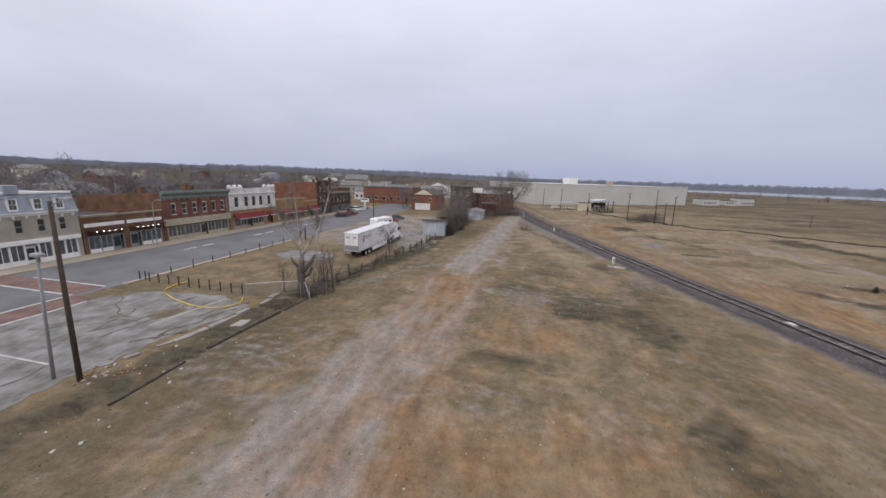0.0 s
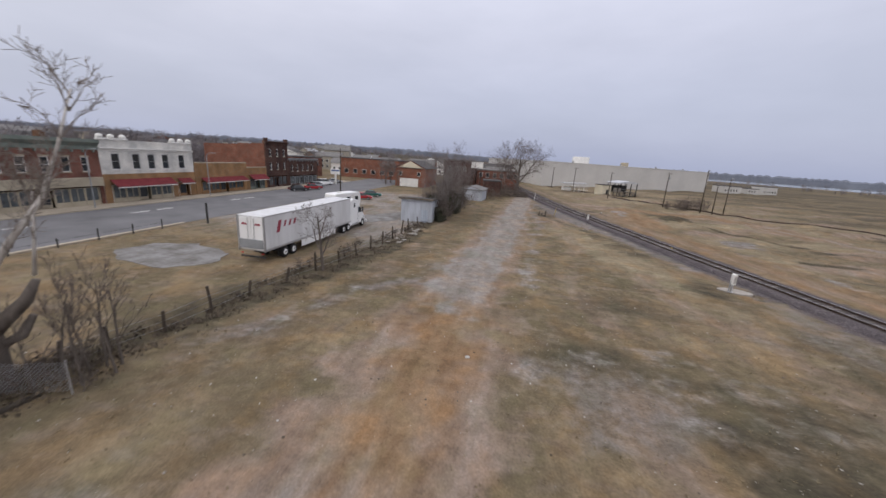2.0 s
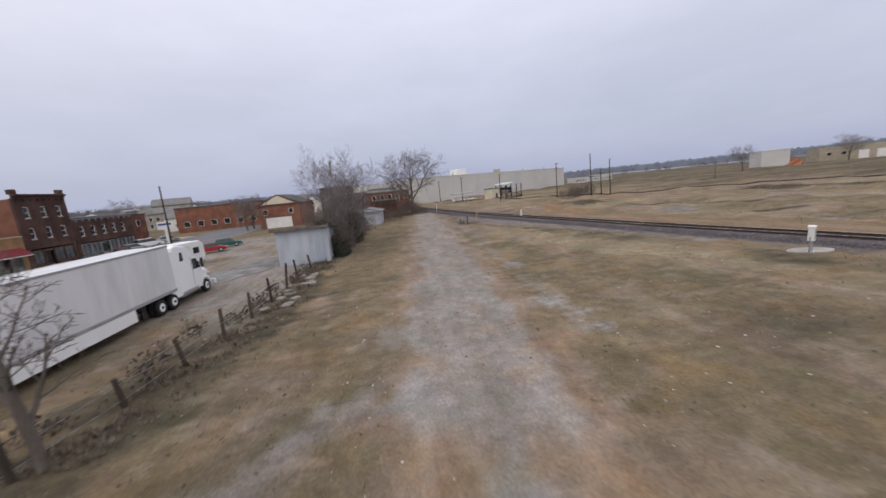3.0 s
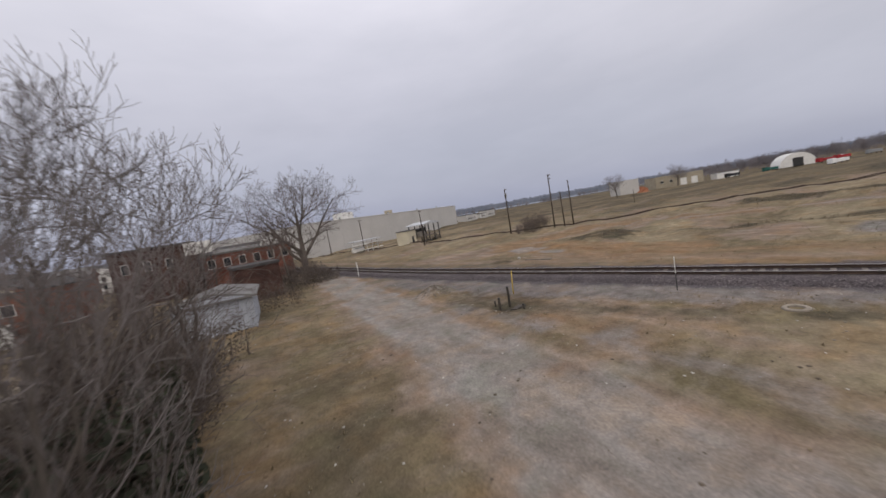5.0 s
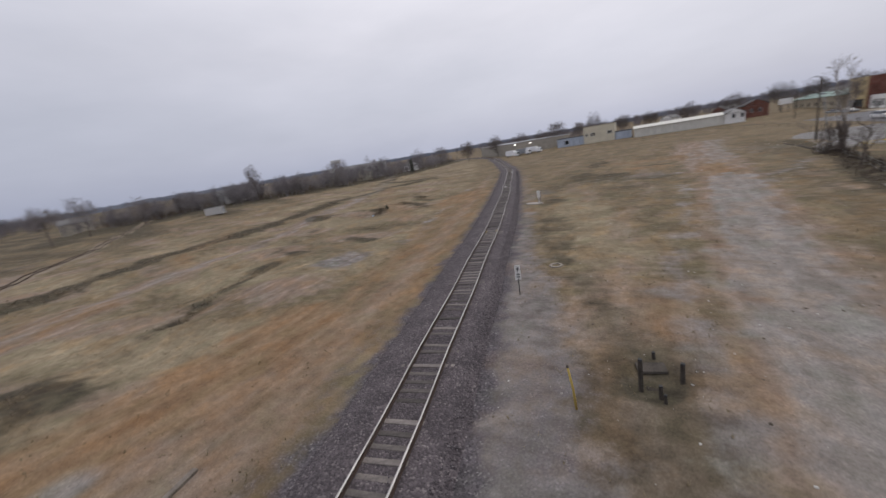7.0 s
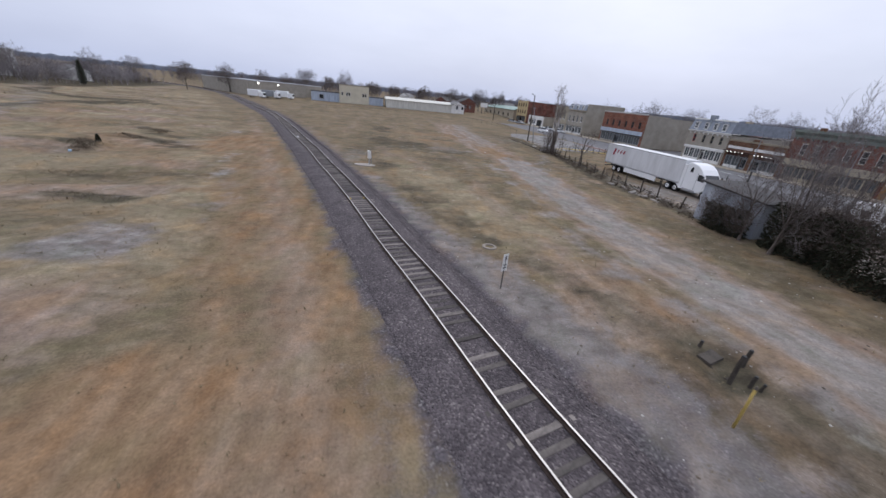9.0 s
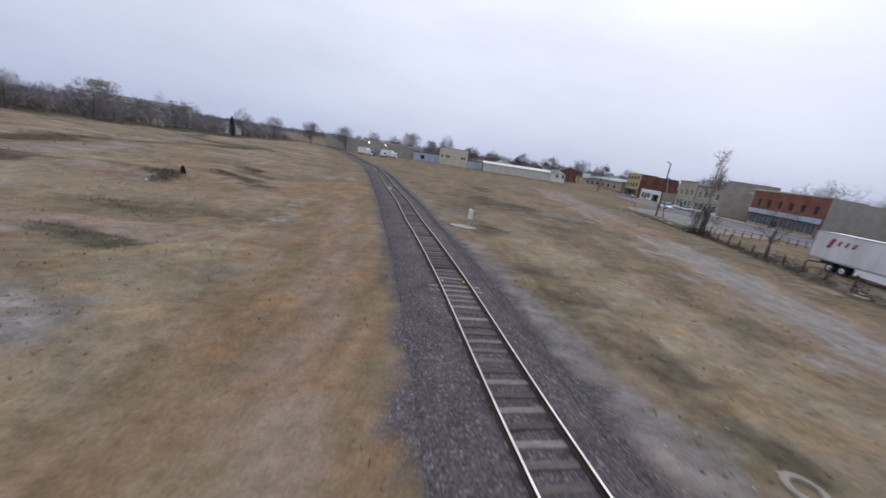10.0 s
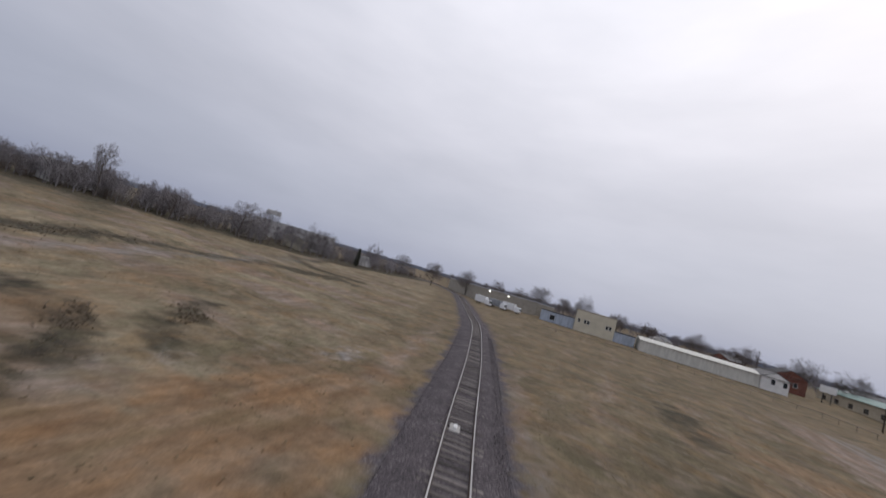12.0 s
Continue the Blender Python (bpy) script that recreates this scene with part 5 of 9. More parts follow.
part("wall", wall_with_openings(W, 4.9, [(0.8, 5.6, 0.0, 2.5)]), M["brick_tan"], b)
shopfront(b, 0.9, 5.5, 2.4, 3, M["cornice"], M["cornice"], door_bay=1)
awning(b, 0.6, 5.8, 2.2, 3.4, 1.3, M["maroon"])
part("coping", Mesh().soft_box(-0.4, 0.06, 0, W, 4.902, 5.05, 0.03), M["stucco_tan"], b)
shell(b, 16, W, 4.85, 4.4, M["brick_tan"], M["roof_dark"])

# tall dark brick building with a red side wall
W = 8.4
b = thing("brick_building", "three-storey dark brick building with orange-red side wall", "building", (X_FACE, 112.5, 0.05))
ups = [(y - 0.4, y + 0.4, z, z + 1.7) for z in (4.4, 7.6) for y in (1.6, 4.2, 6.8)]
part("wall", wall_with_openings(W, 10.6, ups + [(0.6, W - 0.6, 0.0, 2.9)]), M["brick_dark"], b)
for o in ups:
    add_window(b, *o, M["white"], M["glass"], lintel=M["stucco_tan"])
shopfront(b, 0.7, W - 0.7, 2.7, 4, M["brick_dark"], M["brick_dark"], door_bay=1)
cornice(b, 0, W, 10.5, M["brick_dark"], 0.45, 0.7, 8)
for y0, y1 in ((0.0, 0.9), (W - 0.9, W)):
    part("parapet", Mesh().soft_box(-0.5, 0.1, y0, y1, 11.2, 11.9, 0.04), M["brick_dark"], b)
shell(b, 17, W, 10.6, 9.8, M["brick_orange"], M["roof_dark"], [(-6, 7.6)])
W = 14
b = thing("brick_building", "two-storey dark brick row building", "building", (X_FACE, 121.0, 0.0))
ups = [(y - 0.4, y + 0.4, 3.9, 5.6) for y in (1.6, 4.0, 6.4, 8.8, 11.2)]
part("wall", wall_with_openings(W, 7.0, ups + [(0.6, W - 0.6, 0.0, 2.7)]), M["brick_dark"], b)
for o in ups:
    add_window(b, *o, M["white"], M["glass"], lintel=M["stucco_tan"])
shopfront(b, 0.7, W - 0.7, 2.5, 6, M["steel_grey"], M["brick_dark"], door_bay=2)
cornice(b, 0, W, 6.8, M["steel_grey"], 0.4, 0.5, 10)
shell(b, 16, W, 6.9, 6.3, M["brick_dark"], M["roof_dark"])

# south of the side street
W = 20.2
b = thing("brick_building", "red brick shop building with pale grey ground floor", "building", (X_FACE, 2.8, 0.12))
ups = [(y - 0.5, y + 0.5, 5.2, 7.0) for y in (2.5, 5.6, 8.7, 11.8, 14.9, 18.0)]
part("wall", wall_with_openings(W, 9.2, ups + [(0.6, W - 0.6, 0.0, 3.2)]), M["brick_orange"], b)
for o in ups:
    add_window(b, *o, M["brick_dark"], M["glass"], lintel=M["brick_red"])
shopfront(b, 0.7, W - 0.7, 3.0, 8, M["steel_grey"], M["stucco_grey"], door_bay=3)
part("sign_board", Mesh().soft_box(0.003, 0.3, 0.1, W - 0.1, 3.25, 4.4, 0.06), M["blue_metal"], b, "pale blue-grey fascia")
cornice(b, 0, W, 9.1, M["white"], 0.3, 0.35)
shell(b, 18, W, 9.3, 8.6, M["stucco_grey"], M["roof_dark"])
W = 12.4
b = thing("brick_building", "tall grey building with dormered slate top storey", "building", (X_FACE, -21.0, 0.1))
ups = [(y - 0.5, y + 0.5, 4.6, 6.6) for y in (2.0, 4.8, 7.6, 10.4)]
part("wall", wall_with_openings(W, 8.4, ups + [(0.6, W - 0.6, 0.0, 3.0)]), M["stucco_grey"], b)
for o in ups:
    add_window(b, *o, M["white"], M["glass"])
shopfront(b, 0.7, W - 0.7, 2.8, 5, M["white"], M["white"], door_bay=2)
cornice(b, 0, W, 8.3, M["stucco_tan"], 0.4, 0.5, 8)
part("mansard_roof", Mesh().prism([(0.2, 8.82), (-0.6, 10.7), (-15, 10.7), (-15.5, 8.82)], 1, 0.05, W - 0.4), M["slate"], b, "slate mansard")
for y in (2.4, 6.2, 10.0):
    d = part("dormer", Mesh().soft_box(-0.8, 0.12, y - 0.55, y + 0.55, 8.95, 10.4, 0.04), M["white"], b)
    part("pane", Mesh().box(0.122, 0.135, y - 0.35, y + 0.35, 9.1, 10.2), M["glass"], d)
shell(b, 16, W, 8.4, 8.4, M["stucco_grey"], M["roof_dark"])
part("wall", Mesh().box(-16.0, -0.5, W - 0.38, W + 0.02, 8.4, 11.1), M["stucco_grey"], b, "tall blank grey gable wall")
W = 10
b = thing("shop_building", "tan two-storey rendered shop building", "building", (X_FACE, -31.3, 0.1))
ups = [(y - 0.5, y + 0.5, 4.8, 6.8) for y in (2.0, 5.0, 8.0)]
part("wall", wall_with_openings(W, 9.4, ups + [(0.6, W - 0.6, 0.0, 3.0)]), M["stucco_tan"], b)
for o in ups:
    add_window(b, *o, M["white"], M["glass"])
shopfront(b, 0.7, W - 0.7, 2.8, 4, M["white"], M["stucco_tan"], door_bay=1)
cornice(b, 0, W, 9.3, M["stucco_tan"], 0.3, 0.4)
shell(b, 16, W, 9.5, 9.0, M["stucco_tan"], M["roof_dark"])
W = 16
b = thing("shop_building", "low white-fronted shop with dark canopy", "building", (X_FACE, -57.5, 0.3))
part("wall", wall_with_openings(W, 4.2, [(0.8, 8.5, 0.0, 2.8), (10, 15, 0, 2.6)]), M["white"], b)
shopfront(b, 0.9, 8.4, 2.6, 3, M["white"], M["white"], door_bay=1)
shopfront(b, 10.1, 14.9, 2.5, 3, M["dark_steel"], M["dark_steel"], door_bay=1)
shell(b, 15, W, 4.2, 3.8, M["stucco_grey"], M["roof_dark"])
W = 12.6
b = thing("brick_building", "yellow-fronted brick building with a bare red side wall", "building", (X_FACE, -73.8, 0.5))
ups = [(y - 0.7, y + 0.7, z, z + 1.5) for z in (4.4, 7.6) for y in (2.0, 4.9, 7.7, 10.6)]
part("wall", wall_with_openings(W, 10.2, ups + [(0.6, W - 0.6, 0.0, 3.0)]), material("yellow_render", (0.50, 0.40, 0.22), (0.40, 0.31, 0.17), 2.0, fine=10), b)
for o in ups:
    add_window(b, *o, M["brick_dark"], M["glass"], 1)
shopfront(b, 0.7, W - 0.7, 2.8, 5, M["dark_steel"], M["brick_dark"], door_bay=2)
shell(b, 17, W, 10.2, 9.6, M["brick_red"], M["roof_dark"])
b = thing("long_low_building", "long tan building with green metal roof", "building", (X_FACE, -131, 1.0))
part("wall", Mesh().box(-14, 0, 0, 53, -0.5, 4.6), M["stucco_tan"], b)
part("roof", Mesh().prism([(-14.6, 4.6), (0.6, 4.6), (0.6, 4.75), (-7, 6.4), (-14.6, 4.75)], 1, -0.5, 53.5), M["roof_green"], b, "low green metal roof")
for k in range(6):
    part("window", Mesh().box(0.004, 0.06, 4 + k * 8, 6.4 + k * 8, 1.2, 2.8), M["glass"], b)

# ---- lorry ----
def axle_wheels(parent, y, half, r=0.5, dual=True):
    for sx in (-1, 1):
        w = part("wheel", Mesh().wheel(sx * (half - 0.14), y, r, r, 0.28), M["black"], parent, smooth=True)
        x0, x1 = sorted((sx * (half - 0.12), sx * (half + 0.008)))
        rim = Mesh()
        rim.tube([(x0, y, r), (x1 - 0.02, y, r), (x1, y, r)], [0.56 * r, 0.56 * r, 0.45 * r], 14)
        part("rim", rim, M["white_gloss"], w, "white steel wheel disc")
        part("hub", Mesh().tube([(sx * (half + 0.009), y, r), (sx * (half + 0.05), y, r)], [0.2 * r, 0.14 * r], 8), M["dark_steel"], w)
        if dual:
            part("inner_tyre", Mesh().wheel(sx * (half - 0.47), y, r, r, 0.28), M["black"], w, smooth=True)


TX, TY, TL, TZ, TT = -2.3, 61.9, 16.0, 1.15, 4.2
t = thing("semi_trailer", "long white box semi-trailer with red side marking parked on the lot", "trailer", (TX, TY, 0.02))
part("body", Mesh().soft_box(-1.3, 1.3, 0.06, TL, TZ, TT, 0.04), M["trailer"], t)
part("roof_rail", Mesh().box(-1.315, -1.24, 0.05, TL + 0.005, TT - 0.1, TT + 0.012), M["alu"], t)
part("roof_rail", Mesh().box(1.24, 1.315, 0.05, TL + 0.005, TT - 0.1, TT + 0.012), M["alu"], t)
for sx in (-1, 1):
    a, c = sorted((sx * 1.30, sx * 1.325))
    part("side_rail", Mesh().box(a, c, 0.08, TL - 0.02, TZ - 0.02, TZ + 0.16), M["alu"], t)
    part("skirt", Mesh().box(a - 0.01, c - 0.005, 5.2, 12.0, 0.45, TZ - 0.03), M["white_gloss"], t, "white side skirt")
    for y in (12.8, 13.0):
        part("landing_leg", Mesh().box(a - 0.25 * sx, c - 0.25 * sx, y, y + 0.12, 0.3, TZ), M["dark_steel"], t)
door_l = part("rear_door", Mesh().soft_box(-1.18, -0.01, 0.0, 0.055, TZ + 0.08, TT - 0.16, 0.015), M["white_gloss"], t)
door_r = part("rear_door", Mesh().soft_box(0.01, 1.18, 0.0, 0.055, TZ + 0.08, TT - 0.16, 0.015), M["white_gloss"], t)
for d, s in ((door_l, -1), (door_r, 1)):
    part("lock_rod", Mesh().tube([(s * 0.3, -0.03, TZ + 0.1), (s * 0.3, -0.03, TT - 0.2)], 0.022, 6), M["alu"], d)
    m = Mesh().prism([(s * 0.35, 3.38), (s * 0.95, 3.38), (s * 0.85, 3.55), (s * 0.45, 3.55)], 1, -0.006, -0.002)
    part("marking", m, M["crimson"], d, "small dark red marking")
part("lift_gate", Mesh().soft_box(-1.16, 1.16, -0.09, -0.035, 1.35, 2.15, 0.02), M["steel_grey"], t, "folded grey tail-lift platform")
for sx in (-1, 1):
    part("door_post", Mesh().box(sx * 1.25 - 0.07, sx * 1.25 + 0.07, -0.06, 0.07, 1.1, TT - 0.02), M["alu"], t)
    part("tail_lamp", Mesh().box(sx * 1.0 - 0.12, sx * 1.0 + 0.12, -0.05, 0.0, 0.85, 0.95), M["red"], t)
part("bumper_bar", Mesh().box(-1.2, 1.2, 0.02, 0.14, 0.5, 0.64), M["dark_steel"], t)
part("chassis", Mesh().box(-0.5, 0.5, 0.8, 5.2, 0.75, TZ - 0.005).box(-0.4, 0.4, 11.5, TL - 0.4, 0.85, TZ - 0.005), M["dark_steel"], t)
for y in (2.7, 3.98):
    axle_wheels(t, y, 1.27)
# the maker's lettering as plain slanted red shapes, on both sides
for sx in (-1, 1):
    for k, (w, lo, hi) in enumerate(((0.8, -0.4, 0.66), (0.52, 0.0, 0.55), (0.52, 0.0, 0.55), (0.58, 0.0, 0.55))):
        y0 = 1.5 + sum((1.0, 0.74, 0.7)[:k])
        x = sx * 1.306
        m = Mesh().prism([(y0, 2.95 + lo), (y0 + w * 0.55, 2.95 + lo), (y0 + w, 2.95 + hi), (y0 + w * 0.45, 2.95 + hi)], 0, min(x, x + sx * 0.006), max(x, x + sx * 0.006))
        part("marking", m, M["crimson"], t, "slanted red block of lettering")

c = thing("lorry_tractor", "white long-nosed sleeper tractor unit coupled to the trailer", "truck", (TX, 75.6, 0.02))
part("chassis", Mesh().box(-0.5, 0.5, -0.3, 7.3, 0.62, 0.92), M["dark_steel"], c)
prof = [(2.75, 0.7), (2.75, 3.95), (3.2, 4.08), (4.2, 3.9), (4.9, 3.45), (5.3, 3.0), (5.42, 2.9), (6.0, 2.02), (5.75, 0.95), (5.3, 0.55), (2.75, 0.55)]
body = part("body", Mesh().prism(prof, 0, -1.22, 1.22), M["white_gloss"], c)
bev = body.modifiers.new("soft_edges", "BEVEL")
bev.width, bev.segments, bev.limit_method = 0.13, 3, "ANGLE"
hood = Mesh()
rows_ = [(5.8, 1.08, 0.95, 2.02), (6.4, 1.02, 1.15, 1.94), (7.0, 0.94, 1.15, 1.80), (7.4, 0.84, 0.75, 1.62), (7.56, 0.74, 0.7, 1.40)]
for y, w, z0, z1 in rows_:
    hood.v += [(-w, y, z0), (-w, y, z1 - 0.22), (-w * 0.78, y, z1), (w * 0.78, y, z1), (w, y, z1 - 0.22), (w, y, z0)]
hood.f = [(k * 6 + i, k * 6 + (i + 1) % 6, k * 6 + 6 + (i + 1) % 6, k * 6 + 6 + i) for k in range(len(rows_) - 1) for i in range(6)] + [tuple(range(5, -1, -1)), tuple(range(24, 30))]
part("hood", hood, M["white_gloss"], c, smooth=False)
for sx in (-1, 1):
    arch = [(6.2 + r_ * math.cos(a), 0.5 + r_ * math.sin(a)) for r_, span in ((0.78, np.linspace(0.15, 2.99, 9)), (0.6, np.linspace(2.99, 0.15, 9))) for a in span]
    part("fender", Mesh().prism(arch, 0, min(sx * 0.86, sx * 1.2), max(sx * 0.86, sx * 1.2)), M["white_gloss"], c)
part("windscreen", Mesh().prism([(5.43, 2.88), (6.0, 2.05), (6.03, 2.06), (5.46, 2.9)], 0, -1.02, 1.02), M["glass"], c)
for sx in (-1, 1):
    a, d = sorted((sx * 1.222, sx * 1.236))
    part("side_window", Mesh().prism([(4.75, 2.05), (5.78, 2.05), (5.5, 2.55), (5.28, 2.82), (4.75, 2.82)], 0, a, d), M["glass"], c)
    part("sleeper_window", Mesh().prism([(3.35, 2.9), (3.8, 2.9), (3.75, 3.5), (3.5, 3.5)], 0, a, d), M["glass"], c)
    part("door_seam", Mesh().box(a, d - 0.006 * sx * 0, 4.62, 4.65, 0.9, 3.0), M["steel_grey"], c)
    part("mirror", Mesh().soft_box(sx * 1.42 - 0.1, sx * 1.42 + 0.1, 5.62, 5.72, 2.05, 2.75, 0.03).box(min(sx * 1.2, sx * 1.4), max(sx * 1.2, sx * 1.4), 5.65, 5.69, 2.4, 2.44), M["dark_steel"], c)
    part("headlight", Mesh().soft_box(sx * 0.86 - 0.14, sx * 0.86 + 0.14, 7.0, 7.44, 1.05, 1.35, 0.05), M["alu"], c)
    part("fuel_tank", Mesh().tube([(sx * 0.95, 3.0, 0.68), (sx * 0.95, 4.9, 0.68)], 0.3, 12), M["alu"], c)
    part("side_fairing", Mesh().soft_box(min(sx * 1.0, sx * 1.24), max(sx * 1.0, sx * 1.24), 1.9, 2.74, 0.6, 3.7, 0.04), M["white_gloss"], c)
part("grille", Mesh().box(-0.55, 0.55, 7.5, 7.585, 0.85, 1.5), M["dark_steel"], c)
part("bumper", Mesh().soft_box(-1.2, 1.2, 7.45, 7.72, 0.35, 0.72, 0.05), M["white_gloss"], c)
axle_wheels(c, 0.6, 1.25)
axle_wheels(c, 1.88, 1.25)
axle_wheels(c, 6.2, 1.2, dual=False)


# ---- cars ----
def car(at, turn, paint_mat, label, kind="sedan", length=4.6):
    c = thing("pickup_truck" if kind == "pickup" else "car", label, "car", at, turn)
    h = {"sedan": 1.42, "suv": 1.78, "pickup": 1.85}[kind]
    L, W2, belt = length / 2, 0.88, 0.62 * h
    low = [(-L, 0.35), (-L, belt * 0.9), (-L + 0.1, belt), (L - 1.1, belt), (L - 0.15, belt * 0.82), (L, belt * 0.6), (L, 0.35), (L - 0.55, 0.28), (L - 0.6, 0.5), (L - 0.9, 0.66), (L - 1.2, 0.5), (L - 1.25, 0.28), (-L + 1.25, 0.28), (-L + 1.2, 0.5), (-L + 0.9, 0.66), (-L + 0.6, 0.5), (-L + 0.55, 0.28)]
    body = part("body", Mesh().prism(low, 0, -W2, W2), paint_mat, c)
    bev = body.modifiers.new("soft_edges", "BEVEL")
    bev.width, bev.segments, bev.limit_method = 0.07, 2, "ANGLE"
    r0, r1 = {"sedan": (-L + 0.9, L - 1.9), "suv": (-L + 0.25, L - 1.8), "pickup": (-L + 2.0, L - 1.8)}[kind]
    cab = Mesh()
    lo = [(-W2 + 0.04, r0 - 0.35, belt), (W2 - 0.04, r0 - 0.35, belt), (W2 - 0.04, r1 + 0.75, belt), (-W2 + 0.04, r1 + 0.75, belt)]
    hi = [(-W2 + 0.2, r0 + 0.2, h), (W2 - 0.2, r0 + 0.2, h), (W2 - 0.2, r1, h), (-W2 + 0.2, r1, h)]
    cab.add(lo + hi, [(3, 2, 1, 0), (4, 5, 6, 7), (0, 1, 5, 4), (1, 2, 6, 5), (2, 3, 7, 6), (3, 0, 4, 7)])
    part("cabin_glass", cab, M["glass"], c, "dark tinted windows")
    part("roof", Mesh().soft_box(-W2 + 0.19, W2 - 0.19, r0 + 0.16, r1 + 0.03, h - 0.06, h + 0.02, 0.04), paint_mat, c)
    for y in (-L + 0.9, L - 0.9):
        for sx in (-1, 1):
            w = part("wheel", Mesh().wheel(sx * (W2 - 0.1), y, 0.32, 0.32, 0.2, 14), M["black"], c, smooth=True)
            part("rim", Mesh().tube([(sx * (W2 - 0.04), y, 0.32), (sx * (W2 + 0.012), y, 0.32)], 0.19, 10), M["alu"], w)
    for sx in (-1, 1):
        part("headlight", Mesh().soft_box(sx * 0.62 - 0.17, sx * 0.62 + 0.17, L - 0.12, L + 0.01, belt * 0.62, belt * 0.8, 0.03), M["alu"], c)
        part("tail_lamp", Mesh().soft_box(sx * 0.68 - 0.13, sx * 0.68 + 0.13, -L - 0.012, -L + 0.08, belt * 0.62, belt * 0.86, 0.02), M["red"], c)
    return c


car((-13.5, 108.6, 0.03), -62, M["red_car"], "red sedan parked on the gravel lot")
car((-13.6, 114.6, 0.03), -70, M["green_car"], "dark green sedan parked on the gravel lot")
car((-31.5, 112.5, 0.06), -35, M["dark_car"], "black sedan parked at the street side")
car((-31.2, 118.3, 0.06), -35, M["red_car"], "small red car parked at the street side", length=4.2)
car((-34.0, 124.5, 0.06), -35, M["silver_car"], "silver car parked at the street side")
car((-35.6, 131.5, 0.06), -35, M["white_gloss"], "white van-like car parked by the row", "suv")
car((-37.0, 140.0, 0.06), -35, M["silver_car"], "silver car parked by the far row")
car((-56.8, 34.6, 0.06), 90, M["silver_car"], "silver car parked in the side street")
car((-34.2, -53.5, 0.06), 25, M["silver_car"], "silver sedan angle-parked by the shops")
car((-24.5, -9.0, 0.06), 5, M["white_gloss"], "white and black patrol-style car on the street", "suv", 4.8)
car((-34.6, -24.0, 0.06), 25, M["white_gloss"], "white sedan angle-parked by the shops")
car((-34.6, -15.0, 0.06), 25, M["white_gloss"], "white hatchback angle-parked by the shops")
car((-33.5, -62.5, 0.06), 25, M["silver_car"], "grey car angle-parked by the yellow-fronted shop")

# white camper behind the lorry
c = thing("camper_trailer", "white camper trailer parked on the gravel lot", "camper", (-11.2, 91.0, 0.02), -12)
body = part("body", Mesh().prism([(0, 0.55), (0, 2.7), (0.25, 2.9), (6.4, 2.9), (6.9, 2.5), (7.0, 1.2), (6.7, 0.55)], 0, -1.15, 1.15), M["white_gloss"], c)
bev = body.modifiers.new("soft_edges", "BEVEL")
bev.width, bev.segments, bev.limit_method = 0.08, 2, "ANGLE"
for sx in (-1, 1):
    a, d = sorted((sx * 1.152, sx * 1.165))
    for y in (1.0, 3.0, 5.2):
        part("window", Mesh().box(a, d, y, y + 0.9, 1.5, 2.2), M["glass"], c)
    w = part("wheel", Mesh().wheel(sx * 1.0, 3.4, 0.36, 0.36, 0.22, 14), M["black"], c, smooth=True)
    part("rim", Mesh().tube([(sx * 1.05, 3.4, 0.36), (sx * 1.12, 3.4, 0.36)], 0.2, 10), M["white_gloss"], w)
part("door", Mesh().box(1.153, 1.175, 4.2, 4.9, 0.7, 2.5), M["white"], c)
part("roof_vent", Mesh().soft_box(-0.3, 0.3, 2.0, 2.7, 2.9, 3.05, 0.04), M["white"], c)
part("drawbar", Mesh().tube([(0, 6.7, 0.5), (0, 8.0, 0.5), (0, 8.0, 0.0)], 0.05, 6), M["dark_steel"], c)

# ---- shed ----
s = thing("shed", "pale blue-grey boarded shed with sagging dark roof", "shed", (2.3, 88.6, 0.0), 2)
part("wall", Mesh().box(0, 4.9, 0, 0.15, -0.1, 3.55), M["shed_side"], s)
part("wall", Mesh().box(0, 4.9, 5.6, 5.75, -0.1, 3.0), M["shed_side"], s)
for x0, x1 in ((0.0, 0.15), (4.75, 4.9)):
    part("wall", Mesh().prism([(0.152, -0.1), (5.598, -0.1), (5.598, 3.0), (0.152, 3.55)], 0, x0, x1), M["shed_side"], s)
part("roof", Mesh().prism([(-0.4, 3.62), (6.1, 3.05), (6.1, 3.18), (-0.4, 3.78)], 0, -0.35, 5.2), M["roof_dark"], s, "dark felt roof, edge curling")
part("fascia", Mesh().box(-0.3, 5.15, -0.42, -0.385, 3.52, 3.75), M["wood_grey"], s)
part("door", Mesh().box(3.2, 4.3, -0.05, -0.004, 0.0, 2.0), M["blue_metal"], s)

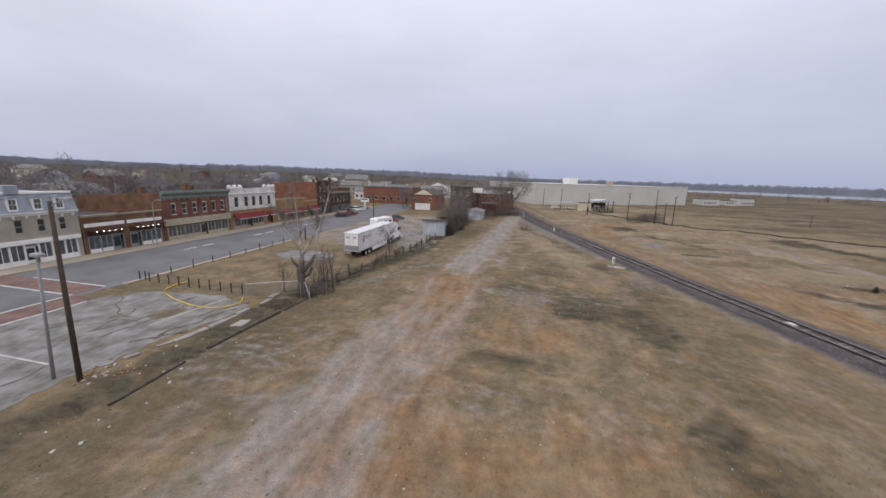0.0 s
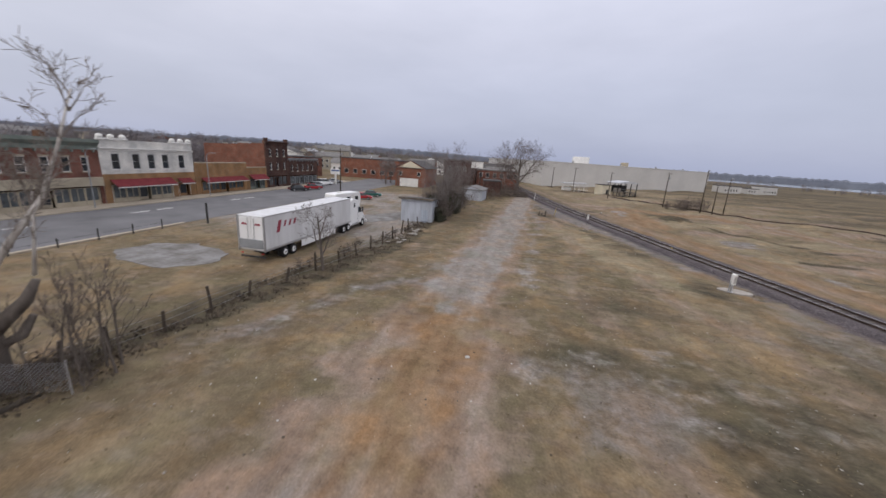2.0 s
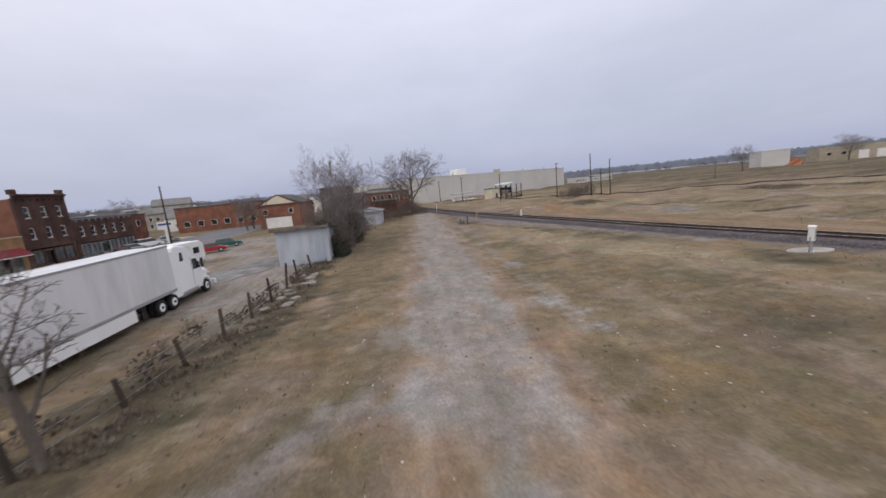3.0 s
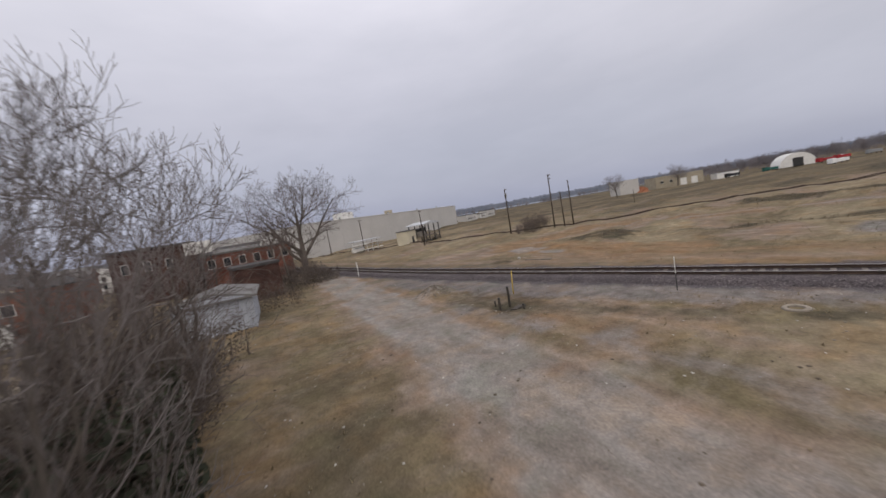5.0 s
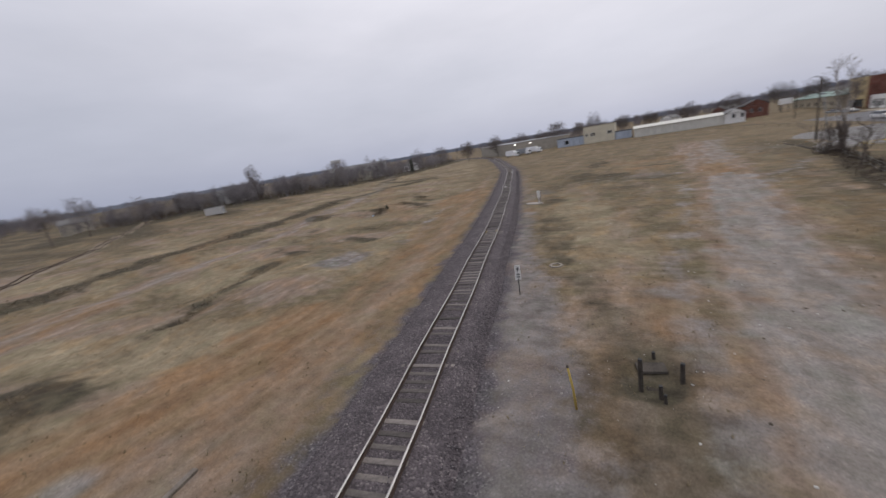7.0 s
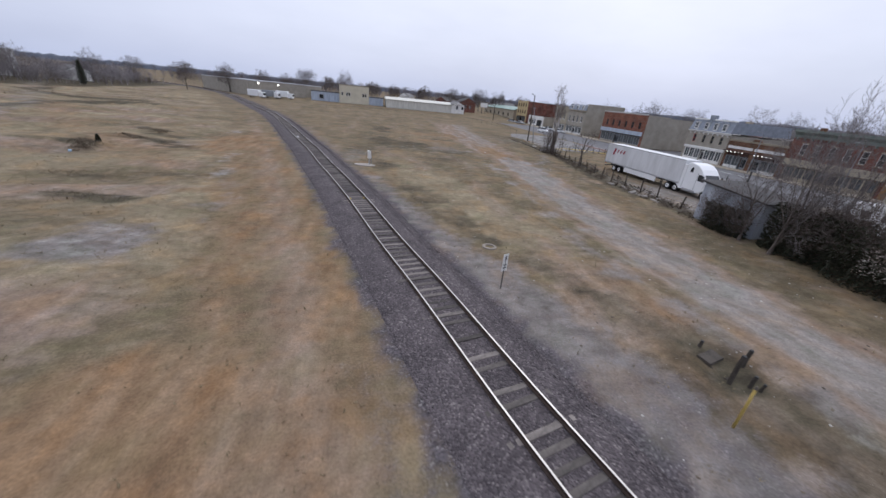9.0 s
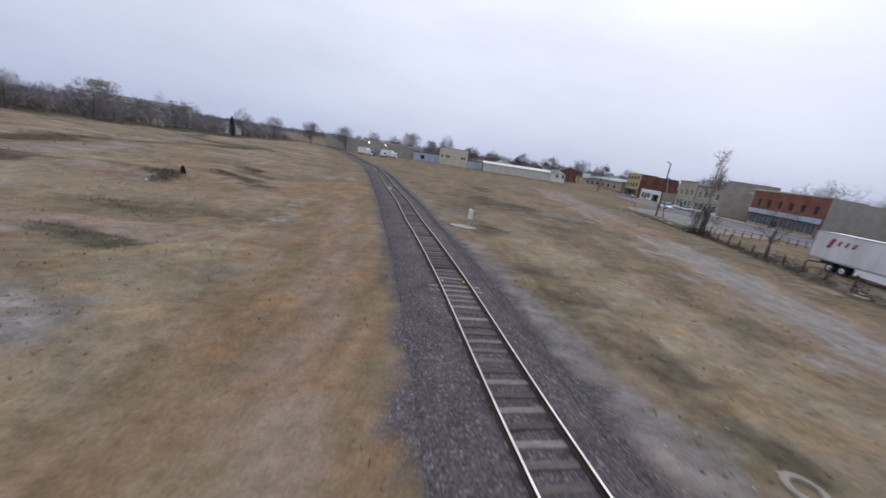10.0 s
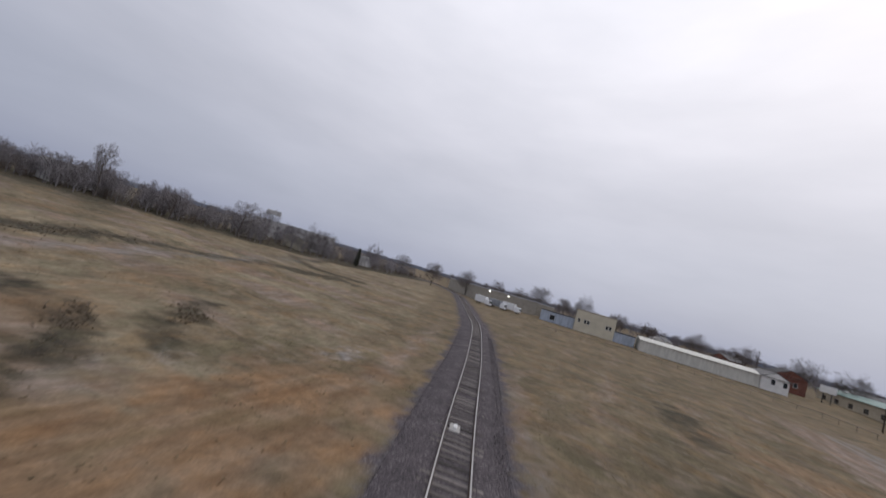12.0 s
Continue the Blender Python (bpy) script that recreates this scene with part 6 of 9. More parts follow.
# ---- utility poles ----
def wood_pole(at, h, label, lean=(0, 0), arms=1, arm_turn=0.0, lamp=False, transformer=False, r=0.155):
    p = thing("utility_pole", label, "utility pole", at, arm_turn)
    top = (lean[0], lean[1], h)
    part("pole", Mesh().tube([(0, 0, -0.3), (lean[0] * 0.5, lean[1] * 0.5, h * 0.5), top], [r, r * 0.85, r * 0.65], 8), M["pole"], p, smooth=True)
    for k in range(arms):
        z = h - 0.35 - 0.7 * k
        a = part("crossarm", Mesh().box(top[0] - 1.1, top[0] + 1.1, top[1] - 0.2, top[1] - 0.09, z, z + 0.12), M["wood_grey"], p)
        for x in (-0.95, -0.45, 0.45, 0.95):
            part("insulator", Mesh().tube([(top[0] + x, top[1] - 0.15, z + 0.12), (top[0] + x, top[1] - 0.15, z + 0.3)], [0.05, 0.03], 6), M["steel_grey"], a)
    if lamp:
        part("lamp_bracket", Mesh().tube([(top[0], top[1], h - 0.3), (top[0] + 0.7, top[1], h + 0.1)], 0.035, 6), M["steel_grey"], p)
        part("lamp_head", Mesh().soft_box(top[0] + 0.55, top[0] + 1.1, top[1] - 0.15, top[1] + 0.15, h + 0.02, h + 0.22, 0.04), M["steel_grey"], p)
    if transformer:
        part("transformer", Mesh().tube([(top[0] + 0.35, top[1], h - 2.0), (top[0] + 0.35, top[1], h - 1.95), (top[0] + 0.35, top[1], h - 1.1), (top[0] + 0.35, top[1], h - 1.05)], [0.2, 0.25, 0.25, 0.1], 12), M["steel_grey"], p, smooth=True)
    return p


wood_pole((-2.75, 25.9, 0), 11.4, "tall dark wooden pole with floodlights at the lot edge", (0.25, 0.0), 0, 20, True)
wood_pole((-20.7, 112.7, 0), 10.6, "dark wooden pole at the street corner", (0.0, 0.2), 0)
wood_pole((62.4, 149.1, land_z(62.4, 149.1)), 9.9, "dark wooden pole with crossarm and transformer by the siding", (-0.2, 0), 1, 40, False, True)
wood_pole((69.6, 143.2, land_z(69.6, 143.2)), 11.4, "leaning wooden pole with double crossarm", (-0.7, 0.2), 2, 55)
wood_pole((72.4, 142.9, land_z(72.4, 142.9)), 7.6, "short bare wooden stub pole", (-0.2, 0.0), 0)
wood_pole((74.9, 142.6, land_z(74.9, 142.6)), 9.8, "dark wooden pole with a lamp on top", (-0.2, 0.1), 0, 40, True)
wood_pole((52.6, 171.8, land_z(52.6, 171.8)), 9.3, "dark wooden pole in the line beside the factory", (0.1, 0), 1, 40)
wood_pole((44.1, 196.0, land_z(44, 196)), 9.8, "dark wooden pole in the line beside the factory", (0.0, 0), 1, 40)
wood_pole((36.0, 205.0, land_z(36, 205)), 9.0, "dark wooden pole in the line beside the factory", (0.0, 0), 1, 40)
wood_pole((124.0, 157.5, land_z(124, 157.5)), 4.4, "short wooden post standing in the field", (0, 0), 0, r=0.1)
p = wood_pole((16.6, 142.4, land_z(16.6, 142.4)), 6.2, "pale weathered leaning pole in the scrub", (-0.5, 0.1), 0, 0, r=0.13)
p.children[0].data.materials[0] = M["wood_grey"]
wood_pole((-22.3, -60.0, 0.4), 11.0, "wooden pole with crossarm by the street", (0.2, 0), 1, 70)
wood_pole((-8.0, -95.0, land_z(-8, -95)), 11.5, "wooden pole with crossarm beyond the field", (0.1, 0), 1, 70)
# grey metal street lamp leaning beside the wooden pole
p = thing("street_lamp", "leaning grey metal street lamp at the lot edge", "street lamp", (-4.5, 25.6, 0.0))
part("pole", Mesh().tube([(0, 0, -0.2), (0.6, -0.1, 4.2), (1.2, -0.2, 8.2)], [0.11, 0.09, 0.07], 8), M["steel_grey"], p, smooth=True)
part("lamp_head", Mesh().soft_box(0.9, 1.6, -0.4, 0.0, 8.2, 8.4, 0.05), M["steel_grey"], p)
# thin metal lamp posts on the main street
for y in (58.5, 74.0, 93.0):
    p = thing("street_lamp", "slim dark street lamp at the kerb", "street lamp", (-37.3, y, 0.17), group="street lamps")
    part("pole", Mesh().tube([(0, 0, 0), (0, 0, 7.4), (0.5, 0, 7.9), (1.6, 0, 8.0)], [0.09, 0.06, 0.045, 0.04], 8), M["steel_grey"], p)
    part("lamp_head", Mesh().soft_box(1.3, 2.0, -0.13, 0.13, 7.92, 8.06, 0.04), M["steel_grey"], p)
p = thing("street_post", "short black post standing at the lot corner", "post", (-18.4, 73.4, 0))
part("pole", Mesh().tube([(0, 0, -0.2), (0, 0, 2.6)], 0.12, 8), M["dark_steel"], p)

# ---- beside the track ----
s = thing("signal_box", "white metal trackside box on a post", "signal box", (39.2, 70.4, 0.08), 22)
part("post", Mesh().tube([(0, 0, 0), (0, 0, 0.75)], 0.09, 8).tube([(0, 0, 0), (0, 0, 0.04)], 0.2, 8), M["alu"], s)
part("cabinet", Mesh().soft_box(-0.19, 0.19, -0.15, 0.15, 0.72, 1.6, 0.03), M["white"], s, "white enamelled cabinet")
part("lid", Mesh().prism([(-0.22, 1.59), (0.22, 1.59), (0.22, 1.62), (0.0, 1.69), (-0.22, 1.62)], 1, -0.18, 0.18), M["white"], s)
part("door_seam", Mesh().box(-0.15, 0.15, -0.158, -0.152, 0.8, 1.5), M["pale_concrete"], s)
part("bracket", Mesh().box(-0.3, -0.25, -0.03, 0.03, 0.0, 1.0), M["steel_grey"], s)
m = Mesh()
m.prism([(1.25 * math.cos(a) + 0.08 * math.cos(3 * a), 0.8 * math.sin(a)) for a in np.linspace(0, 2 * math.pi, 25)[:-1]], 2, -0.15, 0.08)
single("concrete_slab", m, M["dusty_concrete"], "oval pale concrete pad under the trackside box", "slab", (39.75, 70.8, 0.0), -12)
s = thing("track_sign", "small white sign with a black cross on a thin post", "sign", (32.7, 101.8, land_z(32.7, 101.8)), 203)
part("post", Mesh().tube([(0, 0, -0.2), (0, 0, 1.9)], 0.028, 6), M["dark_steel"], s)
bd = part("board", Mesh().soft_box(-0.17, 0.17, -0.015, 0.015, 1.05, 1.98, 0.01), M["white"], s)
for a in (45, -45):
    co, si = math.cos(radians(a)), math.sin(radians(a))
    m = Mesh().add([(x * co - z * si, -0.018, 1.76 + x * si + z * co) for x, z in ((-0.13, -0.018), (0.13, -0.018), (0.13, 0.018), (-0.13, 0.018))] + [(x * co - z * si, -0.0155, 1.76 + x * si + z * co) for x, z in ((-0.13, -0.018), (0.13, -0.018), (0.13, 0.018), (-0.13, 0.018))],
                   [(0, 1, 2, 3), (7, 6, 5, 4), (0, 4, 5, 1), (1, 5, 6, 2), (2, 6, 7, 3), (3, 7, 4, 0)])
    part("cross_bar", m, M["dark_steel"], bd, "black bar of the cross")
for z in (1.2, 1.36):
    part("text_bar", Mesh().box(-0.11, 0.11, -0.0185, -0.016, z, z + 0.06), M["dark_steel"], bd, "unreadable black writing")
m = Mesh()
ring = [(math.cos(a), math.sin(a)) for a in np.linspace(0, 2 * math.pi, 21)[:-1]]
m.v = [(r * x, r * y, z) for r, z in ((0.5, -0.1), (0.48, 0.07), (0.42, 0.1), (0.3, 0.08), (0.28, -0.02)) for x, y in ring]
m.f = [(k * 20 + i, k * 20 + (i + 1) % 20, (k + 1) * 20 + (i + 1) % 20, (k + 1) * 20 + i) for k in range(4) for i in range(20)] + [tuple(range(80, 100))]
single("manhole", m, material("weathered_tan_concrete", (0.30, 0.262, 0.215), (0.19, 0.165, 0.135), 0.4, fine=14, bump=0.4), "round concrete manhole ring lying in the weeds", "manhole", (31.55, 96.5, land_z(31.55, 96.5)))
s = thing("marker_post", "leaning yellow plastic marker post", "post", (28.0, 110.7, land_z(28, 110.7)))
part("post", Mesh().tube([(0, 0, -0.2), (0.08, 0.05, 0.9), (0.2, 0.1, 1.75)], [0.045, 0.043, 0.04], 8), M["yellow_old"], s, smooth=True)
part("cap", Mesh().tube([(0.2, 0.1, 1.74), (0.205, 0.102, 1.85)], [0.047, 0.03], 8), M["wood_grey"], s)
s = thing("marker_post", "thin white trackside marker post", "post", (25.4, 141.0, land_z(25.4, 141)))
part("post", Mesh().tube([(0, 0, -0.2), (0.05, 0, 2.1)], 0.06, 6), M["white"], s)
# old culvert mouth with posts round it
old_post = material("weathered_dark_post", (0.085, 0.072, 0.06), (0.04, 0.034, 0.028), 0.4, fine=14, bump=0.4)
# near-black inside of the mouth: the shade there is put into the colour
mouth_dark = material("shade_darkened_culvert_inside", (0.055, 0.045, 0.034), (0.018, 0.015, 0.012), 0.4, fine=15, bump=0.6)
s = thing("culvert", "square culvert mouth in a dark pit with old posts round it", "culvert", (25.6, 108.2, land_z(25.6, 108.2) + 0.02), 15)
part("cover_slab", Mesh().prism([(-0.75, 0.20), (-0.72, 0.28), (-0.22, 0.22), (-0.2, 0.13)], 0, -0.5, 0.5), old_post, s, "weathered dark cover slab")
for x in (-0.52, 0.42):
    part("cheek", Mesh().prism([(-0.75, -0.5), (-0.75, 0.195), (-0.21, 0.128), (0.3, -0.15), (0.3, -0.5)], 0, x, x + 0.08), mouth_dark, s)
part("back_wall", Mesh().box(-0.41, 0.41, -0.72, -0.64, -0.5, 0.17), mouth_dark, s)
part("channel", Mesh().soft_box(-0.41, 0.41, -0.62, 0.9, -0.6, -0.06, 0.04), mouth_dark, s, "dark soil channel, shade put into its colour")
for x, y, h, r in ((0.62, 0.6, 1.3, 0.085), (-0.8, 0.35, 0.95, 0.085), (0.1, 1.05, 0.55, 0.075), (-0.28, -1.05, 0.5, 0.075), (0.05, 1.35, 0.42, 0.06)):
    p = part("post", Mesh().tube([(x, y, -0.5), (x + 0.03, y, h * 0.6), (x + 0.05, y + 0.03, h)], [r, r * 0.96, r * 0.92], 8), old_post, s)
    part("post_top", Mesh().tube([(x + 0.05, y + 0.03, h), (x + 0.052, y + 0.03, h + 0.06)], [r * 0.93, r * 0.8], 8), M["dark_steel"], p)

# things lying in and by the track
for x, y in ((40.85, 87.1), (39.75, 86.8)):
    single("rail_mark", Mesh().soft_box(-0.06, 0.06, -0.09, 0.09, 0.0, 0.11, 0.02), M["yellow_old"], "yellow painted clamp at the rail", "track mark", (x, y, land_z(x, y) + 0.25), 14)
s = thing("track_detector", "low white detector plate fixed between the rails", "track plate", (51.1, 50.6, land_z(51.1, 50.6) + 0.22), 17)
part("plate", Mesh().soft_box(-0.28, 0.28, -0.45, 0.45, 0.0, 0.06, 0.02), M["pale_concrete"], s)
part("cover", Mesh().soft_box(-0.12, 0.1, -0.3, 0.2, 0.061, 0.16, 0.03), M["white"], s, "bright white cover")
single("plank", Mesh().soft_box(-0.07, 0.07, -0.75, 0.75, 0.0, 0.06, 0.015), M["wood_grey"], "weathered grey plank beside the track bed", "plank", (38.8, 85.8, land_z(38.8, 85.8) + 0.01), 40)
single("concrete_piece", Mesh().soft_box(-0.16, 0.16, -0.12, 0.12, -0.02, 0.16, 0.04), M["pale_concrete"], "small broken piece of pale concrete", "rubble", (39.2, 85.7, land_z(39.2, 85.7) + 0.02), 25)
single("concrete_piece", Mesh().soft_box(-0.12, 0.12, -0.09, 0.09, -0.02, 0.1, 0.03), M["pale_concrete"], "broken white concrete block in the grass", "rubble", (17.9, 52.8, land_z(17.9, 52.8) - 0.03), 25)
single("plank", Mesh().soft_box(-0.12, 0.12, -1.6, 1.6, 0.0, 0.1, 0.02), M["wood_grey"], "old sleeper lying beside the track", "plank", (39.4, 119.2, land_z(39.4, 119.2)), 14)
single("concrete_piece", Mesh().soft_box(-0.2, 0.2, -0.16, 0.16, -0.02, 0.22, 0.05), M["concrete"], "broken block of concrete beside the track", "rubble", (39.6, 122.4, land_z(39.6, 122.4)), 50)
rng = random.Random(41)
for k in range(16):
    x, y = rng.uniform(-1.5, 4.5), rng.uniform(19, 33)
    a = rng.uniform(0.05, 0.14)
    single("concrete_piece", Mesh().soft_box(-a, a, -a * 0.7, a * 0.7, -0.05, a * 0.7, 0.02), M["concrete"], "small pale lump of rubble in the weeds", "rubble", (x, y, land_z(x, y)), rng.uniform(0, 180))
for k in range(14):
    x, y = 6.6 + rng.uniform(-1.2, 1.0), 74 + k * 0.75 + rng.uniform(-0.4, 0.4)
    a, c_ = rng.uniform(0.15, 0.45), rng.uniform(0.1, 0.3)
    single("concrete_piece", Mesh().soft_box(-a, a, -c_, c_, -0.05, rng.uniform(0.06, 0.2), 0.03), M["concrete_dirty"], "broken piece of grey concrete by the fence", "rubble", (x, y, land_z(x, y)), rng.uniform(0, 180))

# yellow hose lying in an arc over the old paving
hose = smooth_line([(-14.7, 44.2), (-15.0, 42.6), (-13.8, 40.4), (-9.5, 38.6), (-6.0, 38.0), (-4.2, 38.8), (-3.8, 40.2), (-4.6, 41.4)], 0.4)
single("hose", Mesh().tube([(x, y, 0.075) for x, y in hose], 0.055, 6), M["yellow"], "yellow hose laid in a wide arc on the ground", "hose", smooth=True)

# ---- fences ----
rng = random.Random(11)
fence_line = smooth_line([(0.7, 46.5), (2.2, 56), (4.2, 65), (5.3, 73), (5.6, 82), (6.2, 89), (6.9, 93.5)], 2.4)
f = thing("wire_fence", "sagging wire fence on leaning dark posts", "fence")
for x, y in fence_line:
    z = land_z(x, y)
    h, lx, ly = rng.uniform(1.1, 1.9), rng.uniform(-0.2, 0.2), rng.uniform(-0.2, 0.2)
    part("post", Mesh().tube([(x, y, z - 0.3), (x + lx * 0.5, y + ly * 0.5, z + h * 0.5), (x + lx, y + ly, z + h)], [0.1, 0.09, 0.08], 6), M["pole"], f)
for k, zz in enumerate((0.35, 0.75, 1.1)):
    pts = [(x + rng.uniform(-0.05, 0.05), y, land_z(x, y) + zz + rng.uniform(-0.12, 0.1)) for x, y in fence_line]
    part("wire", Mesh().tube(pts, 0.012, 3), M["steel_grey"], f)
f = thing("wire_fence", "row of short black posts with wire beside the grass", "fence")
for k in range(11):
    x, y = -20.6 + 15.0 * k / 10, 43.0 - 0.5 * k / 10
    part("post", Mesh().tube([(x, y, -0.2), (x + rng.uniform(-0.04, 0.04), y, 1.15)], 0.065, 6), M["dark_steel"], f)
for zz in (0.4, 0.75, 1.05):
    part("wire", Mesh().tube([(-20.6, 43.0, zz), (-13, 42.75, zz - 0.04), (-5.6, 42.5, zz)], 0.012, 3), M["dark_steel"], f)
f = thing("wire_fence", "sparse dark posts along the street edge of the grass", "fence")
for k in range(9):
    y = 43.2 + k * 3.2
    part("post", Mesh().tube([(-20.0, y, -0.2), (-20.0 + rng.uniform(-0.05, 0.05), y, rng.uniform(0.8, 1.2))], 0.06, 6), M["dark_steel"], f)
part("wire", Mesh().tube([(-20, 43.2, 0.7), (-20, 56, 0.62), (-20, 68.8, 0.7)], 0.012, 3), M["dark_steel"], f)
f = thing("chain_link_fence", "grey chain-link panel between the lot and the old tree", "fence")
wires = Mesh()
for k in range(-9, 62):
    for up in (-1, 1):
        u0, z0, u1, z1 = k * 0.14, 0.05 if up > 0 else 1.35, k * 0.14 + 1.3, 1.35 if up > 0 else 0.05
        if u0 < 0:
            z0, u0 = z0 + (z1 - z0) * (-u0) / 1.3, 0.0
        if u1 > 8.6:
            z1, u1 = z0 + (z1 - z0) * (8.6 - u0) / (u1 - u0), 8.6
        wires.tube([(-5.0 + u0 * 0.93, 42.4 + u0 * 0.36, z0), (-5.0 + u1 * 0.93, 42.4 + u1 * 0.36, z1)], 0.007, 3, cap=False)
tagged(part("wire_mesh", wires, M["alu"], f), kind="stuff")
for k in range(4):
    part("post", Mesh().tube([(-5.0 + k * 2.66, 42.4 + k * 1.03, -0.2), (-5.0 + k * 2.66, 42.4 + k * 1.03, 1.42)], 0.03, 6), M["alu"], f)
f = thing("pipe_fence", "pale pipe rail running to the old tree", "fence")
part("rail", Mesh().tube([(-5.0, 42.4, 1.25), (-2.6, 43.6, 1.35), (0.3, 45.0, 1.4), (1.2, 44.3, 1.1), (2.0, 43.6, 0.1)], 0.045, 6), M["alu"], f)
for x, y in ((-5.0, 42.4), (0.3, 45.0), (2.0, 43.6)):
    part("post", Mesh().tube([(x, y, -0.2), (x, y, 1.45)], 0.05, 6), M["alu"], f)
# broken kerb of old timbers along the lot edge, in three lengths
old_timber = material("rotten_dark_timber", (0.075, 0.062, 0.05), (0.03, 0.025, 0.02), 0.6, fine=12, bump=0.6)
for pts, r_ in (([(1.45, 24.6), (1.3, 27.4), (1.2, 29.6)], 0.11), ([(1.05, 31.6), (1.2, 35.4), (1.4, 39.5)], 0.17), ([(1.55, 40.0), (1.5, 42.6), (1.7, 45.2)], 0.13)):
    single("kerb_timber", Mesh().tube([(x, y, land_z(x, y) + 0.05) for x, y in smooth_line(pts, 0.8)], r_, 6), old_timber, "rotten dark timber lying as a kerb in the grass", "timber", smooth=True)
# low broken concrete lip at the lot's eastern edge
rl = random.Random(63)
lip = thing("concrete_lip", "low broken concrete lip along the cracked lot", "kerb", kind="structure")
edge_ = smooth_line([(-3.0, 28.6), (-2.5, 30.6), (-1.9, 32.8), (-1.6, 36), (-1.5, 38.8), (-1.9, 43.4)], 1.5)
for (ax, ay), (bx, by) in zip(edge_, edge_[1:]):
    if rl.random() < 0.16:
        continue
    nx_, ny_ = (by - ay) / math.hypot(bx - ax, by - ay), -(bx - ax) / math.hypot(bx - ax, by - ay)
    w_, o_, h_ = rl.uniform(0.16, 0.3), rl.uniform(-0.12, 0.12), rl.uniform(0.08, 0.24)
    part("concrete_block", Mesh().prism([(ax + nx_ * (o_ - w_), ay + ny_ * (o_ - w_)), (ax + nx_ * (o_ + w_), ay + ny_ * (o_ + w_)), (bx * 0.97 + ax * 0.03 + nx_ * (o_ + w_), by * 0.97 + ay * 0.03 + ny_ * (o_ + w_)), (bx * 0.95 + ax * 0.05 + nx_ * (o_ - w_), by * 0.95 + ay * 0.05 + ny_ * (o_ - w_))], 2, -0.3, h_), M["concrete_dirty"], lip)
slab("pavement", M["dusty_concrete"], "narrow pale concrete strip across the lot", [(-7.0, 33.4), (-6.7, 33.4), (-5.9, 40.8), (-6.2, 40.8)], -0.3, 0.05, "pavement", 12, 0.04)
slab("pavement", M["dusty_concrete"], "weathered broken slab of concrete in the verge", [(-0.4, 35.2), (0.5, 35.6), (0.4, 37.0), (-0.5, 36.7)], -0.3, land_z(0, 36) + 0.07, "pavement", 13, 0.1)
single("road_marking", Mesh().box(-16.4, -7.0, 26.65, 26.8, 0.0, 0.042), paint, "worn white painted line on the lot", "road marking", kind="structure")
# weedy cracks wandering over the lot
crack = Mesh()
for x, y, a_, n_, w_ in ((-17.5, 38.6, -0.3, 16, 0.07), (-15, 30, 0.5, 14, 0.06), (-12, 36, -0.9, 10, 0.08), (-9.5, 40.4, -1.5, 18, 0.09), (-18.6, 27, 0.2, 22, 0.06), (-8.2, 30.5, 1.2, 14, 0.10), (-5.2, 30.5, 1.45, 20, 0.12), (-3.9, 31.5, 1.5, 16, 0.16), (-4.6, 36, 1.35, 12, 0.14), (-12.5, 22, 1.0, 18, 0.07), (-7, 15, 1.6, 22, 0.09), (-15, 12, 0.7, 20, 0.07), (-6.6, 22, 2.3, 16, 0.08)):
    pts_ = [(x, y)]
    for k in range(n_):
        a_ += rl.uniform(-0.45, 0.45)
        x, y = x + 0.55 * math.cos(a_), y + 0.55 * math.sin(a_)
        if not (-19 < x < -2.6 and 6.5 < y < 41):
            break
        pts_.append((x, y))
    for (ax, ay), (bx, by) in zip(pts_, pts_[1:]):
        d_ = math.hypot(bx - ax, by - ay)
        u_, v_ = (by - ay) / d_, -(bx - ax) / d_
        w0, w1 = w_ * rl.uniform(0.4, 1.2), w_ * rl.uniform(0.4, 1.2)
        crack.prism([(ax - u_ * w0, ay - v_ * w0), (ax + u_ * w0, ay + v_ * w0), (bx + u_ * w1, by + v_ * w1), (bx - u_ * w1, by - v_ * w1)], 2, 0.0, 0.036 + rl.uniform(0, 0.003))
single("pavement_crack", crack, material("weedy_crack_soil", (0.125, 0.10, 0.066), (0.06, 0.05, 0.036), 0.6, fine=9, bump=0.5), "weedy soil-filled cracks across the old lot", "crack", kind="stuff")
slab("pavement", material("lot_grass_patch", (0.16, 0.128, 0.078), (0.085, 0.07, 0.046), 0.9, fine=9, bump=0.6), "patch of dead grass grown over the lot", [(-8.6, 34.6), (-7.6, 34.2), (-6.9, 35.6), (-7.2, 37.2), (-8.0, 37.4), (-8.8, 36.2)], -0.3, 0.038, "grass", 14, 0.25)
# broken bricks at the foot of the poles
for k in range(34):
    x, y = -2.6 + rl.gauss(0, 0.9), 26.6 + rl.gauss(0, 0.8)
    single("brick_piece", Mesh().soft_box(-0.1, 0.1, -0.05, 0.05, -0.03, 0.07, 0.012), M["brick_tan"] if k % 3 else M["pale_concrete"], "broken pale brick lying by the pole foot", "brick", (x, y, max(land_z(x, y), 0.03)), rl.uniform(0, 180))
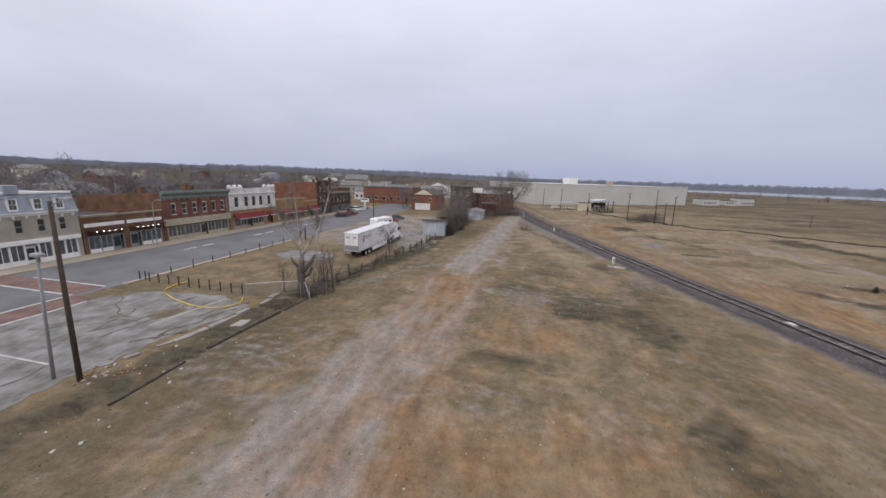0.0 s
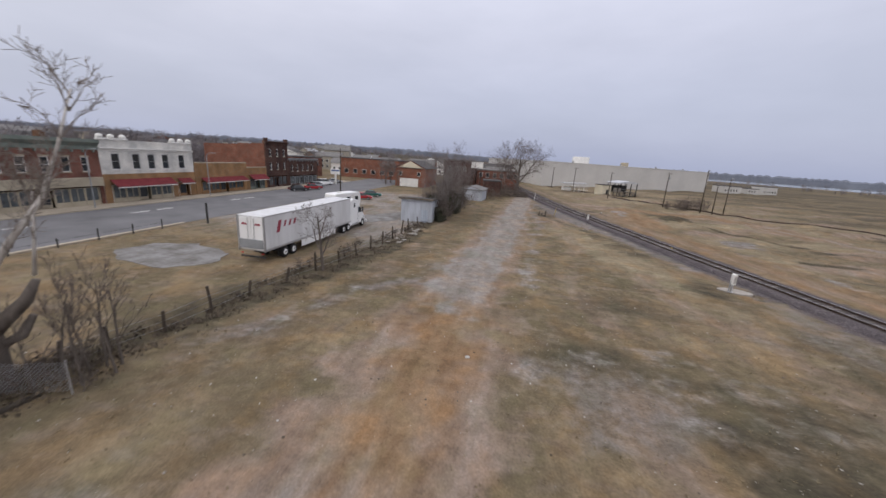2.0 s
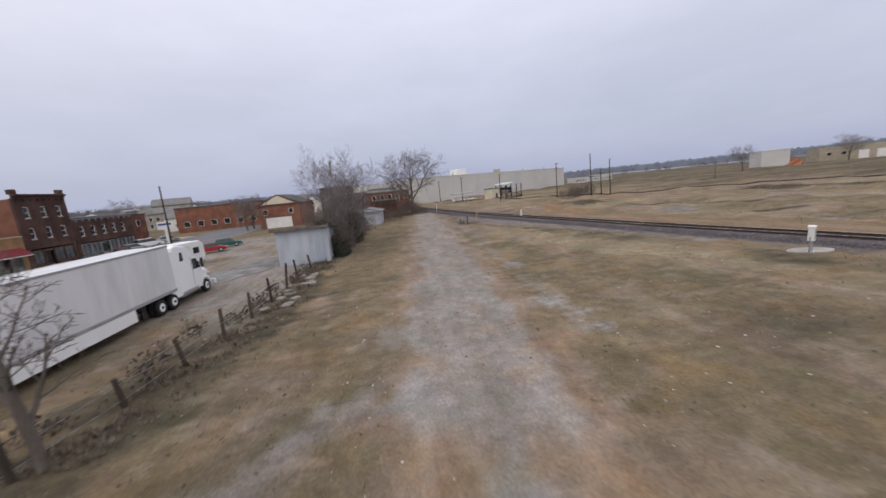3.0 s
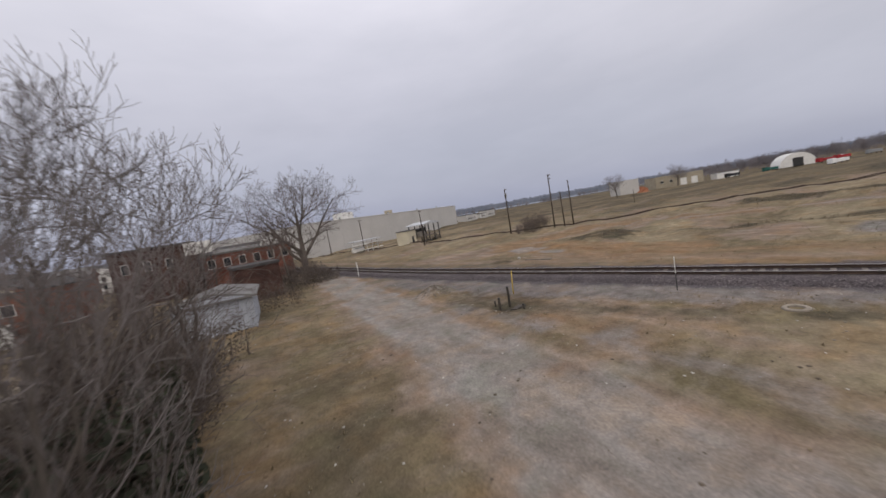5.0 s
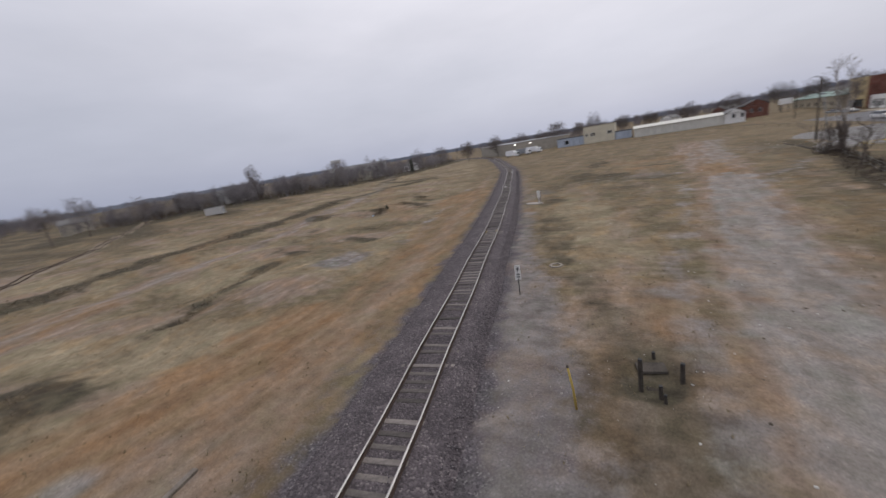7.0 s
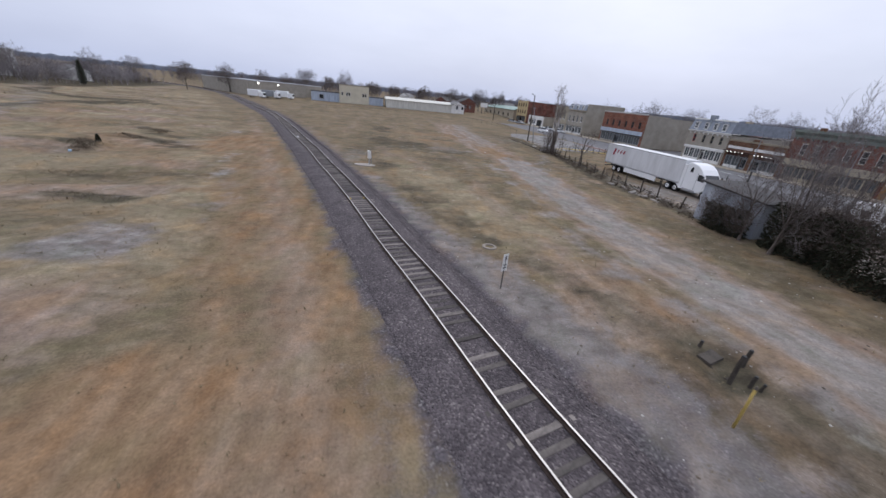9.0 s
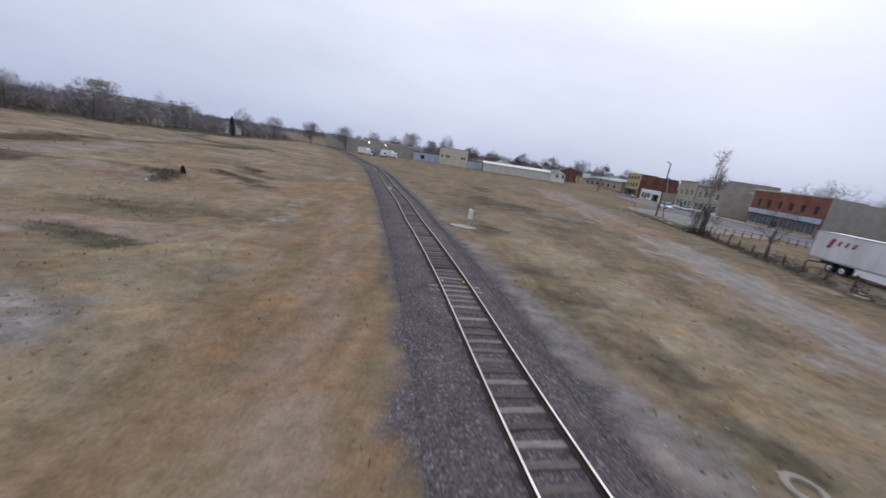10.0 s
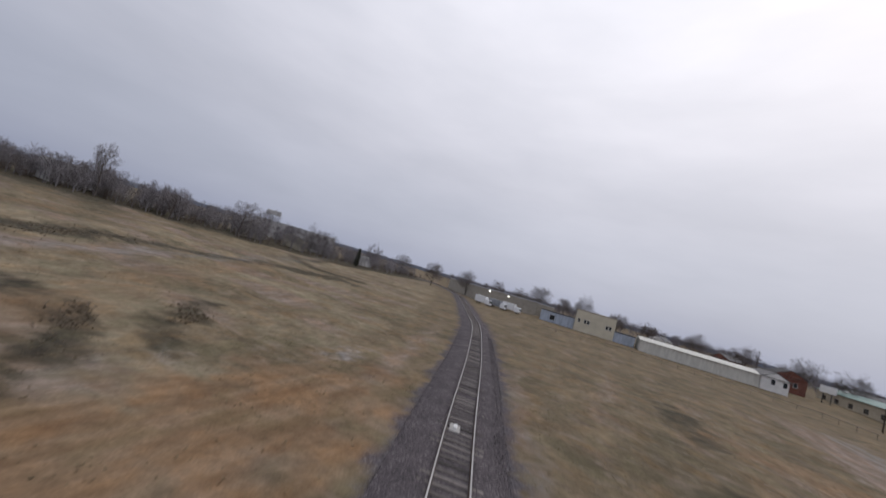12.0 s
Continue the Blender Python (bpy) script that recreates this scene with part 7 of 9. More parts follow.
# chain-link and barrier along the southern lots
f = thing("pipe_fence", "low dark rail fence along the southern lot", "fence")
pts = [(1.5, 44), (0.5, 34), (-3, 22), (-8, 5), (-12, -18), (-6, -48), (10, -54), (38, -58), (60, -48)]
for (ax, ay), (bx, by) in zip(pts[3:-1], pts[4:]):
    n = max(2, int(math.hypot(bx - ax, by - ay) / 4))
    for i in range(n):
        x, y = ax + (bx - ax) * i / n, ay + (by - ay) * i / n
        z = land_z(x, y)
        part("post", Mesh().tube([(x, y, z - 0.2), (x, y, z + 1.3)], 0.06, 5), M["wood_grey"], f)
    part("rail", Mesh().tube([(ax, ay, land_z(ax, ay) + 1.1), (bx, by, land_z(bx, by) + 1.1)], 0.05, 5), M["wood_grey"], f)

# ---- trees ----
def grow(seed, h, spread, r, splits, trunk=0.3, levels=4, wander=0.16, lift=0.25, sides=(8, 5, 4, 3, 3), thin=0.012, lean=(0, 0), width=0.0, segs=(6, 5, 4, 3, 2), reach0=0.5):
    """A bare tree: a tapered trunk, limbs and twigs. Returns the wood of the first two orders and the twigs."""
    rng = random.Random(seed)
    wood, twigs = Mesh(), Mesh()

    def shoot(p, d, length, rad, level):
        n = segs[min(level, 4)]
        path, radii, q = [p.copy()], [rad], p.copy()
        end = max(thin, rad * (0.3 if level == 0 else 0.25))
        d = d.copy()
        for i in range(n):
            d += Vector((rng.uniform(-1, 1), rng.uniform(-1, 1), rng.uniform(-0.6, 1))) * wander * (0.5 if level == 0 else 1.0)
            d.z += lift * (0.15 if level else 0.3)
            d.normalize()
            q = q + d * (length / n)
            path.append(q.copy())
            radii.append(rad + (end - rad) * (i + 1) / n)
        (wood if level < 2 else twigs).tube(path, radii, sides[min(level, 4)], cap=False)
        if level >= levels:
            return
        count = splits[min(level, len(splits) - 1)]
        for k in range(count):
            t = (trunk if level == 0 else 0.25) + (1 - (trunk if level == 0 else 0.25)) * (k + rng.random()) / count
            i = min(int(t * n), n - 1)
            o = path[i].lerp(path[i + 1], t * n - i)
            rr = radii[i] + (radii[i + 1] - radii[i]) * (t * n - i)
            a = k * 2.4 + rng.uniform(-0.5, 0.5)
            axis = (path[i + 1] - path[i]).normalized()
            u = axis.orthogonal().normalized()
            out = (u * math.cos(a) + axis.cross(u) * math.sin(a)) * spread + axis * rng.uniform(0.5, 0.95)
            out.normalize()
            shoot(o, out, length * rng.uniform(0.8, 1.2) * (reach0 if level == 0 else 0.54) * (1.15 - 0.45 * t), max(thin, rr * rng.uniform(0.42, 0.66)), level + 1)

    shoot(Vector((0, 0, -0.2)), Vector((lean[0], lean[1], 1)).normalized(), h * 0.72, r, 0)
    # scale to the wanted height and breadth
    top = max(p[2] for m_ in (wood, twigs) for p in m_.v)
    reach = sorted(math.hypot(p[0], p[1]) for p in twigs.v)[int(len(twigs.v) * 0.97)]
    kz = min(max(h / top, 0.6), 1.5)
    kx = min(max(width / 2 / reach, 0.5), 2.0) if width else kz
    for m_ in (wood, twigs):
        m_.v = [(x * (kx if z > 0.6 else 1), y * (kx if z > 0.6 else 1), z * kz) for x, y, z in m_.v]
    return wood, twigs


def tree(at, seed, h, label, name="bare_tree", bark="bark", twig="twig", turn=0.0, **kw):
    wood, twigs = grow(seed, h, **kw)
    t = thing(name, label, "tree", at, turn)
    part("trunk", wood, M[bark], t, smooth=True)
    part("crown", twigs, M[twig], t, "fine leafless twigs")
    return t


tree((20.0, 151.6, land_z(20, 151.6)), 5, 17.6, "large spreading leafless tree beside the track", spread=0.85, r=0.62, splits=(13, 8, 6, 5), trunk=0.14, levels=4, thin=0.018, width=19, wander=0.2, lift=0.22, reach0=0.8)


def pollard(at, seed, label):
    """An old lopped trunk, leaning stubs, three pale limbs and sprays of twigs at their ends."""
    rng = random.Random(seed)
    t = thing("bare_tree", label, "tree", at)
    low = Mesh().tube([(0, 0, -0.3), (0.05, 0, 0.5), (0.1, 0.05, 1.6), (-0.05, 0.1, 2.7), (0.15, 0.15, 3.6), (0.2, 0.2, 4.3)], [0.62, 0.46, 0.40, 0.40, 0.36, 0.2], 10)
    low.tube([(0.05, 0.1, 2.3), (0.55, 0.5, 3.0), (0.95, 0.9, 3.6), (1.25, 1.15, 4.4)], [0.3, 0.26, 0.22, 0.13], 8)
    low.tube([(0.1, 0.05, 1.7), (0.6, 0.7, 2.1), (0.95, 1.0, 2.9)], [0.26, 0.2, 0.12], 8)
    low.tube([(-0.05, 0.1, 3.0), (-0.5, -0.3, 3.6), (-0.7, -0.45, 4.3)], [0.22, 0.17, 0.1], 8)
    part("trunk", low, M["bark"], t, "thick dark lopped trunk", smooth=True)
    twigs = Mesh()
    rise = lambda z: z if z < 3.6 else 3.6 + 1.42 * (z - 3.6)  # noqa: E731
    for pts, rad in (([(0.15, 0.15, 3.5), (0.1, 0.1, 5.0), (-0.05, 0.0, 6.4), (0.05, -0.1, 7.6), (-0.1, -0.2, 8.9)], 0.2),
                     ([(0.2, 0.2, 4.1), (0.9, 0.8, 5.2), (1.7, 1.6, 6.4), (2.1, 2.2, 7.8), (2.5, 2.7, 9.3)], 0.19),
                     ([(0.1, 0.1, 4.6), (-0.6, -0.5, 5.8), (-1.1, -1.1, 6.6), (-1.3, -1.5, 7.6)], 0.13),
                     ([(1.25, 1.15, 4.3), (1.6, 1.2, 5.4), (1.5, 1.5, 6.6)], 0.1)):
        pts = [(x_, y_, rise(z_)) for x_, y_, z_ in pts]
        part("limb", Mesh().tube(pts, [0.78 * rad * (1 - 0.8 * i / (len(pts) - 1)) for i in range(len(pts))], 7), M["bark_pale"], t, "pale peeling limb", smooth=True)
        for (x0, y0, z0), (x1, y1, z1) in zip(pts[1:-1], pts[2:]):
            for _ in range(6):
                f = rng.random()
                w, g = grow(rng.randrange(9999), rng.uniform(1.2, 2.4), 0.8, 0.03, (5, 4), 0.15, 2, 0.25, 0.3, (4, 3, 3, 3, 3), 0.008, (rng.uniform(-1, 1), rng.uniform(-1, 1)))
                for m_ in (w, g):
                    twigs.add([(vx_ + x0 + (x1 - x0) * f, vy_ + y0 + (y1 - y0) * f, vz_ + z0 + (z1 - z0) * f) for vx_, vy_, vz_ in m_.v], m_.f)
    part("crown", twigs, M["twig_pale"], t, "fine pale leafless twigs")
    return t


pollard((0.0, 45.0, -0.1), 8, "old lopped sycamore with dark trunk and pale upper limbs")
rng = random.Random(77)
for k, (x, y, h) in enumerate(((1.4, 45.2, 5.2), (1.9, 45.9, 5.8), (2.3, 46.6, 4.9), (2.0, 47.4, 5.6), (2.7, 46.0, 4.2), (1.2, 46.6, 5.0), (2.6, 47.6, 4.6), (-1.6, 44.4, 4.0), (-2.2, 44.9, 3.4), (1.0, 44.2, 3.6), (3.1, 47.0, 5.1))):
    tree((x, y, land_z(x, y)), 330 + k, h, "thin dark upright sapling beside the lopped sycamore", name="sapling", spread=0.45, r=0.065, splits=(5, 4, 3), trunk=0.3, levels=3, thin=0.008, lift=0.5, wander=0.2, lean=(rng.uniform(-0.15, 0.15), rng.uniform(-0.15, 0.15)))
tree((4.1, 62.3, land_z(4.1, 62.3)), 12, 6.0, "small leafless tree by the fence", twig="twig", spread=0.8, r=0.14, splits=(7, 5, 4, 3), trunk=0.3, levels=4, thin=0.008)
tree((15.5, 146.0, 0.2), 21, 11.0, "slim leafless tree in the trackside thicket", spread=0.8, r=0.2, splits=(8, 5, 4), levels=3, thin=0.02)
for k, (x, y, h) in enumerate(((-23.5, 150.0, 8.5), (-26.0, 156.0, 8.0), (-18.0, 146.0, 7.5), (-31, 165, 9.0))):
    tree((x, y, land_z(x, y)), 40 + k, h, "bare young street tree by the far lot", spread=0.8, r=0.16, splits=(7, 5, 4), levels=3, thin=0.02)
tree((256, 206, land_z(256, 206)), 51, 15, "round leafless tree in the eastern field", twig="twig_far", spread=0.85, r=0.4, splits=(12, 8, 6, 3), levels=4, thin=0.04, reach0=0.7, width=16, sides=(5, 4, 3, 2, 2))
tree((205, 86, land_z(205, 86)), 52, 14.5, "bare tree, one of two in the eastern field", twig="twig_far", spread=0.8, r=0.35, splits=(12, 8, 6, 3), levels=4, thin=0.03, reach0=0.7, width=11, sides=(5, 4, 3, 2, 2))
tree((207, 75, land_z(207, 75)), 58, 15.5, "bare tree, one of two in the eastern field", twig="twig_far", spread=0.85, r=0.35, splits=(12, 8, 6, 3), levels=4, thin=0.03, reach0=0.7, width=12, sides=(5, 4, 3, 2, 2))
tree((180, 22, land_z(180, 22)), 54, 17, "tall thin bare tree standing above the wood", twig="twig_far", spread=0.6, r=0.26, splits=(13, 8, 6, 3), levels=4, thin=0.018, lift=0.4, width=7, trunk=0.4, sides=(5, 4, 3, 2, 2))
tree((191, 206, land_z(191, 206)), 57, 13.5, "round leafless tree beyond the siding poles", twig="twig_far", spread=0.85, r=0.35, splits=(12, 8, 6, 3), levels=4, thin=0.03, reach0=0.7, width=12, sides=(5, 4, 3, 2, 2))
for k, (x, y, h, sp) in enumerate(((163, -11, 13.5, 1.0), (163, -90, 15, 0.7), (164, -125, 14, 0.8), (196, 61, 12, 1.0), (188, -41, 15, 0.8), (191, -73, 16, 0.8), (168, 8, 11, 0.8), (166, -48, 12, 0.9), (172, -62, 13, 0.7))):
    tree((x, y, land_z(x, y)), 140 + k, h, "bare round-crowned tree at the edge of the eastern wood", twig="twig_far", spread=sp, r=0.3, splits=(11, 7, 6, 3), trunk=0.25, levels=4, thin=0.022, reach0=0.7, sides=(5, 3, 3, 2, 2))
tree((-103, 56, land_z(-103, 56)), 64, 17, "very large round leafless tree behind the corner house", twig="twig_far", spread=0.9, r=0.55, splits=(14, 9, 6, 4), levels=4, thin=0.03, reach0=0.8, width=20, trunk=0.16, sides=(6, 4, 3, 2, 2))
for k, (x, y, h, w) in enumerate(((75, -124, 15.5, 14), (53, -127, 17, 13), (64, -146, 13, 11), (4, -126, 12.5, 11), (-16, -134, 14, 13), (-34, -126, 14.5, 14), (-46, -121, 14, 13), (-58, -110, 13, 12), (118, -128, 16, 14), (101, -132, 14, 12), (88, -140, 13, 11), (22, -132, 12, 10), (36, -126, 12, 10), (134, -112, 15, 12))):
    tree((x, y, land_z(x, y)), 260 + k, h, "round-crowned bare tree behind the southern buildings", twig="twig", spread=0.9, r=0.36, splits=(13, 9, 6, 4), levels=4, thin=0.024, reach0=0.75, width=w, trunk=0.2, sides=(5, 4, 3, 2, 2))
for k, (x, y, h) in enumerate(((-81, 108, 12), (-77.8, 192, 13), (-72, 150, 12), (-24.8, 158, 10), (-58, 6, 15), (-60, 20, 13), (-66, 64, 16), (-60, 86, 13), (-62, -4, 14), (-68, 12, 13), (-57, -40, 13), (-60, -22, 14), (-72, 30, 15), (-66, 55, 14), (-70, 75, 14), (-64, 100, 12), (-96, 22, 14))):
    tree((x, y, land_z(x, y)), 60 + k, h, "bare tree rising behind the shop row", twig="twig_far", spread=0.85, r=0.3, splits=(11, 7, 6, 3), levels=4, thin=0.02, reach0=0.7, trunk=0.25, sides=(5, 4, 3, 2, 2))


def thicket(at, seed, stems, rx, ry, h, label, twig="twig", leaves=0, splits=(6, 5, 3), thin=0.008, name="thicket", green=0):
    """Many stems from one patch of ground, and dead leaves low down."""
    rng = random.Random(seed)
    t = thing(name, label, "shrub", at)
    wood, twigs = Mesh(), Mesh()
    for k in range(stems):
        a, q = rng.uniform(0, 6.28), math.sqrt(rng.random())
        x, y = rx * q * math.cos(a), ry * q * math.sin(a)
        w, g = grow(seed * 100 + k, h * rng.uniform(0.6, 1.1) * (1 - 0.3 * q), 0.8, rng.uniform(0.014, 0.042), splits, 0.15, 3, 0.22, 0.2, (4, 3, 3, 3, 3), thin, (rng.uniform(-0.2, 0.2), rng.uniform(-0.2, 0.2)))
        for src, dst in ((w, wood), (g, twigs)):
            n = len(dst.v)
            dst.v += [(vx_ + x, vy_ + y, vz_) for vx_, vy_, vz_ in src.v]
            dst.f += [tuple(i + n for i in fc) for fc in src.f]
    tagged(part("stem", wood, M["bark_dark"] if green else M["bark"], t), kind="stuff")
    tagged(part("twig", twigs, M[twig], t), kind="stuff")
    if leaves:
        m = Mesh()
        for k in range(leaves):
            a, q = rng.uniform(0, 6.28), math.sqrt(rng.random())
            p = Vector((rx * 1.1 * q * math.cos(a), ry * 1.1 * q * math.sin(a), rng.random() ** 1.5 * h * 0.48))
            u = Vector((rng.uniform(-1, 1), rng.uniform(-1, 1), rng.uniform(-1, 1))).normalized() * rng.uniform(0.04, 0.12)
            w = u.orthogonal().normalized() * u.length * 0.6
            m.add([p - u, p + w, p + u, p - w], [(0, 1, 2, 3)])
        tagged(part("dead_leaves", m, M["bramble"], t, "brown withered leaves and bramble"), kind="stuff")
    if green:
        m = Mesh()
        for k in range(green):
            a, q = rng.uniform(0, 6.28), rng.random() ** 0.4
            p = Vector((rx * 1.25 * q * math.cos(a), ry * 1.25 * q * math.sin(a), rng.random() ** 1.2 * h * 0.45))
            u = Vector((rng.uniform(-1, 1), rng.uniform(-1, 1), rng.uniform(-0.5, 1))).normalized() * rng.uniform(0.08, 0.19)
            w = u.orthogonal().normalized() * u.length * 0.5
            m.add([p - u, p + w, p + u, p - w], [(0, 1, 2, 3)])
        tagged(part("evergreen_leaves", m, M["leaf"], t, "dark green leaves low in the thicket"), kind="stuff")
    return t


for k, (x, y, n, rx, ry, h, lv) in enumerate(((7.9, 92.4, 9, 0.7, 1.8, 5.0, 2600), (6.4, 98.0, 17, 1.7, 2.4, 8.0, 9500), (7.4, 103.0, 15, 1.7, 2.6, 8.6, 8000), (7.6, 109.0, 12, 1.9, 3.0, 7.0, 2600), (8.8, 116.0, 10, 2.0, 3.4, 5.0, 900))):
    thicket((x, y, land_z(x, y) - 0.05), 70 + k, n, rx, ry, h, "tall dense leafless thicket with withered undergrowth beside the shed", leaves=lv // 2 if k < 3 else lv, green=(2600, 8000, 5000, 0, 0)[k], thin=0.0055, splits=(9, 8, 5) if k < 4 else (6, 5, 3))
for k, (x, y, h, w) in enumerate(((6.4, 99.0, 13.0, 8.0), (7.4, 104.5, 14.0, 9.5), (8.8, 109.5, 12.0, 8.5), (6.6, 96.2, 11.0, 6.5), (8.3, 94.6, 8.6, 4.5), (8.7, 97.4, 9.8, 5.0))):
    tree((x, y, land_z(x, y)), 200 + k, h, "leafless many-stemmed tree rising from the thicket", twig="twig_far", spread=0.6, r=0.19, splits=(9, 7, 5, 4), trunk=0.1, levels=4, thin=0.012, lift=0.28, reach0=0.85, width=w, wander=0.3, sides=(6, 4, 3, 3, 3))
thicket((1.6, 46.0, -0.1), 80, 14, 1.6, 2.2, 1.8, "low dead brush round the old sycamore", leaves=500, splits=(5, 4, 3))
thicket((16.5, 143.5, 0.0), 81, 16, 4.0, 4.5, 4.6, "scrub and saplings below the big tree", leaves=1800, splits=(5, 4, 3))
thicket((14.0, 134.0, 0.0), 82, 12, 2.6, 5.0, 3.4, "low scrub along the lot edge", leaves=1500, splits=(5, 4, 3))
thicket((65.8, 146.8, land_z(65.8, 146.8)), 83, 22, 3.6, 1.8, 3.8, "weedy scrub round the pole feet", leaves=900, splits=(5, 4, 3), thin=0.015)
thicket((70.6, 149.4, land_z(70.6, 149.4)), 84, 26, 3.4, 2.2, 4.6, "brown scrub and saplings beside the siding poles", leaves=1500, splits=(5, 4, 3), thin=0.012)
rng = random.Random(31)
for k in range(22):
    y = 47 + k * 2.15 + rng.uniform(-0.7, 0.7)
    x = 0.9 + (y - 47) * 0.125 + rng.uniform(-0.9, 0.7)
    thicket((x, y, land_z(x, y) - 0.05), 90 + k, 4, 0.5, 1.0, rng.uniform(0.6, 1.5), "low tangle of dead weeds at the fence", leaves=90, splits=(5, 4, 2), name="weeds", thin=0.005)
thicket((18.6, 146.6, 0.0), 112, 26, 3.4, 2.6, 5.0, "saplings and scrub round the big tree's foot", leaves=1600, splits=(5, 4, 3), thin=0.012)
thicket((21.6, 146.0, 0.0), 113, 16, 2.2, 2.4, 2.8, "low scrub beside the track", leaves=900, splits=(5, 4, 3), thin=0.012)


# ---- far woods, houses and distance ----
def gather(protos, places):
    """One mesh of many turned and scaled copies of prototype arrays."""
    vs, fs, k = [], [], 0
    for (pv, pf), x, y, z, s, a in places:
        c, n = math.cos(a), math.sin(a)
        vs.append(np.stack([x + s * (pv[:, 0] * c - pv[:, 1] * n), y + s * (pv[:, 0] * n + pv[:, 1] * c), z + s * pv[:, 2]], 1))
        fs.append(pf + k)
        k += len(pv)
    v, f = np.concatenate(vs), np.concatenate(fs)
    me = bpy.data.meshes.new("woods")
    me.vertices.add(len(v))
    me.vertices.foreach_set("co", v.ravel().astype(np.float32))
    me.loops.add(f.size)
    me.loops.foreach_set("vertex_index", f.ravel().astype(np.int32))
    me.polygons.add(len(f))
    me.polygons.foreach_set("loop_start", (np.arange(len(f)) * 4).astype(np.int32))
    me.update(calc_edges=True)
    return me


protos = []
for k in range(7):
    w, g = grow(300 + k, 1.0, 0.65 + 0.15 * (k % 3), 0.022, (8, 6, 4), 0.3 + 0.07 * (k % 2), 3, 0.16, 0.45, (3, 3, 2, 2, 2), 0.003, segs=(4, 3, 2, 1, 1), width=0.6 + 0.1 * (k % 3))
    vv = np.array(w.v + g.v)
    ff = np.array([fc for fc in w.f if len(fc) == 4] + [tuple(i + len(w.v) for i in fc) for fc in g.f if len(fc) == 4])
    protos.append((vv, ff))


def woods(name, seed, count, area, h0, h1, label, mat, keep=None):
    rng = random.Random(seed)
    places = []
    while len(places) < count:
        x, y = area(rng)
        if keep and not keep(x, y):
            continue
        places.append((rng.choice(protos), x, y, 0.0, rng.uniform(h0, h1), rng.uniform(0, 6.28)))
    zs = land(np.array([p[1] for p in places]), np.array([p[2] for p in places]))
    me = gather(protos, [(p, x, y, z - 0.3, s, a) for (p, x, y, _, s, a), z in zip(places, zs)])
    me.materials.append(mat)
    ob = new(name, me)
    return tagged(ob, label, "woods", kind="stuff")


# twigs of the outlying woods, paled and greyed to carry distance haze
hazed_twig = material("distant_haze_greyed_twigs", (0.225, 0.205, 0.214), (0.118, 0.107, 0.112), 14.0, fine=0.3, bump=0)
woods("hill_woods", 1, 950, lambda r: (-112 - 310 * r.random(), r.uniform(-140, 420)), 3.5, 9.5, "leafless grey-brown trees covering the town hill", hazed_twig)
woods("northern_woods", 2, 420, lambda r: (r.uniform(-220, 30), r.uniform(265, 520)), 5, 9, "leafless trees behind the northern houses", hazed_twig)


def east_belt(r):
    t, w = r.random(), r.uniform(-16, 22)
    pts = [(236, 62), (206, 40), (188, 18), (174, -15), (168, -75), (180, -150), (230, -200)]
    i = min(int(t * 6), 5)
    u = t * 6 - i
    return pts[i][0] + (pts[i + 1][0] - pts[i][0]) * u + w, pts[i][1] + (pts[i + 1][1] - pts[i][1]) * u + 0.4 * w


# the eastern wood's twigs are lightened in colour for the haze before them
hazed_east_twig = material("haze_greyed_wood_twigs", (0.27, 0.248, 0.252), (0.155, 0.14, 0.142), 14.0, fine=0.3, bump=0)
brush_mat = material("brown_wood_edge_brush", (0.165, 0.132, 0.105), (0.085, 0.068, 0.055), 5.0, fine=1.5, bump=0)
woods("eastern_woods", 3, 470, east_belt, 4.0, 10.5, "leafless wood of uneven height along the eastern field edge", hazed_east_twig, lambda x, y: lumps(np.array([x]), np.array([y]), 15, 91)[0] > -0.4)
woods("eastern_woods", 9, 60, lambda r: (r.uniform(176, 198), r.uniform(-80, 30)), 7.0, 11.0, "taller bare trees before the pale block", hazed_east_twig)
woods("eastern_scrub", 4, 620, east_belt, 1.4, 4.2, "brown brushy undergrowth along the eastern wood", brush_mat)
woods("southern_woods", 5, 520, lambda r: (r.uniform(-260, 260), r.uniform(-420, -185)), 7, 12, "leafless trees behind the southern buildings", hazed_twig, lambda x, y: near_line(np.array([x]), np.array([y]), TRACK[::8])[0][0] > 14)
woods("field_edge_woods", 7, 460, lambda r: (r.uniform(375, 520) + r.random() * 120, r.uniform(20, 330)), 8, 15, "far leafless trees behind the storage shelter", hazed_twig)
woods("river_bank_woods", 8, 260, lambda r: (r.uniform(190, 900), r.uniform(430, 520)), 4, 9, "thin line of bare trees along the river bank", hazed_twig)
woods("street_woods", 10, 95, lambda r: (r.uniform(-80, -58), r.uniform(38, 130)), 8, 13, "bare yard trees rising behind the shop row", hazed_twig, lambda x, y: not (-75 < x and 20 < y < 42))
woods("street_woods", 6, 120, lambda r: (r.uniform(-130, -62), r.uniform(-240, 20)), 5, 10, "leafless back-yard trees behind the southern shops", hazed_twig)


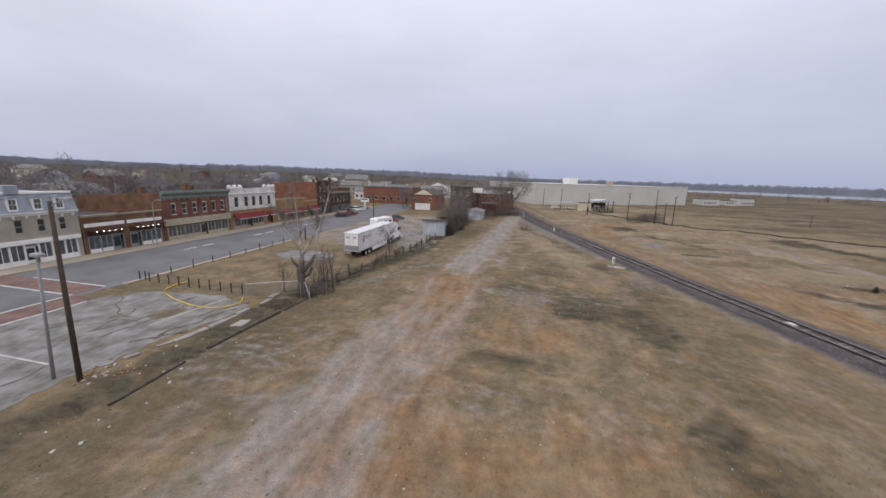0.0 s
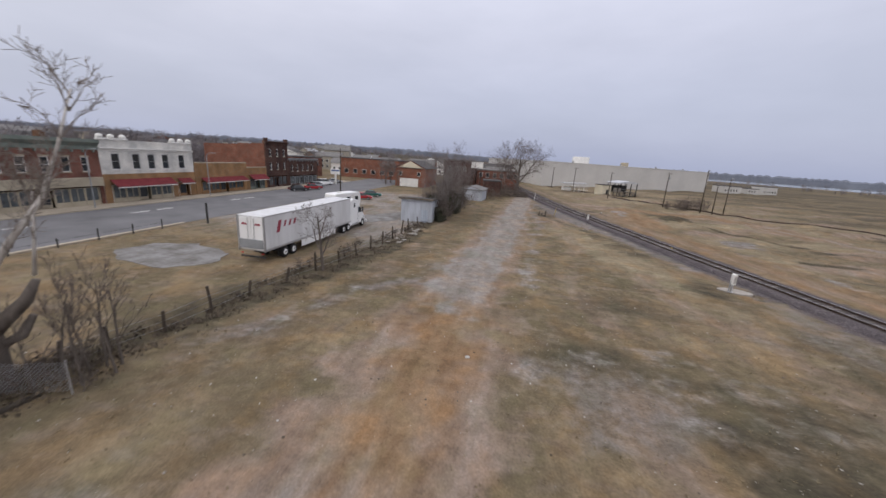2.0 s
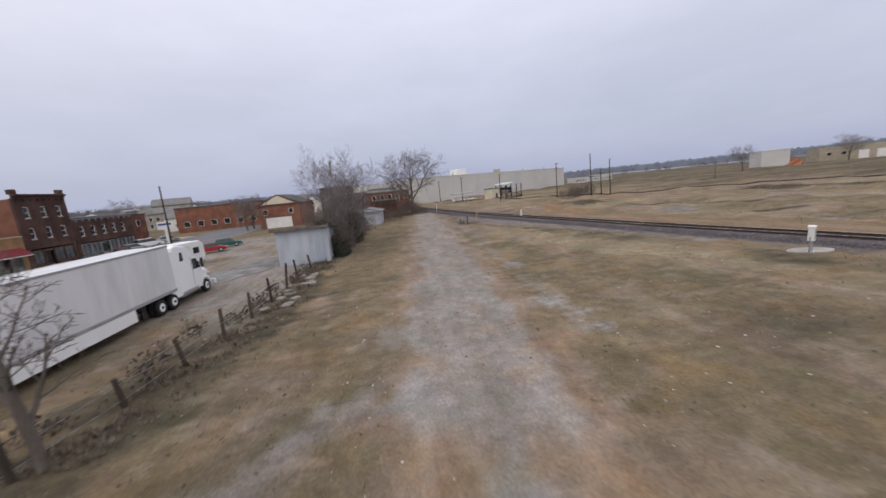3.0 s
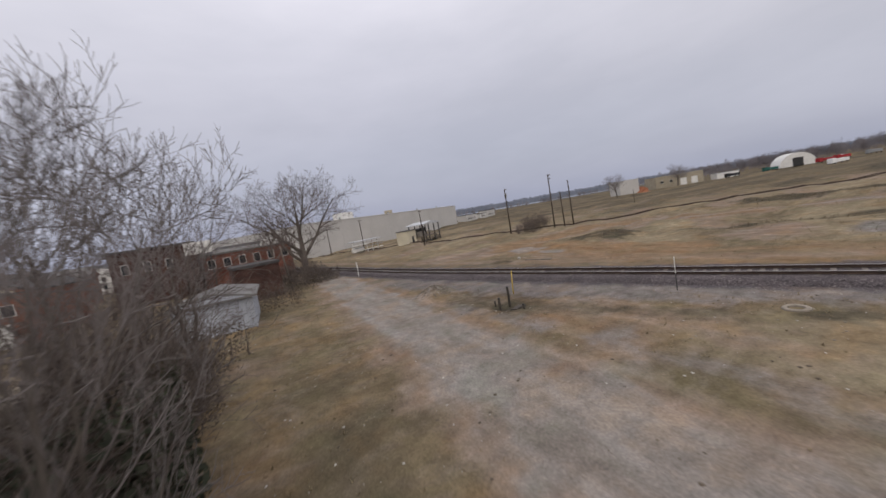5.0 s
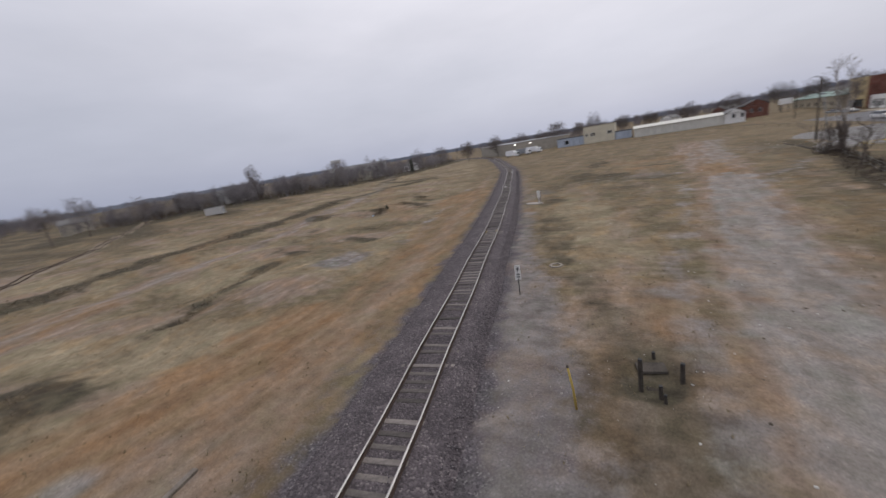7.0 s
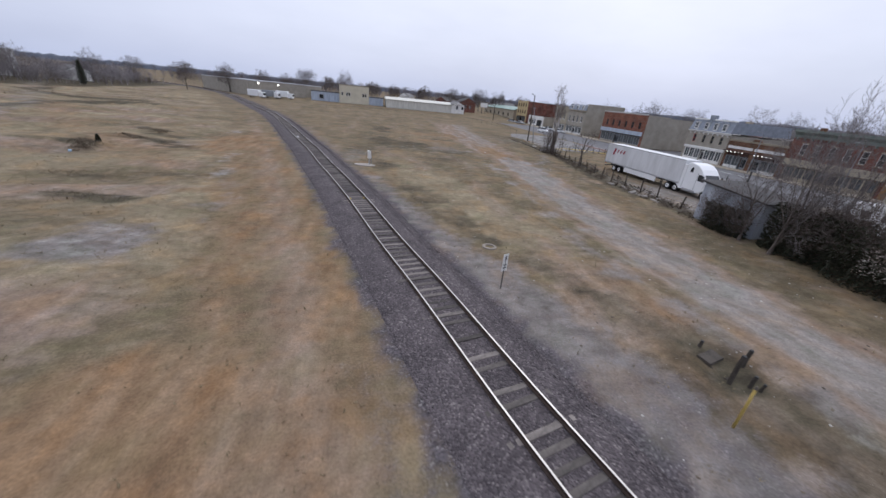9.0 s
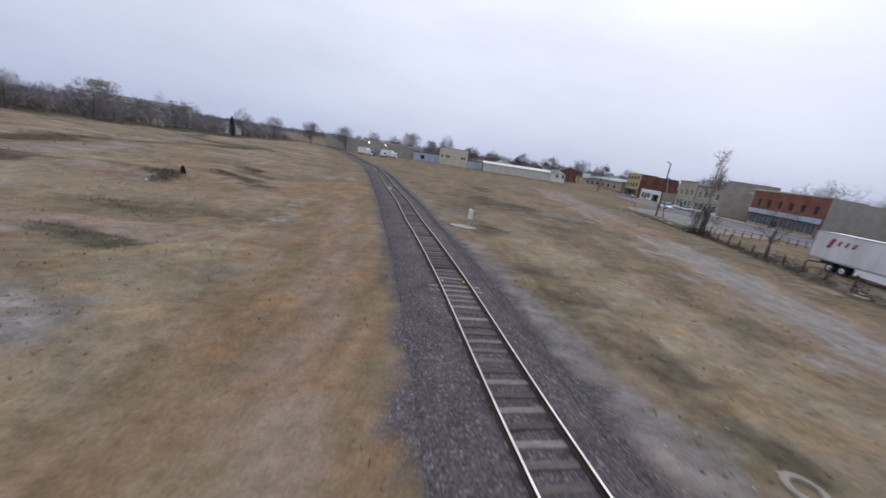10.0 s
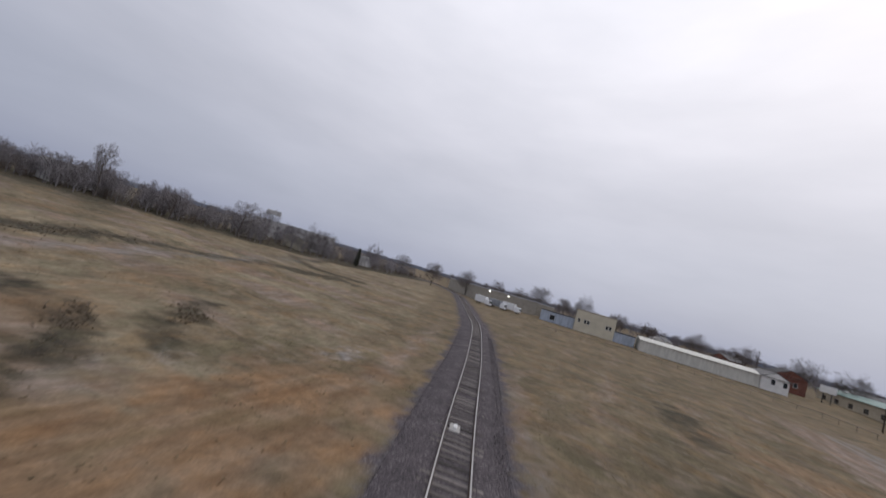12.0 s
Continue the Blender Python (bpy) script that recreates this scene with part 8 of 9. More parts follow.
def ridge(name, seed, pts, h, label, mat):
    """A long uneven far treeline with depth."""
    line = smooth_line(pts, 6)
    rng = np.random.RandomState(seed)
    m = Mesh()
    n = len(line)
    hh = h * (0.75 + 0.25 * np.convolve(rng.rand(n + 60), np.ones(25) / 25, "same")[20:n + 20] + 0.28 * rng.rand(n))
    for k, (x, y) in enumerate(line):
        (ax, ay), (bx, by) = line[max(k - 1, 0)], line[min(k + 1, n - 1)]
        d = math.hypot(bx - ax, by - ay)
        nx, ny = -(by - ay) / d, (bx - ax) / d
        z = land_z(x, y)
        m.v += [(x - nx * 30, y - ny * 30, z - 2), (x - nx * 22, y - ny * 22, z + hh[k] * 0.8), (x, y, z + hh[k]), (x + nx * 22, y + ny * 22, z + hh[k] * 0.85), (x + nx * 30, y + ny * 30, z - 2)]
    for k in range(n - 1):
        m.f += [(k * 5 + i, k * 5 + i + 1, (k + 1) * 5 + i + 1, (k + 1) * 5 + i) for i in range(4)]
    return single(name, m, mat, label, "backdrop", kind="structure")


# woods on the horizon: blue-grey haze is put into their colour
far_haze_mat = material("haze_blued_far_woods", (0.15, 0.165, 0.20), (0.105, 0.116, 0.145), 40.0, fine=0.2, bump=0)
ridge("backdrop", 1, [(60, 1500), (500, 1300), (900, 1050), (1300, 700), (1500, 300), (1450, -100)], 20, "low far wooded bank beyond the river", far_haze_mat)
ridge("backdrop", 2, [(-900, 900), (-600, 1100), (-200, 1250), (100, 1400)], 18, "far wooded hills to the north", far_haze_mat)
ridge("backdrop", 4, [(1450, -100), (1300, -700), (900, -1200), (0, -1400), (-900, -1200)], 14, "far wooded horizon to the south", far_haze_mat)
ridge("backdrop", 5, [(-900, 900), (-950, 400), (-900, 0), (-700, -800)], 12, "far wooded skyline behind the town", far_haze_mat)
water = bpy.data.materials.new("grey_river_water")
water.use_nodes = True
wb_ = water.node_tree.nodes["Principled BSDF"]
wb_.inputs["Base Color"].default_value, wb_.inputs["Roughness"].default_value = (0.16, 0.19, 0.22, 1), 0.22
wnz, wbp = water.node_tree.nodes.new("ShaderNodeTexNoise"), water.node_tree.nodes.new("ShaderNodeBump")
wnz.inputs["Scale"].default_value, wbp.inputs["Strength"].default_value = 0.4, 0.15
water.node_tree.links.new(wnz.outputs[0], wbp.inputs["Height"])
water.node_tree.links.new(wbp.outputs[0], wb_.inputs["Normal"])
slab("water", water, "wide pale grey river", [(300, 1000), (420, 760), (560, 640), (760, 560), (1000, 520), (1300, 520), (1250, 820), (700, 1130), (200, 1260)], -0.8, 0.35, "river", 9)

# ---- northern and eastern buildings ----
def plain_building(name, label, at, turn, w, d, h, wall_mat, roof_mat, windows=(), roof="flat", rise=2.0, doors=(), frame_mat=None):
    """A block with its front in y = 0 facing -y; windows as (x, z, width, height)."""
    b = thing(name, label, "building", at, turn)
    part("wall", Mesh().box(0, w, 0, d, -1.5, h), wall_mat, b)
    if roof == "flat":
        part("roof", Mesh().soft_box(-0.15, w + 0.15, -0.15, d + 0.15, h, h + 0.35, 0.05), roof_mat, b)
    elif roof == "gable_front":
        part("roof", Mesh().prism([(-0.4, h), (w + 0.4, h), (w + 0.4, h + 0.15), (w / 2, h + rise), (-0.4, h + 0.15)], 1, -0.35, d + 0.35), roof_mat, b)
        part("gable", Mesh().prism([(0.3, h + 0.152), (w - 0.3, h + 0.152), (w / 2, h + rise - 0.15)], 1, -0.37, -0.353), wall_mat, b)
    else:
        part("roof", Mesh().prism([(-0.4, h), (d + 0.4, h), (d + 0.4, h + 0.15), (d / 2, h + rise), (-0.4, h + 0.15)], 0, -0.35, w + 0.35), roof_mat, b)
        for x0, x1 in ((-0.37, -0.353), (w + 0.353, w + 0.37)):
            part("gable", Mesh().prism([(0.3, h + 0.152), (d - 0.3, h + 0.152), (d / 2, h + rise - 0.15)], 0, x0, x1), wall_mat, b)
    for x, z, ww, hh in windows:
        wn_ = part("window", Mesh().box(x - 0.08, x + ww + 0.08, -0.07, -0.003, z - 0.08, z + hh + 0.08), frame_mat or M["white"], b)
        part("pane", Mesh().box(x, x + ww, -0.085, -0.072, z, z + hh), M["glass"], wn_)
    for x, ww, hh, mat in doors:
        part("door", Mesh().box(x, x + ww, -0.09, -0.003, 0.0, hh), mat, b)
    return b


g = lambda x, y: land_z(x, y)  # noqa: E731
FT = math.degrees(math.atan2(61, 102))
b = plain_building("factory", "long windowless grey-tan factory hall", (32, 219, 0), FT, 119, 60, 11.6, M["factory"], M["factory"])
for k in range(1, 7):
    part("panel_seam", Mesh().box(k * 17 - 0.05, k * 17 + 0.05, -0.04, -0.003, 0, 11.5), M["factory"], b)
part("rooftop_unit", Mesh().soft_box(33, 40, 14, 20, 11.95, 15.6, 0.1), M["white"], b, "white rooftop plant room")
part("rooftop_unit", Mesh().soft_box(62, 65, 10, 13, 11.95, 14.2, 0.1), M["stucco_tan"], b)
for k in (20, 52, 78, 100):
    part("roof_vent", Mesh().tube([(k, 3, 11.9), (k, 3, 13.0)], 0.35, 8), M["steel_grey"], b)
# low loading shelters in front of the factory
b = thing("loading_canopy", "white-roofed loading shelter on a dark raised frame before the factory", "canopy", (60.5, 186.5, g(60, 186)), FT)
part("roof", Mesh().prism([(-4.8, 5.2), (5.8, 5.2), (5.8, 5.4), (0.5, 6.1), (-4.8, 5.4)], 1, -3.2, 3.2), M["roof_metal"], b, "pale sheet roof")
part("deck", Mesh().soft_box(-4.6, 5.6, -2.8, 2.8, 1.7, 1.95, 0.03), M["wood_grey"], b)
# dark sheet added to imitate the shaded interior below the roof
part("back_panel", Mesh().box(-4.4, 5.4, 2.5, 2.6, 1.96, 4.2), M["dark_steel"], b, "dark panel standing in for the shade under the roof")
for x in (-4.2, -1.0, 2.2, 5.2):
    for y in (-2.6, 2.4):
        part("post", Mesh().box(x - 0.12, x + 0.12, y - 0.12, y + 0.12, -0.5, 5.19), M["dark_steel"], b)
for x0, x1 in ((-4.2, -1.0), (-1.0, 2.2), (2.2, 5.2)):
    part("brace", Mesh().tube([(x0, -2.75, 0.1), (x1, -2.75, 1.65)], 0.07, 5), M["dark_steel"], b)
    part("brace", Mesh().tube([(x0, -2.75, 1.65), (x1, -2.75, 0.1)], 0.07, 5), M["dark_steel"], b)
    part("handrail", Mesh().tube([(x0 + 0.1, -2.75, 2.95), (x1 - 0.1, -2.75, 2.95)], 0.05, 5), M["steel_grey"], b)
for k in range(6):
    part("step", Mesh().box(5.7 + 0.5 * k, 6.3 + 0.5 * k, -1.2, 1.2, 1.65 - 0.3 * k, 1.72 - 0.3 * k), M["wood_grey"], b)
part("pallet_stack", Mesh().soft_box(-3.4, -1.6, -1.6, 0.4, 1.96, 3.3, 0.05), M["concrete_dirty"], b)
b = thing("site_cabin", "small cream block cabin beside the loading shelter", "cabin", (53.6, 183.6, g(53, 183)), FT)
part("wall", Mesh().soft_box(-2.4, 1.8, -1.8, 2.2, -0.5, 3.8, 0.03), M["cream"], b)
part("roof", Mesh().soft_box(-2.6, 2.0, -2.0, 2.4, 3.8, 4.0, 0.04), M["roof_dark"], b)
part("door", Mesh().box(-0.6, 0.5, -1.85, -1.803, 0.0, 2.1), M["dark_steel"], b)
b = thing("pipe_rack", "long low white pipe rack with a tank before the factory", "pipe rack", (44.5, 193.0, g(44, 193)), FT)
part("roof", Mesh().soft_box(-7, 5, -1.5, 1.5, 3.6, 3.85, 0.05), M["roof_metal"], b)
for z in (1.0, 1.9, 2.7):
    part("pipe", Mesh().tube([(-7.5, -1.2, z), (5.5, -1.2, z)], 0.12, 6), M["white"] if z != 1.9 else M["steel_grey"], b)
for x in (-6.5, -3.5, -0.5, 2.0, 4.5):
    part("post", Mesh().box(x - 0.08, x + 0.08, -0.1, 0.1, -0.5, 3.6), M["white"], b)
part("tank", Mesh().tube([(-6, 0.6, 1.2), (-5.8, 0.6, 1.2), (-2.2, 0.6, 1.2), (-2, 0.6, 1.2)], [0.6, 0.9, 0.9, 0.6], 14), M["white"], b, smooth=True)
for x in (-5.2, -2.8):
    part("saddle", Mesh().box(x - 0.15, x + 0.15, 0.0, 1.2, -0.5, 0.4), M["concrete"], b)
for k, (x, y, w, h) in enumerate(((150, 292, 14, 4.2), (168, 300, 9, 3.4), (182, 309, 12, 5.0))):
    plain_building("outbuilding", "small pale flat-roofed outbuilding near the factory", (x, y, 0), FT - 8, w, 8, h, M["factory"], M["roof_dark"], [(i * 2.2 + 1, 1.2, 1.0, 1.2) for i in range(int(w / 2.4))])
b = plain_building("outbuilding", "tan flat-roofed workshop in the eastern field", (258, 220.5, 0.2), -34, 31, 14, 7.6, M["stucco_tan"], M["steel_grey"], [(3, 3, 2, 1.5), (9, 3, 2, 1.5)], doors=[(16, 4, 4.5, M["white"]), (23, 4, 4.5, M["white"])])
plain_building("outbuilding", "pale grey block at the field's far side", (226, 226, 0), -20, 14, 10, 9.0, M["factory"], M["factory"])
plain_building("outbuilding", "low white truck shed far off in the field", (290, 198, 0.2), -34, 14, 6, 3.2, M["white"], M["roof_metal"])
b = thing("salt_dome", "white arched storage shelter with a dark doorway", "shelter", (314, 165, 0.2), -62)
ring = [(8.5 * math.cos(a), 8.3 * math.sin(a)) for a in np.linspace(0, math.pi, 18)]
part("cover", Mesh().prism(ring, 1, 0, 22), M["white"], b, "white fabric arch")
part("door", Mesh().box(-2.4, 2.4, -0.12, -0.004, 0, 5.2), M["dark_steel"], b)
for k, (x, y, mat) in enumerate(((258, 137, "white_gloss"), (296, 172, "green_car"), (300, 150, "red_car"), (325, 148, "red_car"), (338, 150, "yellow_old"), (352, 140, "steel_grey"), (282, 186, "dark_car"))):
    t = thing("dump_truck", "work truck parked far off by the storage shelter", "truck", (x, y, g(x, y)), 60)
    part("cab", Mesh().soft_box(-1.2, 1.2, 3.2, 5.4, 0.7, 2.9, 0.1), M["white_gloss"] if k in (0, 4) else M[mat], t)
    part("bed", Mesh().soft_box(-1.25, 1.25, -2.6, 3.0, 1.0, 2.5, 0.08), M[mat], t)
    for yy in (-1.6, 4.4):
        for sx in (-1, 1):
            part("wheel", Mesh().wheel(sx * 1.1, yy, 0.5, 0.5, 0.3, 12), M["black"], t)
single("spoil_heap", Mesh().tube([(0, 0, -0.5), (0, 0, 1.2), (2, 1, 2.2)], [7.0, 4.0, 0.6], 9), material("orange_spoil", (0.33, 0.13, 0.07), (0.24, 0.10, 0.055), 1.5, fine=4), "low orange heap beside the tan workshop", "heap", (243, 222, g(243, 222)))
# crane boom by the shelter
t = thing("crane", "small yellow crane with raised boom far off", "crane", (345, 128, g(345, 128)), 40)
part("body", Mesh().soft_box(-1.4, 1.4, -2, 2, 0.5, 2.6, 0.1), M["yellow_old"], t)
part("boom", Mesh().tube([(0, 1, 2.2), (0, 7, 8.5)], [0.35, 0.2], 4), M["yellow"], t)
part("track", Mesh().soft_box(-1.5, -0.9, -2.4, 2.4, 0, 0.7, 0.1), M["black"], t)
part("track", Mesh().soft_box(0.9, 1.5, -2.4, 2.4, 0, 0.7, 0.1), M["black"], t)

# north end of the town
b = plain_building("gabled_hall", "brick hall with cream gable and white garage front", (-20.2, 150.0, 0), 0, 10.5, 16, 6.0, M["brick_orange"], M["roof_dark"], [(1.2, 3.6, 1.0, 1.2), (7.6, 3.6, 1.0, 1.2)], "gable_front", 2.6, [(1.6, 6.4, 2.7, M["white"])])
part("gable_panel", Mesh().prism([(1.2, 6.2), (9.3, 6.2), (5.25, 8.3)], 1, -0.395, -0.372), M["cream"], b, "cream boarded gable")
plain_building("brick_building", "orange-red brick store with plain parapet", (-52, 172, 0.3), 4, 25, 18, 7.2, M["brick_orange"], M["roof_dark"], [(2 + k * 3.8, 1.4, 1.6, 1.6) for k in range(6)])
plain_building("brick_building", "dark brick store with taller rear wall", (-7.5, 168.5, 0.2), 2, 12, 16, 9.2, M["brick_dark"], M["roof_dark"], [(1.5, 5.5, 0.9, 1.6), (4.5, 5.5, 0.9, 1.6), (7.5, 5.5, 0.9, 1.6)])
b = plain_building("brick_building", "red brick row with white window trim", (4.8, 171, 0.2), 2, 16, 12, 6.3, M["brick_red"], M["roof_grey"], [(1 + k * 2.6, 3.8, 1.1, 1.6) for k in range(6)])
b = thing("sign_board", "blank white billboard above the roofs", "sign", (3.2, 166.0, 0.2))
part("board", Mesh().soft_box(0, 4.2, -0.1, 0.1, 7.0, 9.2, 0.03), M["white"], b)
part("post", Mesh().box(0.5, 0.7, -0.08, 0.08, -0.3, 7.0), M["dark_steel"], b)
part("post", Mesh().box(3.5, 3.7, -0.08, 0.08, -0.3, 7.0), M["dark_steel"], b)
plain_building("shed", "low pale blue-grey shed with grey roof", (6.0, 124.5, 0), -4, 5.6, 7.5, 2.7, M["shed_side"], M["roof_grey"], roof="gable_front", rise=0.9)
plain_building("shed", "weathered red-brown brick store by the track", (10.4, 139.5, 0), 6, 5.0, 7, 4.3, M["brick_dark"], M["roof_dark"])
plain_building("house", "white two-storey house with hipped roof", (-68, 216, 1.5), 12, 9, 9, 5.2, M["white"], M["roof_grey"], [(1, 3, 1, 1.4), (3.8, 3, 1, 1.4), (6.6, 3, 1, 1.4)], "gable", 2.0)
plain_building("house", "large grey hillside house with pale gable", (-90, 225, 4.0), 20, 14, 11, 6.2, M["stucco_grey"], M["roof_grey"], [(1 + k * 3, 3.2, 1.1, 1.5) for k in range(4)], "gable", 3.2)
plain_building("shop_building", "low pale shop behind the street cars", (-58, 140, 0.5), 80, 16, 10, 4.2, M["white_brick"], M["roof_dark"], [(1.5 + k * 3.2, 1.2, 1.8, 1.6) for k in range(4)])
plain_building("brick_building", "red brick store beyond the tall building", (-60, 152, 0.5), 75, 14, 12, 6.4, M["brick_red"], M["roof_dark"], [(1.5 + k * 3.2, 3.4, 1.0, 1.5) for k in range(4)])
s = thing("fuel_price_sign", "white and blue pylon sign beside the far street", "sign", (-34.5, 136.0, 0.1))
part("post", Mesh().box(-0.25, 0.25, -0.2, 0.2, 0, 3.0), M["white"], s)
part("board", Mesh().soft_box(-1.6, 1.6, -0.2, 0.2, 3.0, 4.6, 0.05), M["white"], s)
part("text_bar", Mesh().box(-1.3, 1.3, -0.215, -0.203, 3.9, 4.3), material("blue_sign_paint", (0.05, 0.10, 0.30)), s, "unreadable blue lettering")

for x, y, a, w, h, wm, lab in ((-66, 190, 15, 9, 4.6, "white", "white house with grey roof at the street end"), (-84, 206, 10, 13, 6.4, "stucco_grey", "large grey hillside house with hipped roof"), (-52, 204, 8, 14, 6.0, "brick_red", "red brick house at the street end"), (-30, 196, 6, 12, 6.5, "brick_orange", "orange brick house beyond the gabled hall"), (-8, 208, 4, 11, 6.0, "brick_brown", "brown brick house beyond the gabled hall"), (-96, 178, 20, 11, 5.0, "white", "white clapboard house above the street"), (6, 196, 4, 10, 5.4, "brick_red", "red brick house with white trim by the track"), (-100, 150, 60, 12, 5.5, "brick_red", "red brick hillside house")):
    plain_building("house", lab, (x, y, g(x, y) - 0.1), a, w, 9, h, M[wm], M["roof_grey"], [(0.9 + i * 2.5, z, 1.0, 1.4) for i in range(int(w / 2.6)) for z in ((1.0, 3.6) if h > 5.5 else (1.3,))], "gable", 2.4)
rng = random.Random(19)
for k in range(16):
    x, y = -125 + 8.4 * k + rng.uniform(-4, 4), rng.uniform(215, 262)
    wm = rng.choice(("white", "brick_red", "stucco_grey", "white", "cream", "brick_orange"))
    w, h = rng.uniform(9, 15), rng.uniform(4.5, 7.0)
    plain_building("house", {"white": "white clapboard", "brick_red": "red brick", "stucco_grey": "grey rendered", "cream": "cream painted", "brick_orange": "orange brick"}[wm] + " house in the northern streets", (x, y, g(x, y) + 0.4), rng.choice((5, 12, -8, 80)), w, 9, h, M[wm], M[rng.choice(("roof_grey", "roof_dark", "roof_metal"))], [(0.9 + i * 2.5, z, 1.0, 1.4) for i in range(int(w / 2.6)) for z in ((1.0, 3.6) if h > 5.5 else (1.3,))], rng.choice(("gable", "gable_front")), rng.uniform(1.8, 2.8))
for k in range(17):
    x, y = -64 - rng.uniform(0, 34), -24 + 11.5 * k + rng.uniform(-3, 3)
    if -72 < x and 20 < y < 42:
        x -= 16
    wm = rng.choice(("brick_red", "white", "stucco_grey", "brick_brown", "white", "brick_red", "blue_metal"))
    w, h = rng.uniform(8, 13), rng.uniform(5.0, 7.4)
    plain_building("house", {"white": "white clapboard", "brick_red": "red brick", "stucco_grey": "grey rendered", "brick_brown": "brown brick", "blue_metal": "pale blue sided"}[wm] + " house behind the main street shops", (x, y, g(x, y) - 0.1), rng.choice((84, 90, 96, 4)), w, 9, h, M[wm], M[rng.choice(("roof_grey", "roof_dark", "roof_grey"))], [(0.9 + i * 2.5, z, 1.0, 1.4) for i in range(int(w / 2.6)) for z in (1.0, 3.5)], rng.choice(("gable", "gable_front", "flat")), rng.uniform(1.8, 2.8))
# pale block on the wooded bank with a sign frame on its roof
b = plain_building("apartment_block", "long pale block half hidden behind the eastern wood", (210, -50, g(210, -50)), 222, 40, 14, 8.4, M["factory"], M["roof_metal"], [(2 + i * 4.2, z, 1.8, 1.4) for i in range(9) for z in (1.6, 4.6)])
part("roof_sign", Mesh().soft_box(3, 10, 4, 4.3, 11.6, 14.0, 0.05), M["factory"], b, "pale board on a roof frame")
for x in (3.5, 6.5, 9.5):
    part("sign_post", Mesh().box(x - 0.12, x + 0.12, 4.31, 4.6, 8.7, 14.0), M["steel_grey"], b)

# white container at the field's far corner
b = thing("storage_container", "low white storage container at the field's far corner", "container", (160, 53, g(160, 53)), 35)
part("body", Mesh().soft_box(-3, 3, -1.2, 1.2, 0.0, 2.5, 0.05), M["factory"], b)
part("roof", Mesh().soft_box(-3.08, 3.08, -1.28, 1.28, 2.5, 2.62, 0.03), M["roof_grey"], b)
part("door", Mesh().box(-3.04, -3.003, -1.0, 1.0, 0.15, 2.3), M["steel_grey"], b)

# houses on the hill
rng = random.Random(7)
walls = ("white", "stucco_grey", "brick_red", "cream", "stucco_tan", "brick_brown", "blue_metal")
for k in range(58):
    for _ in range(40):
        x, y = -82 - 190 * rng.random() ** 1.4, rng.uniform(-60, 330)
        if not (x > -100 and 10 < y < 50):
            break
    w, d, h = rng.uniform(8, 13), rng.uniform(7, 10), rng.uniform(3.4, 6.2)
    wm = rng.choice(walls)
    plain_building("house", {"white": "white clapboard", "stucco_grey": "grey rendered", "brick_red": "red brick", "cream": "cream painted", "stucco_tan": "tan rendered", "brick_brown": "brown brick", "blue_metal": "pale blue sided"}[wm] + " house with pitched roof among hill trees", (x, y, g(x, y) - 0.1), rng.choice((80, 90, 100, 5, -10)), w, d, h, M[wm], M[rng.choice(("roof_grey", "roof_dark"))], [(1.2 + i * 2.6, 1.2, 1.0, 1.4) for i in range(int(w / 2.8))], rng.choice(("gable", "gable_front")), rng.uniform(1.8, 3.0))
for k, (x, y, mat, lab) in enumerate(((-62, -140, "white", "white house with pitched roof behind the southern shops"), (-75, -90, "brick_red", "red brick house behind the southern shops"), (-20, -170, "brick_red", "dark red brick house beyond the white shed"), (10, -190, "white", "white house beyond the white shed"), (268, 58, "stucco_grey", "white house half hidden in the eastern wood"), (208, 18, "white", "pale house half hidden in the eastern wood"), (184, -52, "cream", "cream house half hidden in the eastern wood"), (186, -104, "white", "white house half hidden in the eastern wood"), (186, -24, "stucco_grey", "large pale house on the wooded bank"))):
    plain_building("house", lab, (x, y, g(x, y) - 0.1), 20 * k, 11, 9, 4.4, M[mat], M["roof_grey"], [(1.2 + i * 2.6, 1.2, 1.0, 1.4) for i in range(3)], "gable", 2.4)

# ---- southern buildings ----
b = plain_building("warehouse", "long tan brick warehouse beside the curving track", (147, -168, g(147, -168)), math.degrees(math.atan2(74.5, -54.5)), 92, 34, 7.4, M["stucco_grey"], M["roof_metal"])
b = thing("warehouse", "grey loading front with lit wall lamps", "building", (92.5, -94, g(92, -94)), 200)
part("wall", Mesh().box(0, 22, 0, 20, -1.5, 7.2), M["stucco_grey"], b)
part("roof", Mesh().soft_box(-0.2, 22.2, -0.2, 20.2, 7.2, 7.5, 0.05), M["roof_metal"], b)
for x, y, z in ((93.0, -91.6, 7.2), (83.4, -90.0, 6.8)):
    l_ = thing("wall_lamp", "bright lit wall lamp on the warehouse", "lamp", (x, y, g(x, y) + z - 1.0))
    part("bracket", Mesh().box(-0.1, 0.1, -0.8, 0.0, 0.2, 0.3), M["steel_grey"], l_)
    part("bulb", Mesh().soft_box(-0.35, 0.35, -0.1, 0.4, -0.1, 0.35, 0.08), M["lamp"], l_)
